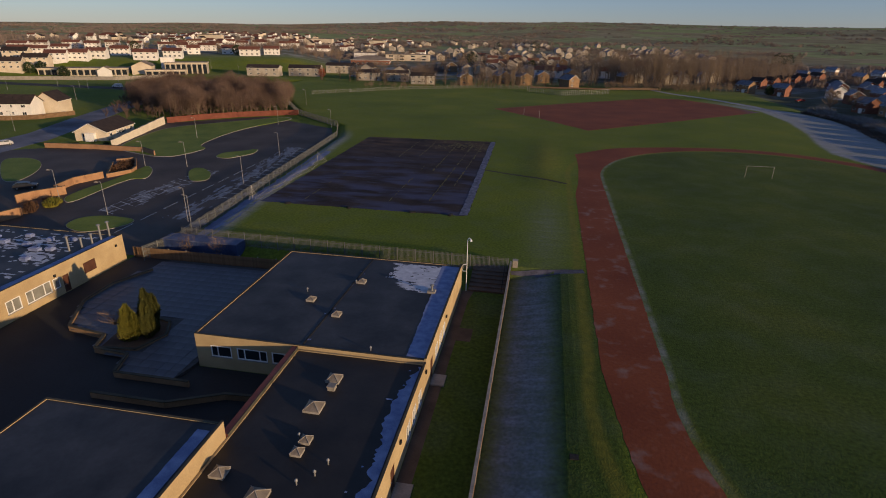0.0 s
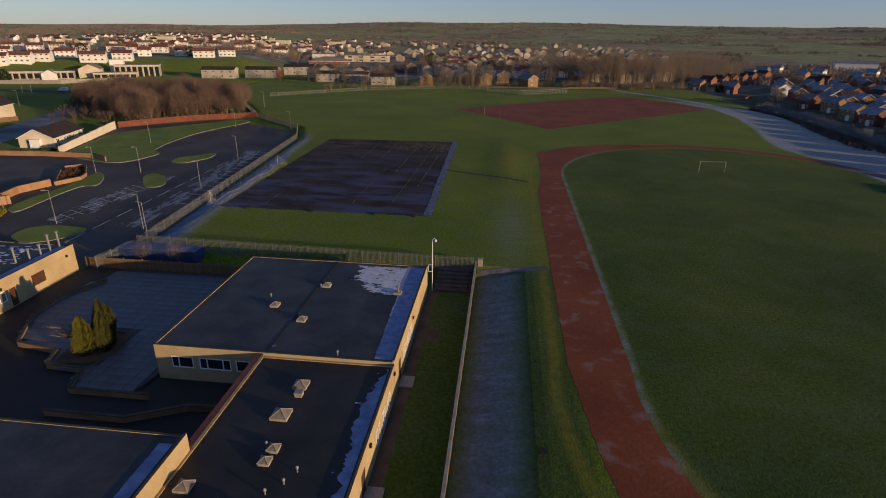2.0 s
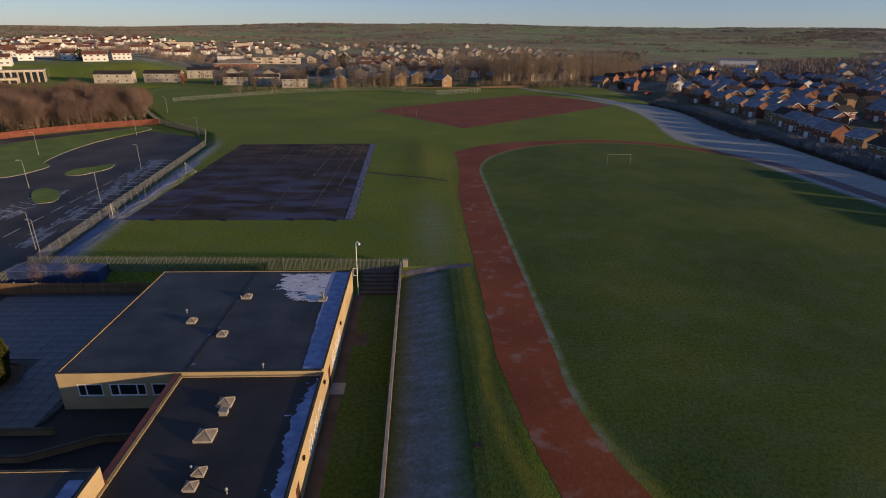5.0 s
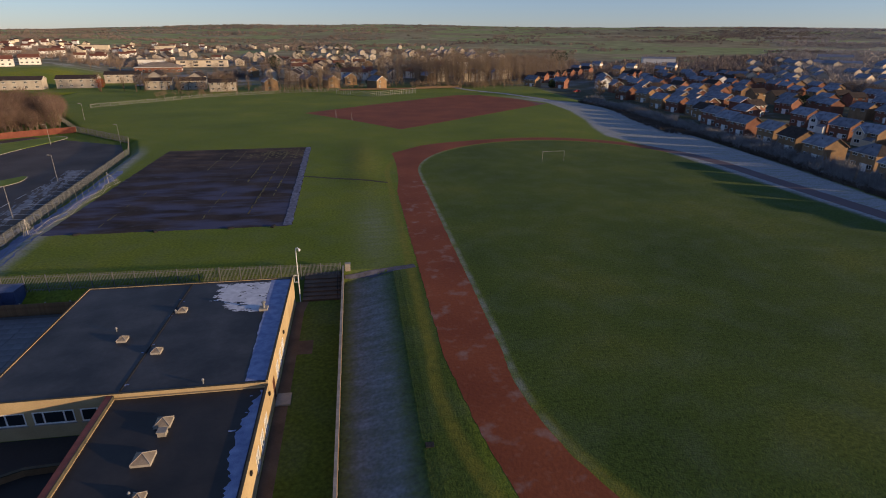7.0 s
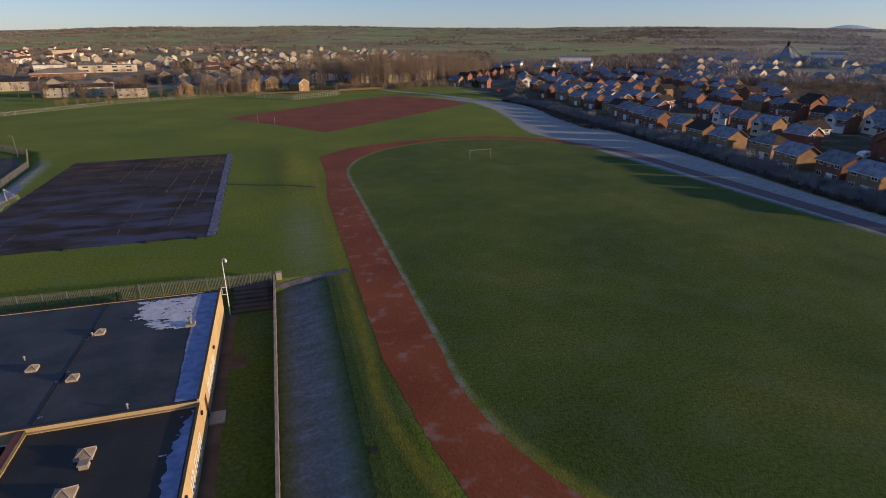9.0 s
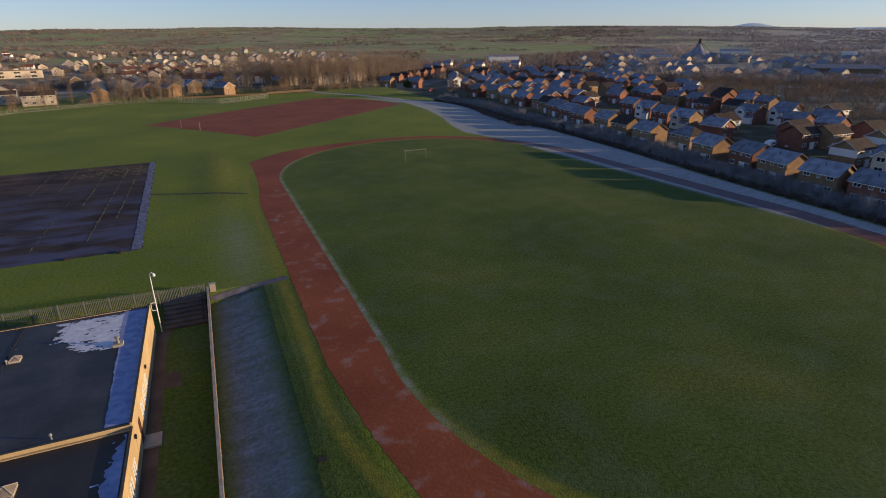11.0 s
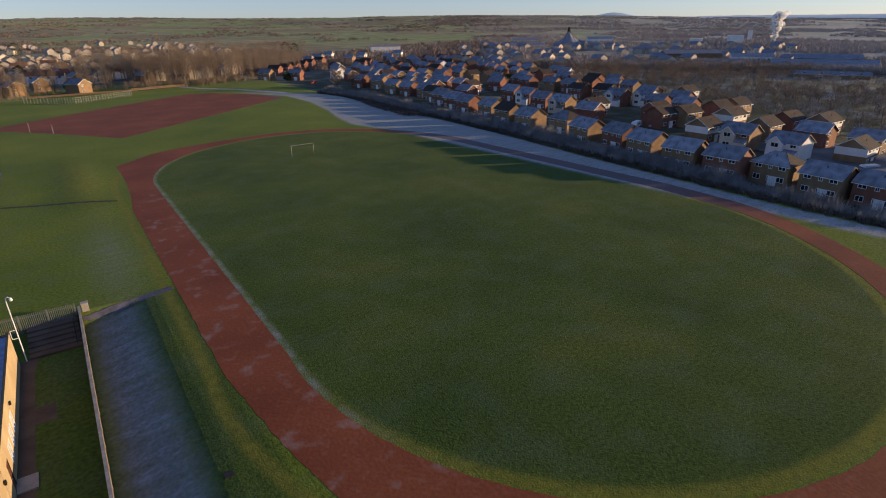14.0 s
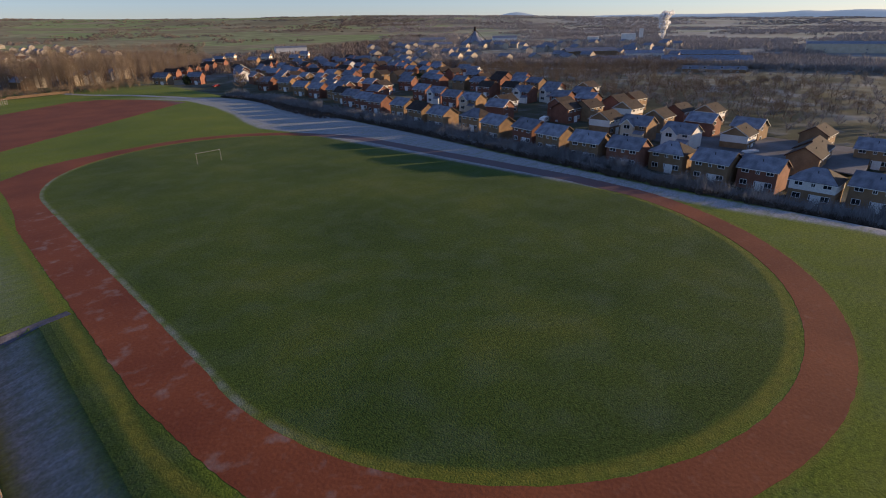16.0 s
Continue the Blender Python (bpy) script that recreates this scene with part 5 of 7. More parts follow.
def skeleton(rnd, high, spread_r, upright, limbs):
    """Trunk and limb lines of a bare tree: a list of polylines with radii."""
    lean = Vector((rnd.uniform(-0.06, 0.06), rnd.uniform(-0.06, 0.06), 1))
    trunk = [lean * high * k + Vector((rnd.uniform(-0.1, 0.1), rnd.uniform(-0.1, 0.1), 0)) * (k > 0) for k in (0, 0.3, 0.6, 0.95)]
    r0 = high * 0.016 + 0.03
    out = [(trunk, [r0, r0 * 0.75, r0 * 0.45, r0 * 0.12])]
    for i in range(limbs):
        k = rnd.uniform(0.22, 0.9)
        a = rnd.uniform(0, math.tau)
        base = lean * high * k
        reach = spread_r * (1.05 - 0.75 * k) * rnd.uniform(0.7, 1.2)
        d = Vector((math.cos(a), math.sin(a), 0)) * reach
        rise = reach * upright * rnd.uniform(0.7, 1.3)
        mid, tip = base + d * 0.5 + Vector((0, 0, rise * 0.4)), base + d + Vector((0, 0, rise))
        r = r0 * (1 - k) * 0.6 + 0.012
        out.append(([base, mid, tip], [r, r * 0.6, r * 0.2]))
    return out


def tree_meshes(seed, high, spread_r, upright, limbs, twigs, twig_w, twig_len, bark, twig_mat):
    rnd = random.Random(seed)
    lines = skeleton(rnd, high, spread_r, upright, limbs)
    t, c = bmesh.new(), bmesh.new()
    for pts, radii in lines:
        tube(t, pts, radii, 5)
    for i in range(twigs):
        pts, _ = lines[0] if rnd.random() < 0.12 else rnd.choice(lines[1:])
        k = rnd.uniform(0.25, 1.0)
        seg = min(int(k * (len(pts) - 1)), len(pts) - 2)
        f = k * (len(pts) - 1) - seg
        a = pts[seg].lerp(pts[seg + 1], f)
        if a.z < high * 0.10:
            continue
        out = Vector((a.x, a.y, 0))
        d = (out.normalized() if out.length > 0.05 else Vector((0, 0, 0))) * (1 - upright * 0.4) + Vector((rnd.uniform(-0.8, 0.8), rnd.uniform(-0.8, 0.8), rnd.uniform(0.0, 1.0) + upright))
        blade(c, a, a + d.normalized() * twig_len * rnd.uniform(0.5, 1.2), twig_w * rnd.uniform(0.6, 1.3), rnd)
    return finish(t, "trunk", bark), finish(c, "crown", twig_mat)


def cloud_meshes(seed, high, r, stems, twigs, twig_w, twig_len, bark, twig_mat, mid_k=0.60, half_k=0.37):
    """A bare tree of several slim stems under a rounded haze of fine twigs."""
    rnd = random.Random(seed)
    t, c = bmesh.new(), bmesh.new()
    for i in range(stems):
        a, q = rnd.uniform(0, math.tau), rnd.uniform(0.1, 0.7) * r
        foot = Vector((math.cos(a), math.sin(a), 0)) * 0.25 * i / stems
        mid, top = foot + Vector((math.cos(a) * q * 0.4, math.sin(a) * q * 0.4, high * 0.5)), Vector((math.cos(a) * q, math.sin(a) * q, high * rnd.uniform(0.8, 0.97)))
        tube(t, [foot, mid, top], [0.10, 0.06, 0.015], 4)
    for i in range(twigs):
        a, u, q = rnd.uniform(0, math.tau), rnd.uniform(-1, 1), rnd.random() ** 0.42
        k = math.sqrt(1 - u * u) * q
        p = Vector((math.cos(a) * k * r, math.sin(a) * k * r, high * (mid_k + half_k * u * q)))
        d = Vector((math.cos(a) * 0.5 + rnd.uniform(-0.7, 0.7), math.sin(a) * 0.5 + rnd.uniform(-0.7, 0.7), rnd.uniform(0.3, 1.3))).normalized()
        blade(c, p, p + d * twig_len * rnd.uniform(0.5, 1.2), twig_w * rnd.uniform(0.6, 1.3), rnd)
    return finish(t, "trunk", bark), finish(c, "crown", twig_mat)


def tree(meshes, m, label, group=""):
    o = thing("tree", m, label, "tree", group)
    part("trunk", meshes[0], None, o)
    part("crown", meshes[1], None, o)
    return o


def scatter(meshes, spots, label, group, seed, low=0.8, high=1.2, name="tree"):
    """One bare tree or shrub on each spot, varied in size and turn."""
    rnd = random.Random(seed)
    for x, y in spots:
        k = rnd.uniform(low, high)
        m = Matrix.Translation((x, y, float(ground_z(x, y)) - 0.1)) @ Matrix.Rotation(rnd.uniform(0, math.tau), 4, "Z") @ Matrix.Diagonal((k, k, k * rnd.uniform(0.9, 1.15), 1))
        o = thing(name, m, label, "tree" if name == "tree" else "shrub", group)
        mm = rnd.choice(meshes)
        part("trunk", mm[0], None, o)
        part("crown", mm[1], None, o)


def scatter_stuff(name, meshes, spots, label, seed, low, high):
    """Many alike trees, too far to pick apart, joined into one growth."""
    rnd = random.Random(seed)
    bases = []
    for pair in meshes:
        got = []
        for me in pair:
            co = np.empty(len(me.vertices) * 3)
            me.vertices.foreach_get("co", co)
            got.append((co.reshape(-1, 3), [tuple(p.vertices) for p in me.polygons]))
        bases.append(got)
    verts, faces, slots, at = [], [], [], 0
    for x, y in spots:
        k, a = rnd.uniform(low, high), rnd.uniform(0, math.tau)
        turn = np.array([[math.cos(a), -math.sin(a), 0], [math.sin(a), math.cos(a), 0], [0, 0, 1]]) * k
        for slot, (co, polys) in enumerate(rnd.choice(bases)):
            verts.append(co @ turn.T + (x, y, float(ground_z(x, y)) - 0.1))
            faces += [tuple(i + at for i in p) for p in polys]
            slots += [slot] * len(polys)
            at += len(co)
    me = bpy.data.meshes.new(name)
    me.from_pydata(np.concatenate(verts).tolist(), [], faces)
    me.materials.append(meshes[0][0].materials[0])
    me.materials.append(meshes[0][1].materials[0])
    me.polygons.foreach_set("material_index", slots)
    tagged(new(name, me), label, "trees", kind="stuff")


def inside(poly, n, seed, apart=2.0):
    """Random spots within a plan polygon, none too near another."""
    rnd, out = random.Random(seed), []
    xs, ys = [p[0] for p in poly], [p[1] for p in poly]
    for _ in range(n * 60):
        x, y = rnd.uniform(min(xs), max(xs)), rnd.uniform(min(ys), max(ys))
        hit = False
        for (xa, ya), (xb, yb) in zip(poly, poly[1:] + poly[:1]):
            if (ya > y) != (yb > y) and x < (xb - xa) * (y - ya) / (yb - ya) + xa:
                hit = not hit
        if hit and all((x - a) ** 2 + (y - b) ** 2 > apart * apart for a, b in out):
            out.append((x, y))
        if len(out) >= n:
            break
    return out


POPLAR_TWIG = mat("pale_tan_twigs", (0.145, 0.108, 0.075), (0.225, 0.175, 0.125), 0.3, fine=3, vary=0.25, bump=0.0)
COPSE = [cloud_meshes(s, 9.6, 2.9, 5, 1150, 0.022, 1.3, POPLAR_TWIG, TWIG_RED) for s in (1, 2, 3, 4)]
POPLAR = [cloud_meshes(s, 21.0, 2.3, 4, 560, 0.026, 2.2, TWIG_TAN, POPLAR_TWIG, 0.52, 0.44) for s in (11, 12, 13)]
STREET = [cloud_meshes(s, 8.6, 2.8, 3, 230, 0.034, 1.4, BARK, TWIG_TAN) for s in (21, 22, 23)]
THICKET = [tree_meshes(s, 4.2, 3.4, 0.7, 9, 90, 0.12, 1.7, BARK, TWIG_DULL) for s in (51, 52, 53)]
SCRUB = [cloud_meshes(s, 6.2, 2.8, 3, 170, 0.04, 1.4, TWIG_TAN, TWIG_TAN) for s in (45, 46, 47)]
BRUSH = [tree_meshes(s, 6.0, 3.6, 0.8, 16, 420, 0.04, 1.4, TWIG_TAN, TWIG_TAN) for s in (41, 42, 43)]

scatter(COPSE, inside([(-156, 192), (-128, 180), (-99, 206), (-114, 240), (-140, 262), (-186, 254), (-178, 218)], 225, 2, 2.3), "bare winter tree with reddish twigs in the copse", "copse trees", 5)
POPLAR_FAR = [cloud_meshes(s, 22.0, 2.4, 4, 300, 0.03, 2.3, TWIG_TAN, POPLAR_TWIG, 0.52, 0.44) for s in (14, 15, 16)]
scatter(POPLAR, inside([(36, 350), (60, 340), (84, 356), (70, 372), (38, 366)], 26, 3, 3.2), "tall slender bare tree with tan twigs", "tall bare trees", 6)
scatter_stuff("tall_bare_grove", POPLAR_FAR, inside([(38, 366), (84, 352), (112, 372), (150, 392), (172, 440), (90, 446), (20, 420), (10, 376)], 230, 65, 3.4), "grove of tall slender bare trees with tan twigs", 66, 0.7, 1.1)
scatter(STREET, inside([(-95, 300), (-30, 324), (30, 352), (26, 372), (-40, 340), (-100, 318)], 30, 4, 5.0), "bare winter tree beyond the field fence", "trees beyond the field", 7, 0.7, 1.1)
scatter(POPLAR, inside([(-64, 322), (-20, 326), (30, 350), (28, 366), (-22, 344), (-66, 336)], 30, 63, 3.2), "tall thin bare tree behind the field fence", "trees behind the fence", 64, 0.5, 0.75)
scatter_stuff("town_trees", STREET, [p for p in inside([(-150, 330), (-40, 332), (40, 372), (90, 450), (80, 640), (-160, 640), (-190, 400)], 260, 44, 5.0) if not (-210 < p[0] < -85 and 362 < p[1] < 600)], "bare trees crowding the gardens of the town", 45, 0.7, 1.3)
scatter_stuff("field_edge_scrub", SCRUB, inside([(-98, 298), (-30, 322), (32, 348), (30, 355), (-34, 330), (-100, 306)], 60, 6, 2.0), "scrubby bare bushes along the field fence", 8, 0.35, 0.7)
scatter(BRUSH, [(128, 284), (135, 277), (125, 276)], "large rounded bare bush beside the path", "large bushes", 9, 1.3, 1.6, "bush")
scatter_stuff("grove_scrub", SCRUB, inside([(34, 338), (70, 335), (108, 348), (112, 360), (60, 352), (34, 352)], 110, 67, 1.8), "bare scrub at the foot of the tall trees", 68, 0.4, 0.85)
scatter_stuff("waste_ground_trees", SCRUB, inside([(225, 205), (250, 180), (330, 150), (420, 170), (400, 260), (300, 330), (290, 290)], 520, 7, 2.4), "bare trees on waste ground behind the estate", 10, 0.6, 1.15)
scatter_stuff("waste_ground_thicket", THICKET, inside([(196, 82), (184, 20), (215, -30), (420, -30), (470, 110), (400, 190), (300, 190), (240, 170), (226, 128)], 700, 8, 2.9), "dull bare thicket on waste ground behind the estate", 11, 0.25, 0.85)
scatter_stuff("waste_ground_saplings", SCRUB, inside([(200, 82), (200, 60), (260, 30), (330, 80), (300, 150), (232, 165)], 260, 18, 2.0), "tan bare saplings behind the estate", 19, 0.45, 0.95)
scatter_stuff("street_trees", STREET, inside([(-520, 440), (-330, 420), (-200, 470), (-120, 420), (60, 430), (120, 600), (-300, 640), (-500, 560)], 260, 14, 6.0), "bare street trees between the houses", 12, 0.6, 1.1)
scatter_stuff("garden_trees", STREET, inside([(135, 250), (230, 190), (260, 330), (210, 430), (140, 400)], 50, 15, 8.0), "bare garden trees among the houses", 13, 0.4, 0.8)
scatter(STREET, [(-50.5, 67.6), (-45.5, 67.4)], "small bare tree behind the yard fence", "yard trees", 16, 0.42, 0.5)


scatter_stuff("copse_undergrowth", [tree_meshes(s, 4.0, 2.6, 0.9, 8, 150, 0.04, 1.4, TWIG_RED, TWIG_RED) for s in (54, 55)], inside([(-156, 176), (-128, 178), (-98, 205), (-116, 232), (-150, 236), (-176, 210)], 230, 27, 1.8), "brown undergrowth at the edge of the copse", 28, 0.5, 1.0)


scatter([cloud_meshes(71, 7.0, 2.6, 4, 420, 0.05, 1.0, BARK, mat("russet_leaves", (0.22, 0.035, 0.016), (0.32, 0.06, 0.025), 0.6, fine=4, bump=0.0))], [(-137, 335)], "small tree with russet red leaves before the terrace", "russet trees", 72, 0.95, 1.0)


def hedge():
    """The frosted scrub between the path and the estate, over dark undergrowth, each as one growth."""
    rnd = random.Random(77)
    grey, dark = bmesh.new(), bmesh.new()

    def tuft(bm, x, y, h, r, n, w):
        z = float(ground_z(x, y))
        for j in range(n):
            a, q = rnd.uniform(0, math.tau), rnd.random() ** 0.6
            foot = Vector((x + math.cos(a) * r * q * 0.4, y + math.sin(a) * r * q * 0.4, z + h * rnd.uniform(0, 0.45)))
            tip = Vector((x + math.cos(a) * r * q, y + math.sin(a) * r * q, z + h * rnd.uniform(0.45, 1.0)))
            blade(bm, foot, tip, w, rnd)

    for i in range(1500):
        y = rnd.uniform(-30, 262)
        west = float(np.interp(y, [-50, 15, 30, 42, 68, 95, 114, 136, 169, 185, 221, 245, 262], HEDGE_LINE[:-1])) + 0.8
        k = rnd.random()
        x = west + 2.0 + k * 9.5
        tuft(grey, x, y, rnd.uniform(2.8, 4.7) * (0.5 + 0.5 * math.sin(k * 2.4)) * (0.95 + 0.45 * noise.noise(Vector((y / 7, 0.5, 2.0)))), rnd.uniform(0.9, 1.8), 40, 0.045)
        x = west + rnd.random() * 4.0
        tuft(dark, x, y, rnd.uniform(0.7, 1.7), rnd.uniform(0.8, 1.5), 16, 0.07)
    for x, y in inside([(112, 232), (105.5, 200), (103.5, 174), (112, 164), (118, 170), (118, 226)], 260, 78, 1.1):
        tuft(dark, x, y, rnd.uniform(0.8, 2.0), rnd.uniform(0.9, 1.7), 26, 0.07)
    solo("scrub_hedge", grey, TWIG_GREY, "dense bare scrub hedge with grey frosted twigs", "hedge", kind="stuff")
    solo("hedge_undergrowth", dark, mat("dark_brown_twigs", (0.055, 0.045, 0.040), (0.105, 0.085, 0.074), 0.3, fine=3, bump=0.0), "dark brown brambles under the hedge", "undergrowth", kind="stuff")


hedge()


def far_woods():
    """Bare woods of the distance, as one growth of fine upright sprays."""
    rnd = random.Random(5)
    spots = ([], [])
    while len(spots[0]) + len(spots[1]) < 38000:
        deg = rnd.uniform(-52, 88) if rnd.random() < 0.7 else rnd.uniform(34, 88)
        az = radians(deg)
        d = 430 + 2900 * rnd.random() ** (1.5 if deg < 36 else 2.0) if rnd.random() < 0.86 else rnd.uniform(3300, 4150)
        x, y = d * math.sin(az), d * math.cos(az)
        n = noise.noise(Vector((x / 190, y / 190, 0.3))) + 0.4 * noise.noise(Vector((x / 60, y / 60, 4.0)))
        want = float(np.interp(deg, [28, 40], [-0.05, -0.16]))
        if deg < 12 and d < 800:
            want = 0.12
        if deg < -24 and d < 640:
            want = 0.5
        if 0 < deg < 40 and d > 900:
            want = float(np.interp(deg + 5 * math.sin(d / 300), [0, 6, 26, 38], [-0.05, 0.19, 0.2, -0.16]))
        if deg > 52 and d > 900:
            want = -0.06
        if n < want:
            continue
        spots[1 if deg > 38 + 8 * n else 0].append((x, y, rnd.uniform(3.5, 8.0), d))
    gen = np.random.default_rng(6)
    # the eastern woods get a paler colour that stands for distance haze
    looks = (("far_woods", "brown bare woods across the distance", mat("distant_bare_woods", (0.15, 0.118, 0.10), (0.225, 0.18, 0.155), 0.004, fine=0.05, bump=0.0)), ("frosted_woods", "grey-brown bare woods with distance haze in their colour", mat("distant_hazy_woods", (0.25, 0.22, 0.202), (0.38, 0.345, 0.325), 0.004, fine=0.05, bump=0.0)))
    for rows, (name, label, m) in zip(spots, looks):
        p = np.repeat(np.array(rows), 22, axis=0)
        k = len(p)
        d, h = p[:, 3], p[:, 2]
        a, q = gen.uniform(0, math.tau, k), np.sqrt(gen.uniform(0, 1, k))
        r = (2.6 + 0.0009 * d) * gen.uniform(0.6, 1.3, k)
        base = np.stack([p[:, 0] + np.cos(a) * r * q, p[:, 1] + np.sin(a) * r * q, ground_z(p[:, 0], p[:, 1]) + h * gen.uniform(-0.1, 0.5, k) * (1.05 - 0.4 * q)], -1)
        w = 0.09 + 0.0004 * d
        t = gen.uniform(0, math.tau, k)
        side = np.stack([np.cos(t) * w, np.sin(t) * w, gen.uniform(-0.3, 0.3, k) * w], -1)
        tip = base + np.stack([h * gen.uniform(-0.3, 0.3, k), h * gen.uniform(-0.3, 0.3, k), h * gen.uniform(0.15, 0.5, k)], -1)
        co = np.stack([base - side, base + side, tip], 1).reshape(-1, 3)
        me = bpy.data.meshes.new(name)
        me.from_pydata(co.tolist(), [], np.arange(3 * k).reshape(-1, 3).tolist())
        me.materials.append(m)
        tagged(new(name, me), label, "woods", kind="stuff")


far_woods()


def conifer(x, y, high, r, seed, label, leaf, lumps):
    """A dense upright conifer: a crown of lobes, each of many overlapping sprays."""
    rnd = random.Random(seed)
    o = thing("conifer", pose(x, y, SCHOOL_Z + 0.35), label, "tree", "golden conifers")
    t = bmesh.new()
    tube(t, [(0, 0, -0.3), (0, 0, high * 0.5), (0, 0, high * 0.9)], [0.14, 0.09, 0.02], 6)
    part("trunk", t, BARK, o)
    bm = bmesh.new()
    lobes = [(0, 0, 0.0, high, r)]
    for i in range(lumps):
        a, q = rnd.uniform(0, math.tau), rnd.uniform(0.35, 0.75) * r
        lobes.append((math.cos(a) * q, math.sin(a) * q, rnd.uniform(0, 0.35) * high, high * rnd.uniform(0.3, 0.62), r * rnd.uniform(0.35, 0.6)))
    for lx, ly, lz, lh, lr in lobes:
        for i in range(int(900 * lh * lr / 1.6)):
            k, a = rnd.random() * 0.97, rnd.uniform(0, math.tau)
            prof = lr * min(1, k * 3 + 0.5) * (1 - k ** 1.4) ** 0.85 * (1 + 0.16 * math.sin(a * 3 + seed + k * 5) + 0.12 * math.sin(a * 5 + k * 14))
            q = rnd.uniform(0.55, 1.12)
            c = Vector((lx + math.cos(a) * prof * q, ly + math.sin(a) * prof * q, lz + k * lh))
            tip = c + Vector((math.cos(a) * rnd.uniform(0.04, 0.22), math.sin(a) * rnd.uniform(0.04, 0.22), rnd.uniform(0.06, 0.22)))
            s = Vector((-math.sin(a), math.cos(a), rnd.uniform(-0.5, 0.5))) * rnd.uniform(0.04, 0.10)
            bm.faces.new([bm.verts.new(p) for p in (c - s, c + s, tip)])
            bm.faces.new([bm.verts.new(p) for p in (c + Vector((0, 0, -0.1)), c + s * 1.4 + Vector((0, 0, 0.1)), tip + s)])
    part("crown", bm, leaf, o)


OLIVE = mat("olive_conifer_leaf", (0.05, 0.055, 0.012), (0.10, 0.10, 0.02), 1.5, fine=6, bump=0.0)
conifer(-42.0, 44.6, 4.3, 1.08, 1, "golden green upright conifer in the planter", CONIFER, 7)
conifer(-41.3, 46.7, 5.2, 1.12, 2, "tall olive green conifer in the planter", OLIVE, 9)
conifer(-40.5, 45.5, 4.5, 0.85, 4, "olive green conifer in the planter", OLIVE, 6)


def evergreen(x, y, high, r, seed):
    rnd = random.Random(seed)
    o = thing("evergreen_tree", pose(x, y, float(ground_z(x, y))), "dark evergreen tree among the houses", "tree", "evergreens")
    t = bmesh.new()
    tube(t, [(0, 0, -0.3), (0, 0, high * 0.9)], [0.25, 0.04], 6)
    part("trunk", t, BARK, o)
    bm = bmesh.new()
    for i in range(520):
        k, a = rnd.random(), rnd.uniform(0, math.tau)
        p = r * math.sqrt(max(0.05, 1 - (1.9 * k - 0.8) ** 2)) * rnd.uniform(0.55, 1.1)
        c = Vector((math.cos(a) * p, math.sin(a) * p, high * (0.12 + 0.86 * k)))
        v = [bm.verts.new(c + Vector((rnd.uniform(-1, 1), rnd.uniform(-1, 1), rnd.uniform(-0.8, 0.8))) * 0.75) for _ in range(3)]
        bm.faces.new(v)
    part("crown", bm, EVERGREEN, o)


for i, (x, y, h, r) in enumerate(((-67, 510, 12, 5.5), (-13, 461, 9, 4), (-294, 306, 7, 3.2), (-317, 305, 7, 3.2), (-315, 312, 6.5, 3), (-350, 444, 9, 4.5), (-251, 437, 8, 4), (-66, 750, 15, 7), (-20, 800, 17, 8), (230, 640, 14, 6), (244, 650, 12, 5), (-395, 560, 10, 5), (-410, 600, 9, 4), (10, 352, 6, 3), (208, 235, 6, 2.2), (123, 345, 5, 2))):
    evergreen(x, y, h, r, i)


# ---- car park and roads ----
CP = SCHOOL_Z + 0.03
sheet("car_park", [(-55.8, 66), (-55.6, 76), (-63.6, 161), (-70.5, 178), (-104, 196), (-130, 172), (-118, 133), (-134, 127), (-146, 118), (-128, 84), (-86, 66)], CP, CAR_PARK, "dark tarmac car park with worn bay markings", "car park")
sheet("road", [(-138.9, 116), (-142.0, 137.7), (-154.7, 172.5), (-165.0, 199.8), (-180, 258), (-200, 320), (-209, 318), (-190.3, 258), (-178, 205.5), (-165.9, 170), (-156.1, 144), (-154, 128), (-150, 112)], CP + 0.004, mat("frosted_road_tarmac", (0.07, 0.075, 0.095), (0.19, 0.20, 0.24), 0.08, fine=1.0), "dark tarmac road past the bungalow", "road")
sheet("cross_road", [(-178, 258), (-300, 262), (-460, 250), (-460, 260), (-300, 272), (-186, 268)], CP + 0.008, TARMAC, "dark tarmac road beyond the green", "road")
VERGE = mat("mown_verge_grass", (0.105, 0.155, 0.018), (0.175, 0.215, 0.030), 0.15, fine=2.5, bump=0.15)
SOIL = mat("brown_winter_planting", (0.07, 0.035, 0.02), (0.12, 0.07, 0.04), 0.6, fine=3, bump=0.6)


def island(label, poly, up=0.12):
    o = thing("grass_island", Matrix(), label, "island", kind="structure")
    for _ in range(3):
        poly = [(a[0] * (1 - k) + b[0] * k, a[1] * (1 - k) + b[1] * k) for a, b in zip(poly, poly[1:] + poly[:1]) for k in (0.22, 0.78)]
    cx, cy = sum(p[0] for p in poly) / len(poly), sum(p[1] for p in poly) / len(poly)
    inner = [(cx + (x - cx) * 0.985, cy + (y - cy) * 0.985) for x, y in poly]
    bm = bmesh.new()
    prism(bm, poly, CP - 0.1, CP + up - 0.02)
    part("kerb", bm, CONCRETE, o)
    bm = bmesh.new()
    prism(bm, inner, CP - 0.1, CP + up)
    part("turf", bm, VERGE, o)


island("broad grass slope beside the car park", [(-115.2, 130.5), (-120.0, 145.5), (-123.5, 164.3), (-111.0, 180.3), (-96.5, 197.5), (-90.7, 193.0), (-97.7, 171.8), (-98.4, 156.4), (-96.2, 140.4), (-91.3, 137.7), (-92.6, 129.7), (-94.7, 125.6), (-99.5, 125.0)])
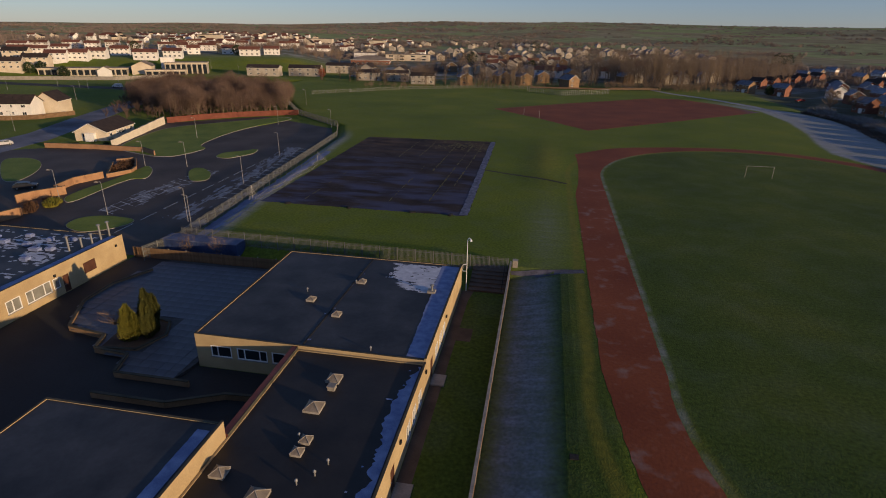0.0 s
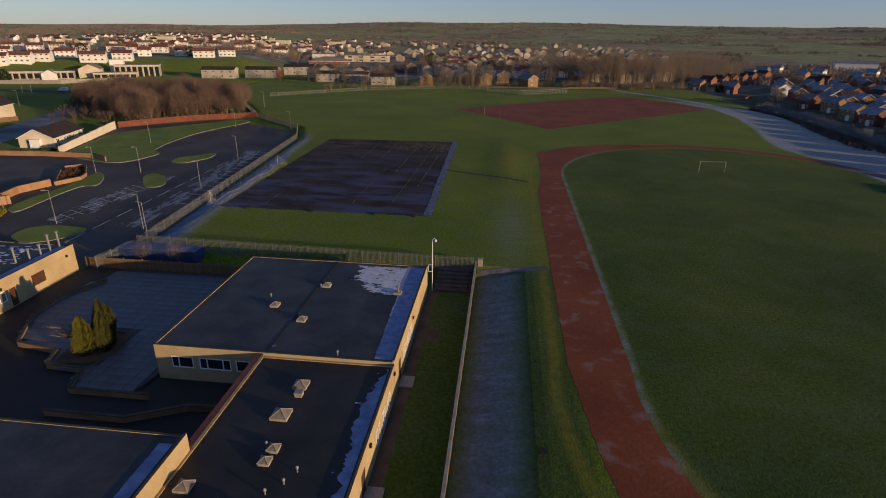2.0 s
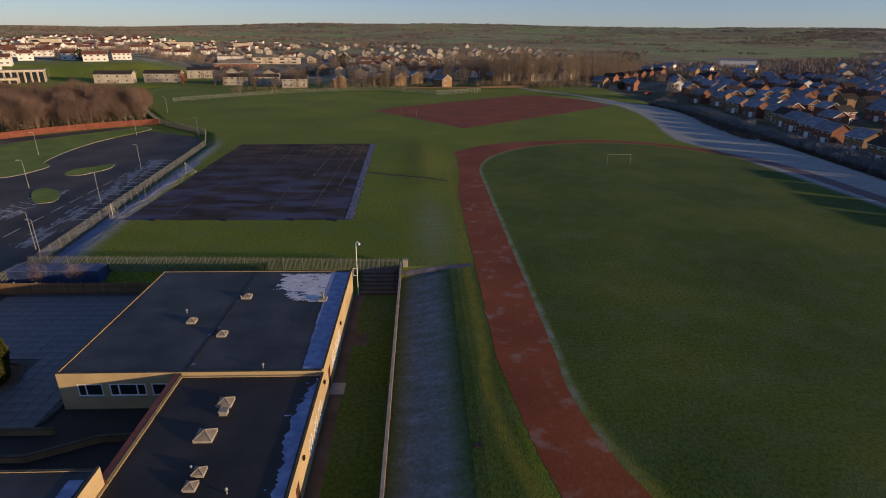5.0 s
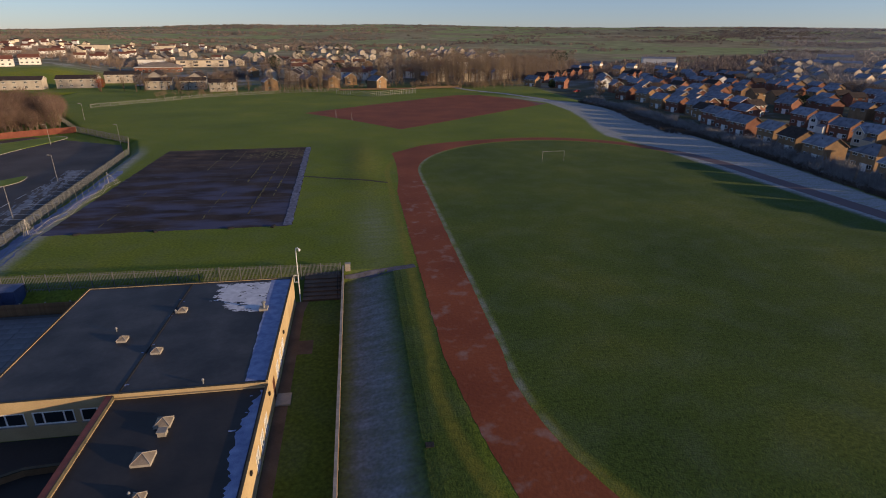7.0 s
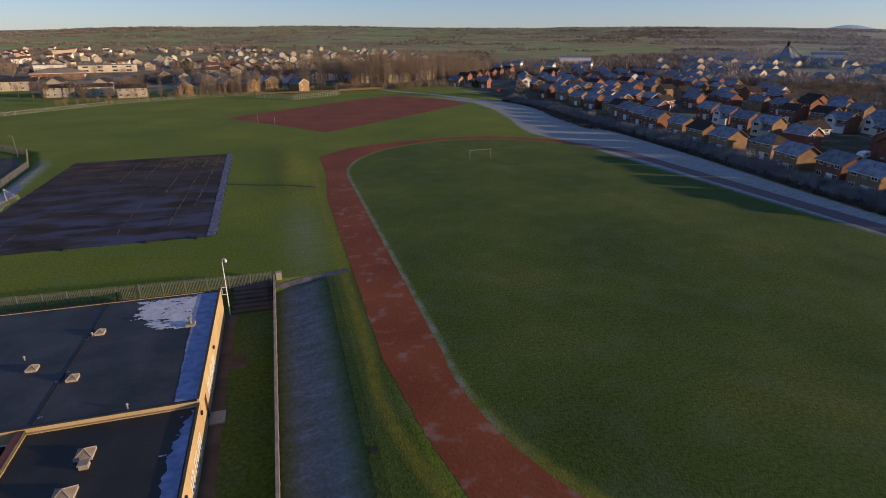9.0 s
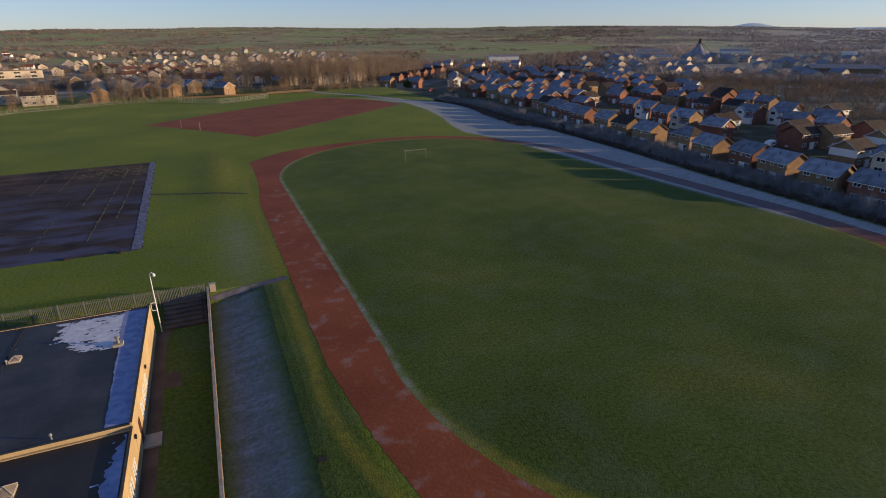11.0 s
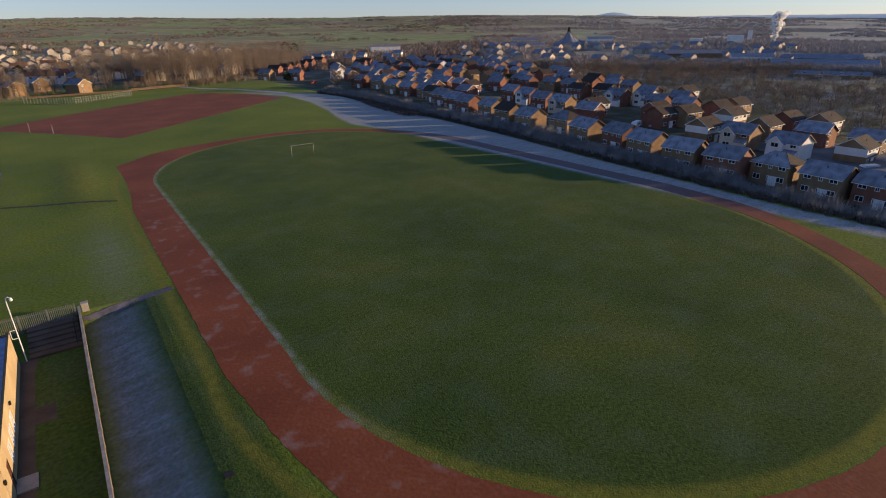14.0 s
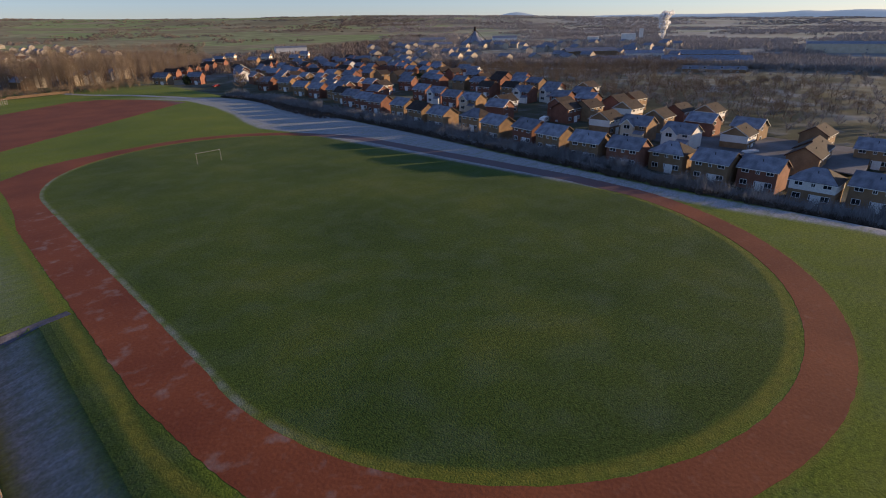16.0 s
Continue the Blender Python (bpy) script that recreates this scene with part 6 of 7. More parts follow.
island("kerbed grass island in the car park", [(-83.9, 128.4), (-84.6, 134.1), (-81.0, 136.5), (-77.7, 141.4), (-75.9, 134.9), (-78.1, 130.0), (-79.8, 127.5)])
island("teardrop grass island in the car park", [(-81.2, 113.4), (-81.7, 116.8), (-79.2, 116.8), (-75.2, 113.3), (-72.6, 108.6), (-72.6, 106.1), (-75.7, 105.3)])
island("grass island by the school entrance", [(-78.8, 74.5), (-79.5, 78.9), (-76.1, 81.0), (-69.2, 80.4), (-68.5, 77.8), (-70.1, 74.5), (-73.5, 72.3)])
island("grass strip along the low brick wall", [(-91.6, 88.0), (-92.6, 94.7), (-92.0, 101.5), (-93.0, 110.0), (-94.1, 116.6), (-89.9, 112.9), (-86.6, 107.1), (-86.2, 104.7), (-89.0, 104.5), (-89.0, 97.6), (-87.3, 85.0)])
island("grass corner by the road", [(-113.6, 95.4), (-133.2, 113.5), (-127.8, 116.2), (-121.8, 113.9), (-116.7, 109.0), (-112.6, 102.7), (-110.3, 96.2)])


def low_wall(label, pts, high, material, cap=COPING, thick=0.3, base=SCHOOL_Z):
    """A low wall along plan points with a coping."""
    o = thing("low_wall", Matrix(), label, "wall", kind="structure")
    for (xa, ya), (xb, yb) in zip(pts, pts[1:]):
        bm = bmesh.new()
        bar(bm, (xa, ya, base - 0.2), (xb, yb, base - 0.2), thick, high + 0.2)
        part("brickwork", bm, material, o)
        bm = bmesh.new()
        bar(bm, (xa, ya, base + high), (xb, yb, base + high), thick + 0.08, 0.07)
        part("coping", bm, cap, o)
    return o


low_wall("low tan brick garden wall by the bungalow", [(-134.2, 128), (-119.3, 129.5), (-104.9, 129.5), (-99.4, 126.3)], 1.3, BRICK_GARDEN_LIT)
low_wall("tan brick planter wall", [(-102.1, 114.6), (-94.8, 104.0), (-92.6, 108.9), (-93.8, 112.0), (-100.1, 120.1), (-103.2, 117.2)], 0.9, BRICK_GARDEN_LIT)
low_wall("tan brick boundary wall", [(-96.3, 91.5), (-97.5, 97.5), (-95.4, 103.6)], 1.5, BRICK_GARDEN_LIT)
low_wall("tan brick boundary wall beside the bushes", [(-97.0, 83.4), (-96.2, 86.6), (-93.2, 91.0)], 1.7, BRICK_GARDEN_LIT)
low_wall("tan brick boundary wall", [(-93.5, 70.5), (-90.7, 74.1), (-89.6, 77.5)], 1.7, BRICK_GARDEN_LIT)
for i, ((xa, ya), (xb, yb)) in enumerate(zip(((-117.5, 133), (-119.4, 139.3), (-121.2, 145.6), (-123, 152), (-124.9, 158.3), (-126.7, 164.6)), ((-119.4, 139.3), (-121.2, 145.6), (-123, 152), (-124.9, 158.3), (-126.7, 164.6), (-128.5, 171)))):
    low_wall("stepped cream rendered garden wall", [(xa, ya), (xb, yb)], 1.9 + 0.12 * i, mat("cream_wall_render", (0.62, 0.55, 0.42), (0.7, 0.63, 0.5), 0.4), CONCRETE)
low_wall("long red-stained timber fence before the copse", [(-129, 173), (-122, 183), (-113, 192), (-103, 199), (-94, 204)], 1.9, mat("red_stained_timber", (0.135, 0.042, 0.028), (0.185, 0.062, 0.040), 0.8), mat("red_stained_timber", (0, 0, 0), (0, 0, 0)), 0.12)


def clump(label, spots, material, r, h, seed, n=90, category="shrub"):
    """Low shrubs of many small sprays."""
    rnd = random.Random(seed)
    for x, y in spots:
        bm = bmesh.new()
        z = float(ground_z(x, y))
        for j in range(n):
            a, q = rnd.uniform(0, math.tau), rnd.random() ** 0.5
            foot = Vector((math.cos(a) * r * q * 0.7, math.sin(a) * r * q * 0.7, 0.0))
            tip = Vector((math.cos(a) * r * q, math.sin(a) * r * q, h * (1.1 - 0.6 * q) * rnd.uniform(0.6, 1.1)))
            blade(bm, foot, tip, 0.10, rnd)
        solo("shrub", bm, material, label, category, "garden shrubs", m=Matrix.Translation((x, y, z)))


clump("brown winter shrub in the brick planter", inside([(-101.5, 114.6), (-95.2, 105.4), (-93.6, 109), (-94.8, 111.6), (-100.1, 118.8), (-102.2, 116.8)], 16, 5, 1.2), SOIL, 1.3, 1.2, 3)
clump("yellow-green garden bush by the wall", [(-89.6, 83.5), (-90.4, 85.2)], CONIFER, 1.6, 1.7, 4, 200)
clump("brown bush by the wall", [(-92.6, 86.4), (-93.4, 83), (-91.5, 81), (-90.5, 79.5)], SOIL, 1.5, 1.2, 5, 120)
clump("small shrub by the garden wall", [(-122, 136), (-124, 141), (-126, 136), (-130, 134)], EVERGREEN, 1.0, 1.0, 6, 90)

# bay markings, each a painted line
line = finish(boxes((-2.3, 2.3, -0.06, 0.06, 0, 0.012)), "line", PAINT_WHITE)
bays = thing("bay_markings", pose(0, 0, CP), "worn white parking bay lines on tarmac", "markings", kind="structure")
for i in range(13):
    p = part("line", line, None, bays)
    p.matrix_basis = pose(-77.4 + i * 0.02, 83.0 + i * 2.55, 0.003, 0, 0, -24)
for i in range(16):
    p = part("line", line, None, bays)
    p.matrix_basis = pose(-61.4 - i * 0.262, 96.0 + i * 3.2, 0.003, 0, 0, -6)
for i in range(9):
    p = part("line", line, None, bays)
    p.matrix_basis = pose(-68.2 - i * 0.2, 76 + i * 6.5, 0.003, 0, 0, 92)
FROSTY = mat("thin_frost_on_tarmac", (0.13, 0.135, 0.15), (0.27, 0.28, 0.31), 0.8, fine=3)


def frosty_strip(label, xa, ya, xb, yb, wide, seed, full=0.5, cell=0.3):
    """Thin frost left on tarmac in streaks along a line: a fine uneven skin kept by a streaky noise."""
    d = Vector((xb - xa, yb - ya, 0))
    run, d = d.length, d.normalized()
    s = d.cross(Vector((0, 0, 1)))
    us, ws = np.arange(0, run, cell * 1.6), np.arange(-wide, wide, cell * 0.7)
    bm, made = bmesh.new(), {}

    def vert(i, j):
        if (i, j) not in made:
            u, w = us[i], ws[j]
            k = cell * 0.5 * noise.noise(Vector((u * 3, w * 3, seed)))
            made[i, j] = bm.verts.new(Vector((xa, ya, CP + 0.008)) + d * (u + k) + s * (w + k))
        return made[i, j]

    for i in range(len(us) - 1):
        for j in range(len(ws) - 1):
            v = Vector((us[i] * 0.22, ws[j] * 1.1, seed * 2.3))
            n = 0.5 + 0.5 * noise.noise(v) + 0.35 * noise.noise(v * 2.7) + 0.2 * noise.noise(v * 6.1)
            if n < full * (1 - (ws[j] / wide) ** 2):
                bm.faces.new((vert(i, j), vert(i + 1, j), vert(i + 1, j + 1), vert(i, j + 1)))
    for f in bm.faces:
        if f.normal.z < 0:
            f.normal_flip()
    solo("frost_patches", bm, FROSTY, label, "frost", kind="stuff")


frosty_strip("thin broken frost on the bays beside the fence", -62.6, 82, -69.0, 146, 3.2, 1, 0.62)
frosty_strip("thin broken frost at the foot of the fence", -57.4, 78, -60.8, 118, 1.6, 4, 0.5)
frosty_strip("thin broken frost on the middle bays", -77.6, 83, -77.0, 116, 4.0, 2, 0.5)

LAMP = None
for x, y, turn in ((-75.9, 81.5, 200), (-59.8, 81.3, 170), (-56.6, 77.6, 170), (-63.2, 106.3, 170), (-68.3, 134.2, 170), (-71.2, 179.3, 170), (-84, 117.2, 200), (-93.9, 115.3, 200), (-103, 150.6, 200), (-91.4, 180.9, 190), (-99.7, 224.3, 190), (-90.9, 86.9, 200), (-163.4, 146.6, 200), (-200, 250, 160), (-240, 258, 160), (-290, 258, 160), (-340, 256, 160), (-260, 265, 160), (-235, 258, 160), (-223, 266, 160), (-227, 284, 160), (-204, 216, 200), (-264, 239, 160), (-202, 351, 170), (-188, 343, 170), (-235, 372, 170)):
    if LAMP is None:
        LAMP = street_lamp("street_lamp", x, y, SCHOOL_Z, 6.0, 0.5, turn, "grey steel street lamp with pale head", "street lamps")
    else:
        copy_thing(LAMP, pose(x, y, float(ground_z(x, y)), 0, 0, turn))


# ---- courtyard ----
YARD = SCHOOL_Z
sheet("yard_tarmac", [(-58.2, 10), (-21.5, 10), (-21.5, 41.9), (-32.4, 41.9), (-32.4, 66.0), (-58.2, 66.0)], YARD + 0.02, TARMAC, "dark tarmac school yard in shade")


def terrace():
    """The raised paved terrace with its low brick walls."""
    o = thing("terrace", Matrix(), "raised terrace of dark square paving slabs", "terrace", kind="structure")
    edge = [(-50.4, 45.4), (-45.2, 44.6), (-44.2, 42.2), (-40.4, 41.6), (-39.3, 38.8), (-33.2, 38.9), (-32.6, 41.8), (-32.6, 65.0), (-51.6, 65.0), (-53.8, 58), (-53.6, 51)]
    bm = bmesh.new()
    prism(bm, edge, YARD - 0.1, YARD + 0.30)
    part("bed", bm, mat("sand_joint", (0.05, 0.05, 0.05), (0.07, 0.07, 0.07), 2), o)
    slab = finish(boxes((-0.585, 0.585, -0.585, 0.585, 0, 0.05)), "slab", PAVING)
    for x, y in [(x, y) for x in np.arange(-53, -32.6, 1.2) for y in np.arange(39.6, 64.8, 1.2)]:
        ok = False
        for (xa, ya), (xb, yb) in zip(edge, edge[1:] + edge[:1]):
            if (ya > y) != (yb > y) and x < (xb - xa) * (y - ya) / (yb - ya) + xa:
                ok = not ok
        if ok and not (-43.6 < x < -38.6 and 42.4 < y < 49.4):
            p = part("slab", slab, None, o)
            p.matrix_basis = pose(x, y, YARD + 0.302 + 0.006 * math.sin(x * 7 + y * 5))
    return o


terrace()
low_wall("low brick terrace wall with stone coping", [(-51.6, 61), (-53.8, 56), (-53.6, 51), (-50.4, 45.3), (-45.2, 44.5), (-44.3, 42.0), (-40.2, 41.7), (-39.2, 38.6), (-31.2, 38.6)], 0.62, BRICK_TAN, thick=0.22, base=YARD)
low_wall("brick planter wall round the conifers", [(-44.2, 42.2), (-40.0, 42.7), (-38.8, 46.0), (-40.2, 48.6), (-43.2, 49.2)], 0.55, BRICK_TAN, thick=0.22, base=YARD)
low_wall("low brick wall beside the ramp", [(-39.0, 35.4), (-31.4, 35.4), (-26.8, 37.6), (-22.0, 37.9)], 0.62, BRICK_TAN, thick=0.22, base=YARD)
sheet("planter_soil", [(-44.0, 42.4), (-40.1, 42.9), (-39.0, 46.0), (-40.3, 48.4), (-43.0, 49.0), (-44.6, 46)], YARD + 0.4, SOIL, "dark soil bed under the conifers", "soil", 0.4)
scatter([tree_meshes(61, 3.2, 2.6, 0.5, 20, 260, 0.02, 0.9, TWIG_TAN, TWIG_TAN)], [(-44.0, 45.6)], "small leafless shrub with pale branches", "yard shrubs", 21, 1, 1.05, "bush")

# timber fence and a blue shed behind the yard
yard_fence = thing("timber_fence", Matrix(), "close-boarded timber fence behind the yard", "fence", kind="structure")
plank = finish(boxes((-0.115, 0.115, -0.012, 0.012, 0, 1.6)), "plank", WOOD)
fpost = finish(boxes((-0.06, 0.06, -0.06, 0.06, 0, 1.7)), "post", CONCRETE)
for i in range(102):
    p = part("plank", plank, None, yard_fence)
    p.matrix_basis = pose(-58.0 + i * 0.25, 65.6, YARD)
for i in range(10):
    p = part("post", fpost, None, yard_fence)
    p.matrix_basis = pose(-57.9 + i * 2.8, 65.72, YARD)
shed = thing("container_shed", pose(-49.0, 69.4, YARD), "long low dark blue storage container", "container")
BLUE_STEEL = mat("blue_painted_steel", (0.03, 0.05, 0.13), (0.045, 0.07, 0.17), 0.8, rough=0.5)
part("body", boxes((-6.0, 6.0, -1.2, 1.2, 0.08, 2.1)), BLUE_STEEL, shed)
part("roof", boxes((-6.1, 6.1, -1.3, 1.3, 2.101, 2.18)), mat("frosted_blue_steel", (0.07, 0.09, 0.16), (0.13, 0.155, 0.24), 0.8), shed, "frosted blue roof")
for k in range(20):
    part("rib", boxes((-5.8 + k * 0.61, -5.7 + k * 0.61, -1.24, -1.2, 0.1, 2.08)), BLUE_STEEL, shed)

# ---- path and steps east of the school ----
sheet("wall_path", [(-8.75, 4), (-7.6, 4), (-7.6, 62), (-7.2, 64.8), (-8.75, 64.8)], SCHOOL_Z + 0.02, mat("dark_earth_path", (0.075, 0.05, 0.036), (0.12, 0.085, 0.062), 0.5), "dark earth path along the brick wall", "path")
sheet("door_path", [(-7.6, 52.2), (-6.0, 52.2), (-6.0, 55.0), (-7.6, 55.0)], SCHOOL_Z + 0.024, mat("dark_earth_path", (0, 0, 0), (0, 0, 0)), "dark paved landing by the path", "path")
for y in (44.4, 30.0):
    solo("door_step", boxes((-8.75, -7.4, y - 0.9, y + 0.9, SCHOOL_Z, SCHOOL_Z + 0.15)), CONCRETE, "worn concrete doorstep slab", "step", "doorsteps")
steps = thing("steps", Matrix(), "dark concrete steps up to the field gate", "steps", kind="structure")
for i in range(6):
    part("step", boxes((-8.0, -3.2, 64.8 + i * 0.9, 71.3, SCHOOL_Z - 0.1, SCHOOL_Z + 0.04 + 0.19 * (i + 1))), mat("dark_earth_path", (0, 0, 0), (0, 0, 0)), steps)
bm = bmesh.new()
for y in np.arange(65.0, 70.5, 0.9):
    tube(bm, [(-3.6, y, SCHOOL_Z + (y - 64.8) * 0.2), (-3.6, y, SCHOOL_Z + 1.0 + (y - 64.8) * 0.2)], [0.025, 0.025], 6)
tube(bm, [(-3.6, 65, SCHOOL_Z + 1.0), (-3.6, 70.4, SCHOOL_Z + 2.1)], [0.025, 0.025], 6)
part("handrail", bm, BLACK_RUBBER, steps)

# ---- field things ----
def goal(xa, ya, xb, yb, high):
    o = thing("goal", Matrix(), "white steel football goal frame on the grass", "goal", "goals")
    for x, y in ((xa, ya), (xb, yb)):
        bm = bmesh.new()
        tube(bm, [(x, y, -0.2), (x, y, high)], [0.045, 0.045], 8)
        part("goalpost", bm, STEEL, o)
    bm = bmesh.new()
    tube(bm, [(xa, ya, high), (xb, yb, high)], [0.045, 0.045], 8)
    part("crossbar", bm, STEEL, o)
    dx, dy = (yb - ya), -(xb - xa)
    n = math.hypot(dx, dy)
    for x, y in ((xa, ya), (xb, yb)):
        bm = bmesh.new()
        tube(bm, [(x, y, high), (x - dx / n * 0.9, y - dy / n * 0.9, high - 0.1)], [0.035, 0.03], 6)
        part("net_arm", bm, FENCE_STEEL, o)


goal(47.3, 135.6, 53.3, 135.9, 2.6)
for x, y in ((-7.8, 221), (-1.7, 213)):
    bm = bmesh.new()
    tube(bm, [(0, 0, -0.2), (0, 0, 3.0)], [0.055, 0.05], 8)
    solo("goalpost", bm, STEEL, "bare white post at the edge of the red pitch", "post", "pitch posts", m=pose(x, y, 0))
solo("drain_cover", boxes((4.2, 4.9, 34.8, 35.4, -0.2, 0.03)), BLACK_RUBBER, "square black drain cover in the grass", "cover")


def cage():
    """A small fenced enclosure by the far hedge."""
    o = thing("timber_enclosure", Matrix(), "pale timber posts and rails round a small enclosure", "fence", kind="structure")
    post = finish(boxes((-0.09, 0.09, -0.09, 0.09, -0.3, 2.6)), "post", STEEL)
    pts = [(-10, 312), (0, 302), (8, 296), (16, 300), (26, 307), (33, 313)]
    for (xa, ya), (xb, yb) in zip(pts, pts[1:]):
        for k in np.linspace(0, 1, 9):
            p = part("post", post, None, o)
            x, y = xa + (xb - xa) * k, ya + (yb - ya) * k
            p.matrix_basis = pose(x, y, float(ground_z(x, y)))
        for z in (0.7, 1.6, 2.4):
            bm = bmesh.new()
            bar(bm, (xa, ya, z), (xb, yb, z), 0.04, 0.05)
            part("rail", bm, STEEL, o)
    bm = bmesh.new()
    bar(bm, (35, 330, 0.6), (62, 338, 0.6), 0.1, 1.2)
    bar(bm, (-9, 326, 0.5), (35, 330, 0.5), 0.1, 0.9)
    part("board_fence", bm, BARK, o)


cage()


NET_CORD = mat("pale_net_cord", (0.42, 0.40, 0.34), (0.55, 0.52, 0.45), 2, bump=0.0)


def ball_net():
    """Low ball-stop netting along the court's west edge."""
    o = thing("ball_stop_net", Matrix(), "sagging pale ball-stop net on posts beside the court", "net", kind="structure")
    ys = np.linspace(93, 126, 13)
    for y in ys:
        bm = bmesh.new()
        x = -53.0 - 0.02 * (y - 93)
        tube(bm, [(x - 1.2, y, -0.3), (x - 1.2, y, 2.4)], [0.035, 0.03], 6)
        part("post", bm, FENCE_STEEL, o)
    bm = bmesh.new()
    for z in (0.06, 0.7):
        pts = [(-52.3 + 0.35 * math.sin(y * 0.5) - z * 0.6, y, z + 0.08 * math.sin(y * 0.9)) for y in np.linspace(93, 127, 60)]
        tube(bm, pts, [0.02] * len(pts), 4)
    for y in np.linspace(93, 127, 40):
        x = -52.3 + 0.35 * math.sin(y * 0.5)
        tube(bm, [(x, y, 0.06), (x - 0.45, y, 0.74 + 0.08 * math.sin(y * 0.9))], [0.016, 0.016], 3)
    part("netting", bm, NET_CORD, o)
    for y, s in ((93, 1), (127, -1)):
        bm = bmesh.new()
        for k in range(7):
            tube(bm, [(-52.3 - k * 0.3, y - s * 0.12 * k, 0.05), (-54.2, y + s * 0.8, 2.4)], [0.014, 0.014], 3)
        tube(bm, [(-54.2, y + s * 0.8, -0.2), (-54.2, y + s * 0.8, 2.5)], [0.05, 0.04], 6)
        part("end_net", bm, NET_CORD, o)


ball_net()


def court_moss():
    """Moss grown along old court lines and cracks, in narrow broken tufts."""
    rnd = random.Random(12)
    bm = bmesh.new()
    for x, y0, y1, n in ((-17.5, 112, 160, 70), (-20.5, 100, 158, 90), (-24.5, 122, 158, 60), (-31, 138, 160, 26), (-36, 134, 158, 26), (-28, 95, 128, 14), (-44, 95, 118, 10)):
        for i in range(n):
            y = rnd.uniform(y0, y1)
            c = Vector((x + 0.02 * (y - y0) + rnd.gauss(0, 0.08), y, 0.036 + rnd.random() * 0.02))
            a, b = rnd.uniform(0.05, 0.17), rnd.uniform(0.4, 1.5)
            bm.faces.new([bm.verts.new(c + Vector((math.cos(q) * a * rnd.uniform(0.6, 1.2), math.sin(q) * b * rnd.uniform(0.6, 1.2), 0))) for q in np.linspace(0, math.tau, 6, endpoint=False)])
    for i in range(150):
        c = Vector((rnd.gauss(-22, 4), rnd.gauss(154, 3.2), 0.036 + rnd.random() * 0.02))
        if not (-50 < c.x < -15 and c.y < 161):
            continue
        r = rnd.uniform(0.15, 0.6)
        bm.faces.new([bm.verts.new(c + Vector((math.cos(q) * r * rnd.uniform(0.6, 1.2), math.sin(q) * r * rnd.uniform(0.6, 1.2), 0))) for q in np.linspace(0, math.tau, 6, endpoint=False)])
    solo("court_moss", bm, mat("yellow_green_moss", (0.085, 0.07, 0.028), (0.15, 0.125, 0.045), 0.6), "yellow-brown moss along cracks of the court", "moss", kind="stuff")


court_moss()
cone = None
for i in range(15):
    y = 92.8 + i * 4.9
    o = thing("peg", pose(-11.9 - 0.022 * (y - 92), y, 0.0), "small dark peg beside the court gutter", "peg", "court pegs")
    bm = bmesh.new()
    tube(bm, [(0, 0, -0.1), (0, 0, 0.35), (0.05, 0, 0.45)], [0.07, 0.06, 0.03], 6)
    part("stake", bm, BLACK_RUBBER, o)
for x in (-22, -34, -46, -15):
    bm = bmesh.new()
    box(bm, -0.6, 0.6, -0.35, 0.35, 0, 0.25)
    bmesh.ops.bevel(bm, geom=bm.edges[:], offset=0.1, segments=2, affect="EDGES")
    solo("kerb_stone", bm, BLACK_RUBBER, "dark stone at the court edge", "stone", "court edge stones", m=pose(x, 91.8, 0, 0, 0, x * 7))


# ---- bungalow, neighbours and public buildings ----
def hip_house(name, label, lx, ly, eaves, ridge, wall, roof_mat, category="building", group=""):
    """A hipped low building with white eaves."""
    o = thing(name, Matrix(), label, category, group)
    part("wall", boxes((-lx / 2, lx / 2, -ly / 2, ly / 2, -1, eaves)), wall, o)
    bm = bmesh.new()
    e = [bm.verts.new((a * (lx / 2 + 0.6), b * (ly / 2 + 0.6), eaves)) for a, b in ((-1, -1), (1, -1), (1, 1), (-1, 1))]
    r = [bm.verts.new((a * max(lx / 2 - ly / 2, 0.3), 0, ridge)) for a in (-1, 1)]
    for f in ((e[0], e[1], r[1], r[0]), (e[2], e[3], r[0], r[1]), (e[1], e[2], r[1]), (e[3], e[0], r[0]), (e[3], e[2], e[1], e[0])):
        bm.faces.new(f)
    part("roof", bm, roof_mat, o)
    for s in (-1, 1):
        part("eaves_board", boxes((-lx / 2 - 0.62, lx / 2 + 0.62, s * (ly / 2 + 0.6) - 0.05, s * (ly / 2 + 0.6) + 0.05, eaves - 0.25, eaves - 0.004)), UPVC, o)
    n = max(2, int(lx / 4))
    for i in range(n):
        house_window(o, -lx / 2 + (i + 0.5) * lx / n, -ly / 2 - 0.001, 0.9, 2.0, 1.3, 0)
    for i in range(max(1, int(ly / 4))):
        house_window(o, lx / 2 + 0.001, -ly / 2 + (i + 0.5) * ly / max(1, int(ly / 4)), 0.9, 2.0, 1.3, math.pi / 2)
    return o


def flat_block(label, lx, ly, high, wall, roof_mat, m, rows=1, category="building", group=""):
    """A flat-roofed building with bands of windows."""
    o = thing("building", m, label, category, group)
    part("wall", boxes((-lx / 2, lx / 2, -ly / 2, ly / 2, -1.5, high)), wall, o)
    part("roof", boxes((-lx / 2 - 0.4, lx / 2 + 0.4, -ly / 2 - 0.4, ly / 2 + 0.4, high + 0.001, high + 0.35)), roof_mat, o)
    n = max(2, int(lx / 9))
    for k in range(rows):
        for i in range(n):
            house_window(o, -lx / 2 + (i + 0.5) * lx / n, -ly / 2 - 0.001, 0.9 + 3 * k, 4.2, 1.5, 0)
    return o


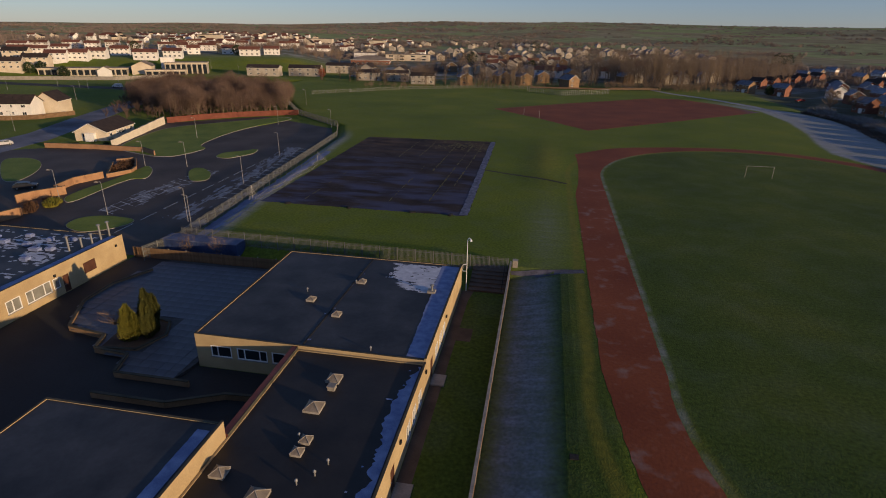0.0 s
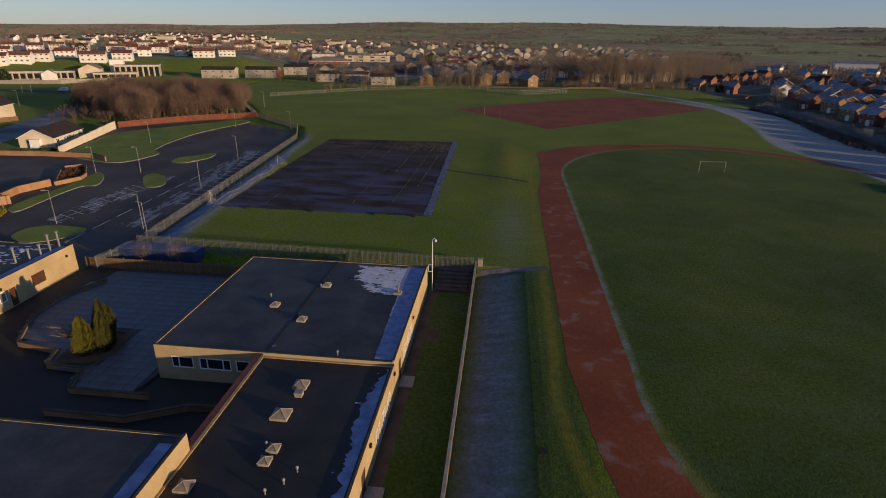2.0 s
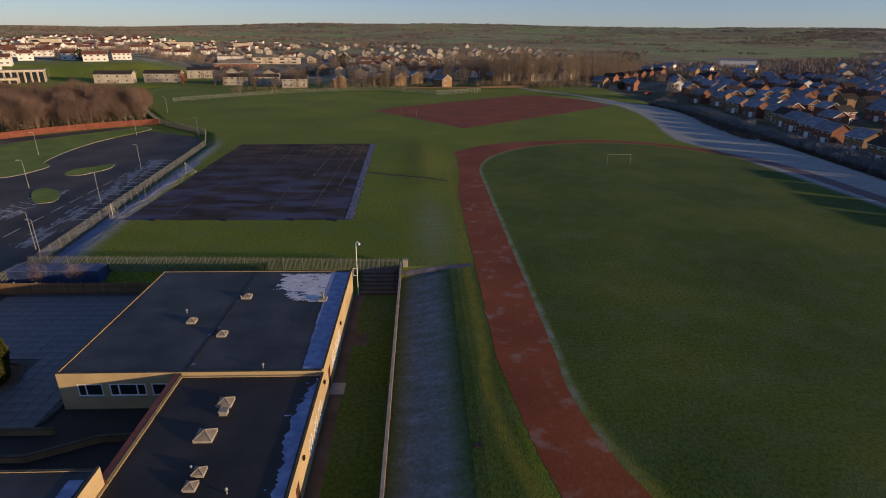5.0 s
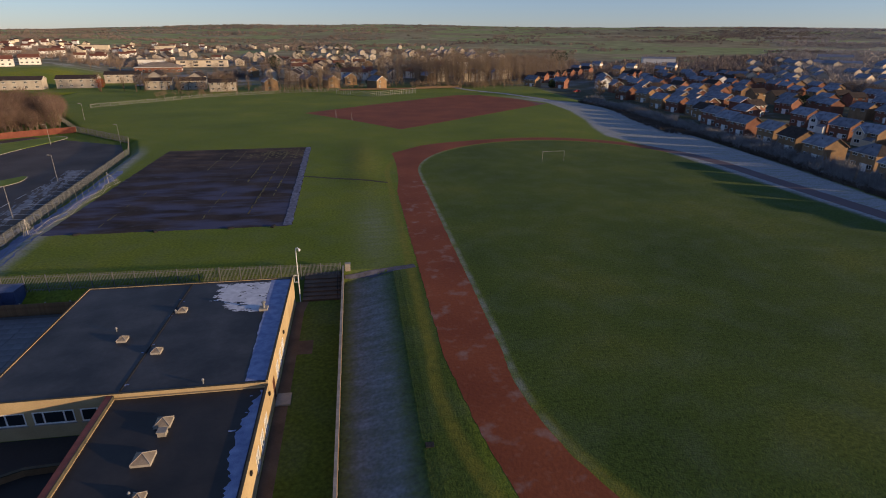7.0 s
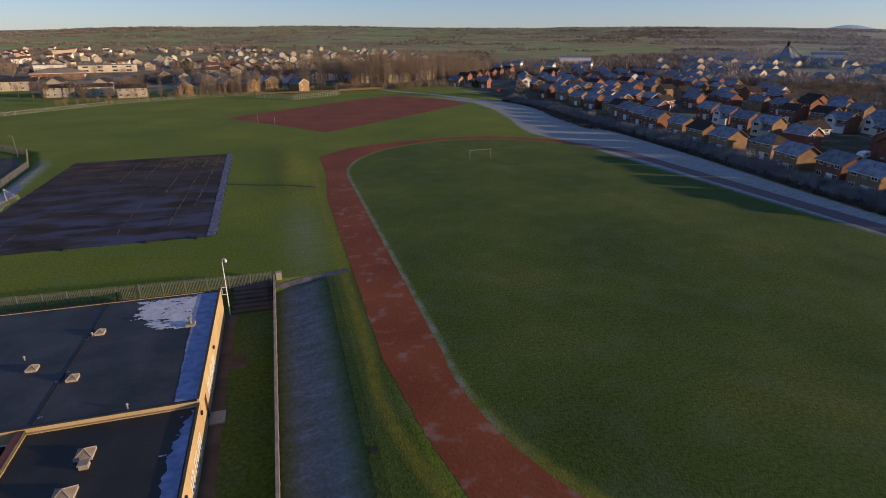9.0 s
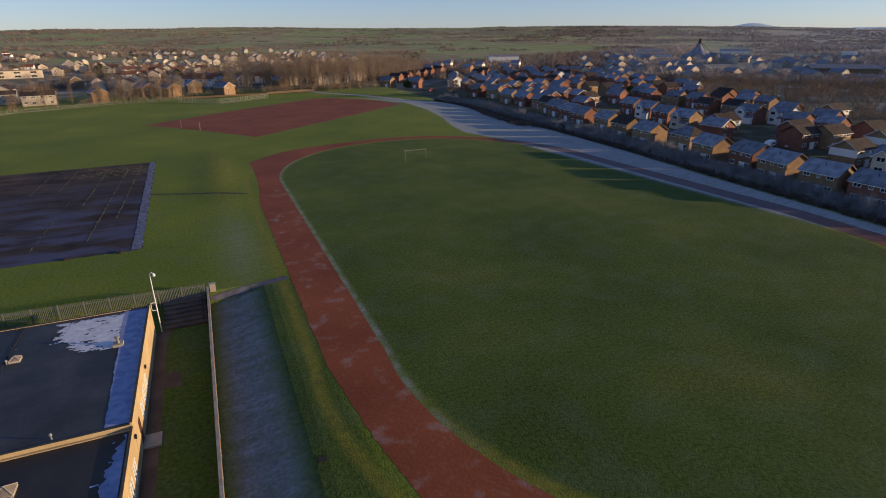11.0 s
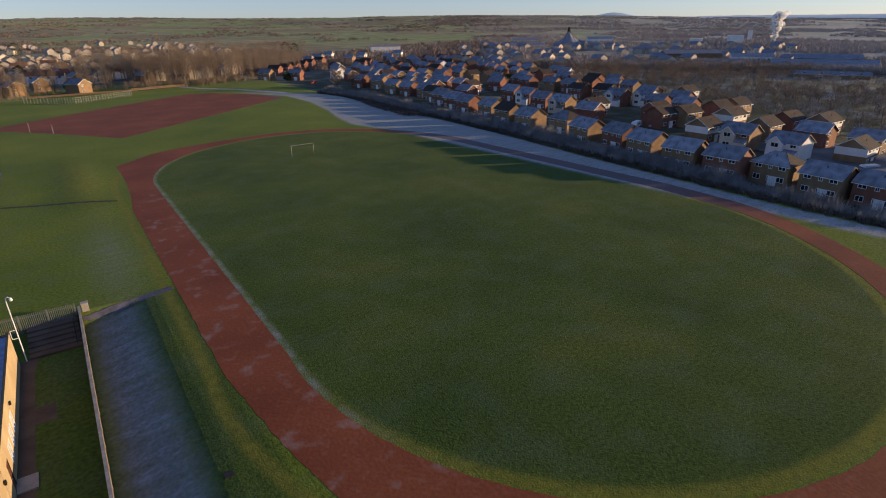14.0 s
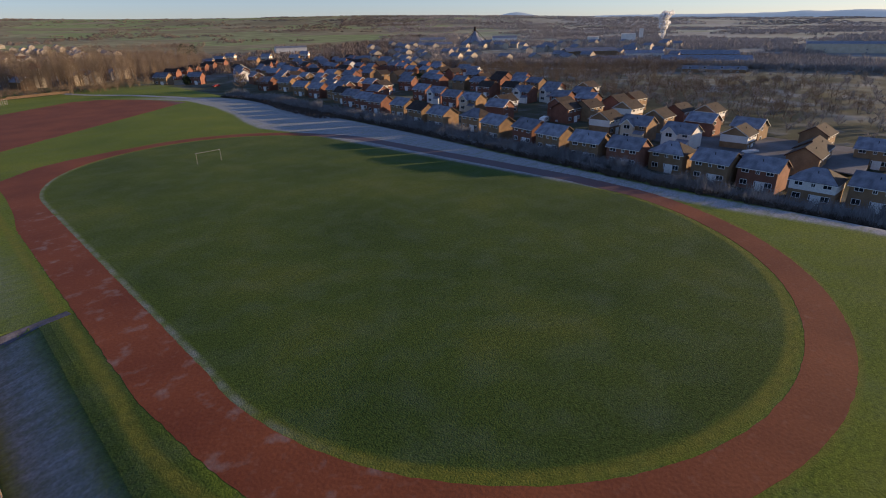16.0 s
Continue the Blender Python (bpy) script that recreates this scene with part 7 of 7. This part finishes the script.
WARM_ROOF = mat("pale_brown_roof", (0.20, 0.16, 0.12), (0.28, 0.23, 0.17), 0.2)
bung = house("single-storey cream bungalow with brown tiled roof", 16.5, 9.0, 2.7, 5.0, RENDER_CREAM, TILE_BROWN, TILE_BROWN, True, None, 1, "bungalow")
bung.matrix_basis = pose(-131.0, 147.0, SCHOOL_Z, 0, 0, 13)
for w in [c for c in bung.children if c.name.startswith("window")]:
    if w.location.z > 3:
        w.location.z, w.location.y = 0.95, w.location.y * 0.35
part("porch", boxes((-1.2, 1.4, -9.4, -8.25, 0.0, 2.3), (-1.3, 1.5, -9.5, -8.25, 2.301, 2.42)), UPVC, bung, "white glazed porch")
hw = house("white rendered house with frosted brown roof", 13.0, 8.0, 5.0, 7.6, RENDER_WHITE, TILE_BROWN, TILE_BROWN, False, None, 2, "houses by the road")
hw.matrix_basis = pose(-187.5, 172.0, SCHOOL_Z, 0, 0, 15)
hg = house("cream gabled house end-on beside the road", 9.0, 8.6, 4.8, 7.8, RENDER_CREAM, TILE_BROWN, TILE_BROWN, True, None, 2, "houses by the road")
hg.matrix_basis = pose(-184.5, 184.0, SCHOOL_Z, 0, 0, 15)
low_wall("brown timber garden fence by the white house", [(-193, 160.5), (-183, 163), (-176, 168), (-172, 180)], 1.5, WOOD, WOOD, 0.1)

centre = hip_house("community_centre", "orange brick community centre with a pale hipped roof", 34, 22, 4.0, 7.4, BRICK_RED, WARM_ROOF)
centre.matrix_basis = pose(-158, 503, 0, 0, 0, 12)
flat_block("cream flat-roofed school wing with window bands", 44, 12, 6.0, RENDER_CREAM, WARM_ROOF, pose(-140, 570, 0, 0, 0, 8), 2)
flat_block("cream flat-roofed annexe behind the community centre", 22, 14, 6.5, RENDER_WHITE, WARM_ROOF, pose(-186, 575, 0, 0, 0, 8), 1)


def panel_wing(label, lx, ly, high, m, bays, tall=False):
    """A flat-roofed school wing: pale panels, dark window bays between upright fins, a deep pale eaves band."""
    o = thing("school_wing", m, label, "building", "primary school")
    part("wall", boxes((-lx / 2, lx / 2, -ly / 2, ly / 2, -1.5, high)), HARL_GREY, o)
    part("eaves_band", boxes((-lx / 2 - 0.4, lx / 2 + 0.4, -ly / 2 - 0.5, ly / 2 + 0.4, high + 0.001, high + 0.7)), RENDER_CREAM, o)
    part("roof", boxes((-lx / 2, lx / 2, -ly / 2, ly / 2, high + 0.701, high + 0.76)), WARM_ROOF, o)
    fin = finish(boxes((-0.22, 0.22, -0.3, 0.02, -1.5, high)), "fin", RENDER_CREAM)
    pane = finish(boxes((-lx / bays / 2 + 0.5, lx / bays / 2 - 0.5, -0.06, 0.02, 0.5 if tall else 0.9, high - 0.5)), "pane", GLASS)
    for i in range(bays):
        x = -lx / 2 + (i + 0.5) * lx / bays
        for name, me, at in (("fin", fin, x - lx / bays / 2 + 0.25), ("pane", pane, x)):
            p = part(name, me, None, o)
            p.matrix_basis = pose(at, -ly / 2, 0)
    return o


panel_wing("long pale single-storey school wing with upright fins", 50, 12, 4.4, pose(-293, 323, SCHOOL_Z, 0, 0, 28), 14)
panel_wing("tall pale school hall with upright fins", 26, 12, 7.6, pose(-240, 352, SCHOOL_Z, 0, 0, 28), 8, True)
panel_wing("low white school entrance with canopy", 24, 8, 3.6, pose(-246, 338, SCHOOL_Z, 0, 0, 28), 6)
hall = house("pale gabled school hall with low roof", 15.0, 12.0, 6.2, 9.0, RENDER_CREAM, WARM_ROOF, WARM_ROOF, True, None, 0, "primary school")
hall.matrix_basis = pose(-264, 340, SCHOOL_Z, 0, 0, 28)
porch = house("small pale gabled school wing", 10.0, 8.0, 3.8, 6.0, RENDER_WHITE, WARM_ROOF, WARM_ROOF, True, None, 0, "primary school")
porch.matrix_basis = pose(-281, 326, SCHOOL_Z, 0, 0, 28)
flat_block("white plant tower on the primary school", 8, 6, 11.0, RENDER_WHITE, RENDER_WHITE, pose(-252, 349, SCHOOL_Z, 0, 0, 28), 1)
low_wall("long concrete wall before the primary school", [(-340, 270), (-290, 292), (-256, 303), (-237, 331)], 2.0, CONCRETE, CONCRETE)
for x, y, w, t in ((-500, 800, 36, 8), (-380, 930, 44, 6), (-300, 1000, 30, 4)):
    flat_block("far row of buff flats with brown roof", w, 10, 8.5, RENDER_CREAM, TILE_BROWN, pose(x, y, float(far_rise(x, y)), 0, 0, t), 1, group="far flats")


def church(x, y):
    o = thing("church", pose(x, y, float(far_rise(x, y)), 0, 0, 20), "round church with a frosted tent roof and dark spire", "church")
    part("wall", boxes((-11, 11, -11, 11, -2, 4.0)), RENDER_CREAM, o)
    bm = bmesh.new()
    tube(bm, [(0, 0, 4.0), (0, 0, 8), (0, 0, 13), (0, 0, 19)], [19, 11, 4.6, 1.6], 14)
    part("tent_roof", bm, TILE_FROST, o)
    bm = bmesh.new()
    tube(bm, [(0, 0, 18.5), (0, 0, 24)], [2.1, 1.5], 8)
    part("spire", bm, TILE_BROWN, o)
    for k in range(6):
        bm = bmesh.new()
        a = k * math.tau / 6
        bar(bm, (math.cos(a) * 18.4, math.sin(a) * 18.4, 4.2), (math.cos(a) * 2, math.sin(a) * 2, 18.6), 0.35, 0.3)
        part("roof_rib", bm, TILE_BROWN, o)


church(588, 548)
for lab, x, y, lx, ly, h, wall, roof, turn in (
    ("frosted hall with a pale gable beyond the estate", 462, 236, 30, 18, 6, RENDER_WHITE, TILE_FROST, -55),
    ("long frosted warehouse on the industrial estate", 432, 172, 60, 24, 4.5, BRICK_TAN, TILE_FROST, -65),
    ("low frosted depot building", 372, 142, 36, 12, 3.2, BRICK_TAN, TILE_FROST, -68),
    ("upper frosted storey of the warehouse", 452, 178, 40, 18, 7.5, BRICK_TAN, TILE_FROST, -65),
    ("grey frosted school block among trees", 440, 275, 44, 18, 8, BRICK_TAN, TILE_FROST, -40),
    ("frosted low hall among trees", 414, 236, 34, 16, 4, RENDER_CREAM, TILE_FROST, -50),
    ("white factory block by the chimney", 790, 430, 20, 14, 12, RENDER_WHITE, RENDER_WHITE, -60),
    ("small white factory block", 760, 470, 16, 12, 8, RENDER_WHITE, RENDER_WHITE, -60),
    ("white factory tower among trees", 885, 460, 6, 6, 17, RENDER_WHITE, RENDER_WHITE, -60),
    ("long frosted terrace on the far ridge", 640, 95, 130, 14, 9, RENDER_CREAM, TILE_FROST, -75),
    ("frosted retail shed near the church", 640, 690, 40, 24, 6, RENDER_CREAM, TILE_FROST, -35),
    ("pale hall near the church", 700, 590, 36, 22, 8, RENDER_WHITE, TILE_FROST, -45),
    ("long frosted shed before the church", 520, 560, 50, 18, 5, RENDER_CREAM, TILE_FROST, -40),
    ("pale house group by the bridge", 330, 590, 34, 12, 8, RENDER_WHITE, TILE_FROST, -20),
):
    at = pose(x, y, float(far_rise(x, y)) - 1, 0, 0, turn)
    if roof is TILE_FROST:
        shed = house(lab, lx, ly, h, h + 0.12 * ly, wall, TILE_FROST, TILE_FROST, False, None, 1, "far buildings")
        shed.name, shed.matrix_basis = "building", at
        tagged(shed, category="building")
    else:
        flat_block(lab, lx, ly, h, wall, roof, at, 1, group="far buildings")


def far_ridge(name, label, a0, a1, d, low, peaks, tone, seed):
    """A distant ridge: a long hill with a crest shaped to fit the camera's view, given by bearings and peaks (bearing,
    height, width).
    """
    rnd = random.Random(seed)
    bm = bmesh.new()
    rows = []
    for az in np.arange(a0, a1 + 0.01, 0.35):
        h = low + sum(p * math.exp(-(((az - c) / w) ** 2)) for c, p, w in peaks) + 5 * noise.noise(Vector((az * 0.5, seed, 0))) + 2 * noise.noise(Vector((az * 2.1, seed, 3)))
        s, c = math.sin(radians(az)), math.cos(radians(az))
        rows.append([bm.verts.new(((d + e) * s, (d + e) * c, z)) for e, z in ((-260, -20), (-120, h * 0.6), (0, h), (160, h * 0.5), (260, -20))])
    for r, q in zip(rows, rows[1:]):
        for i in range(4):
            bm.faces.new((r[i], r[i + 1], q[i + 1], q[i]))
    bmesh.ops.recalc_face_normals(bm, faces=bm.faces)
    for f in bm.faces:
        f.smooth = True
    solo(name, bm, tone, label, "hill", kind="structure")


# blue distance haze, put into the hill's colour and a faint glow
FAR_HILL_HAZE = mat("far_hill_haze_glow", (0.16, 0.18, 0.22), (0.20, 0.22, 0.26), 0.002, fine=0.01, bump=0.0)
FAR_HILL_HAZE.node_tree.nodes["Principled BSDF"].inputs["Emission Color"].default_value = (0.60, 0.76, 1.0, 1)
FAR_HILL_HAZE.node_tree.nodes["Principled BSDF"].inputs["Emission Strength"].default_value = 0.20


def steam(x, y, z, high):
    """Steam over a works chimney, as many small soft puffs on one column."""
    rnd = random.Random(8)
    m = bpy.data.materials.new("white_steam")
    m.use_nodes = True
    p = m.node_tree.nodes["Principled BSDF"]
    p.inputs["Base Color"].default_value, p.inputs["Roughness"].default_value, p.inputs["Alpha"].default_value = (0.9, 0.9, 0.9, 1), 1.0, 0.3
    n, l = m.node_tree.nodes, m.node_tree.links
    tr, mx = n.new("ShaderNodeBsdfTranslucent"), n.new("ShaderNodeMixShader")
    tr.inputs["Color"].default_value, mx.inputs["Fac"].default_value = (0.95, 0.95, 0.95, 1), 0.6
    cl, fin = n.new("ShaderNodeBsdfTransparent"), n.new("ShaderNodeMixShader")
    p.inputs["Alpha"].default_value, fin.inputs["Fac"].default_value = 1.0, 0.45
    l.new(p.outputs["BSDF"], mx.inputs[1])
    l.new(tr.outputs["BSDF"], mx.inputs[2])
    l.new(cl.outputs["BSDF"], fin.inputs[1])
    l.new(mx.outputs["Shader"], fin.inputs[2])
    l.new(fin.outputs["Shader"], n["Material Output"].inputs["Surface"])
    bm = bmesh.new()
    for i in range(90):
        k = rnd.random()
        c = Vector((rnd.gauss(0, 1) * (1.0 + 2.2 * k), rnd.gauss(0, 1) * (1.0 + 2.2 * k), k * high))
        bmesh.ops.create_icosphere(bm, subdivisions=2, radius=rnd.uniform(1.2, 2.4) + 1.8 * k, matrix=Matrix.Translation(c))
    for v in bm.verts:
        v.co += 1.2 * noise.noise_vector(v.co * 0.35)
    for f in bm.faces:
        f.smooth = True
    solo("steam_plume", bm, m, "white steam rising from the works chimney", "steam", kind="stuff", m=Matrix.Translation((x, y, z)))


steam(838, 401, 6, 33)
bm = bmesh.new()
tube(bm, [(0, 0, -3), (0, 0, 16)], [1.6, 1.2], 10)
solo("chimney", bm, RENDER_WHITE, "pale works chimney under the steam", "chimney", m=pose(838, 401, float(far_rise(838, 401))))
far_ridge("far_hill", "far hill with a flat-topped peak on the skyline, blue haze as a glow", 30, 100, 4500, 48, [(51, 24, 1.3), (50.5, 18, 3.6), (44.7, 15, 1.0), (62, 8, 6), (78, 12, 7)], FAR_HILL_HAZE, 3)


# ---- vehicles ----
def car(label, m, paint, kind="car"):
    o = thing("car", m, label, "car", "parked cars")
    L, W = (4.2, 1.75) if kind == "car" else (4.9, 1.95)
    bm = bmesh.new()
    prof = [(-L / 2, 0.3), (-L / 2, 0.85), (-L / 2 + 0.9, 0.98), (-L / 2 + 1.5, 1.42), (L / 2 - 0.9, 1.45), (L / 2 - 0.1, 0.95), (L / 2, 0.6), (L / 2, 0.3)] if kind == "car" else [(-L / 2, 0.35), (-L / 2, 1.0), (-L / 2 + 0.8, 1.15), (-L / 2 + 1.3, 1.9), (L / 2, 1.95), (L / 2, 0.35)]
    a = [bm.verts.new((x, -W / 2 * (0.86 if z > 1.2 else 1), z)) for x, z in prof]
    b = [bm.verts.new((x, W / 2 * (0.86 if z > 1.2 else 1), z)) for x, z in prof]
    bm.faces.new(a[::-1])
    bm.faces.new(b)
    for i in range(len(a)):
        j = (i + 1) % len(a)
        bm.faces.new((a[i], a[j], b[j], b[i]))
    bmesh.ops.recalc_face_normals(bm, faces=bm.faces)
    bmesh.ops.bevel(bm, geom=bm.edges[:], offset=0.06, segments=1, affect="EDGES")
    part("body", bm, paint, o)
    for s in (-1, 1):
        part("side_window", boxes((-L / 2 + 1.35, L / 2 - 0.9, s * W * 0.455 - 0.03, s * W * 0.455 + 0.03, 1.0, 1.34)), GLASS, o)
        for x in (-L / 2 + 0.8, L / 2 - 0.8):
            wh = bmesh.new()
            tube(wh, [(x, s * (W / 2 - 0.2), 0.31), (x, s * (W / 2 + 0.02), 0.31)], [0.31, 0.31], 12)
            w = part("wheel", wh, BLACK_RUBBER, o)
            rm = bmesh.new()
            tube(rm, [(x, s * (W / 2 + 0.021), 0.31), (x, s * (W / 2 + 0.03), 0.31)], [0.19, 0.17], 10)
            part("rim", rm, STEEL, w)
    part("windscreen", boxes((-L / 2 + 1.0, -L / 2 + 1.08, -W * 0.38, W * 0.38, 1.0, 1.22)), GLASS, o)
    for s in (-1, 1):
        part("headlight", boxes((-L / 2 - 0.02, -L / 2 + 0.05, s * W * 0.36 - 0.14, s * W * 0.36 + 0.14, 0.62, 0.76)), UPVC, o)
    return o


CAR_DARK = mat("dark_grey_car_paint", (0.02, 0.022, 0.028), (0.03, 0.032, 0.04), 1, rough=0.3, bump=0.0)
CAR_WHITE = mat("white_car_paint", (0.6, 0.6, 0.6), (0.66, 0.66, 0.66), 1, rough=0.35, bump=0.0)
CAR_SILVER = mat("frosted_silver_car_paint", (0.3, 0.31, 0.33), (0.42, 0.43, 0.45), 1.5, rough=0.5, bump=0.0)
CAR_RED = mat("red_car_paint", (0.3, 0.02, 0.015), (0.36, 0.03, 0.02), 1, rough=0.35, bump=0.0)
for lab, x, y, turn, paint, kind in (
    ("dark grey car driving lane parked at the kerb", -104.2, 92.4, 215, CAR_DARK, "car"),
    ("white van on the road beyond the green", -226, 268, 5, CAR_WHITE, "van"),
    ("pale car on the road", -147, 127.5, 60, CAR_SILVER, "car"),
    ("frosted silver car on an estate drive", 158, 108, 20, CAR_SILVER, "car"),
    ("frosted white van on an estate drive", 153, 111, 15, CAR_WHITE, "van"),
    ("white van in the estate car park", 152, 46, -30, CAR_WHITE, "van"),
    ("frosted silver car in the estate car park", 160, 40, 50, CAR_SILVER, "car"),
    ("red car parked before the houses", 129, 318, 10, CAR_RED, "car"),
    ("frosted silver car parked by a house", 178, 222, 30, CAR_SILVER, "car"),
    ("frosted silver car beside the terrace", -128, 366, 10, CAR_SILVER, "car"),
    ("dark grey car beside the terrace", -124, 367, 10, CAR_DARK, "car"),
):
    car(lab, pose(x, y, float(ground_z(x, y)) + (0.03 if x < 0 else 0.02), 0, 0, turn), paint, kind)
sheet("estate_road", [(144, 20), (175, 24), (176, 60), (165, 100), (168, 180), (190, 260), (180, 262), (158, 182), (150, 112), (150, 62)], -1.0 + 0.03, mat("frosted_estate_road", (0.07, 0.07, 0.075), (0.16, 0.165, 0.18), 0.08, fine=1.0), "frosted tarmac estate road and parking", "road")
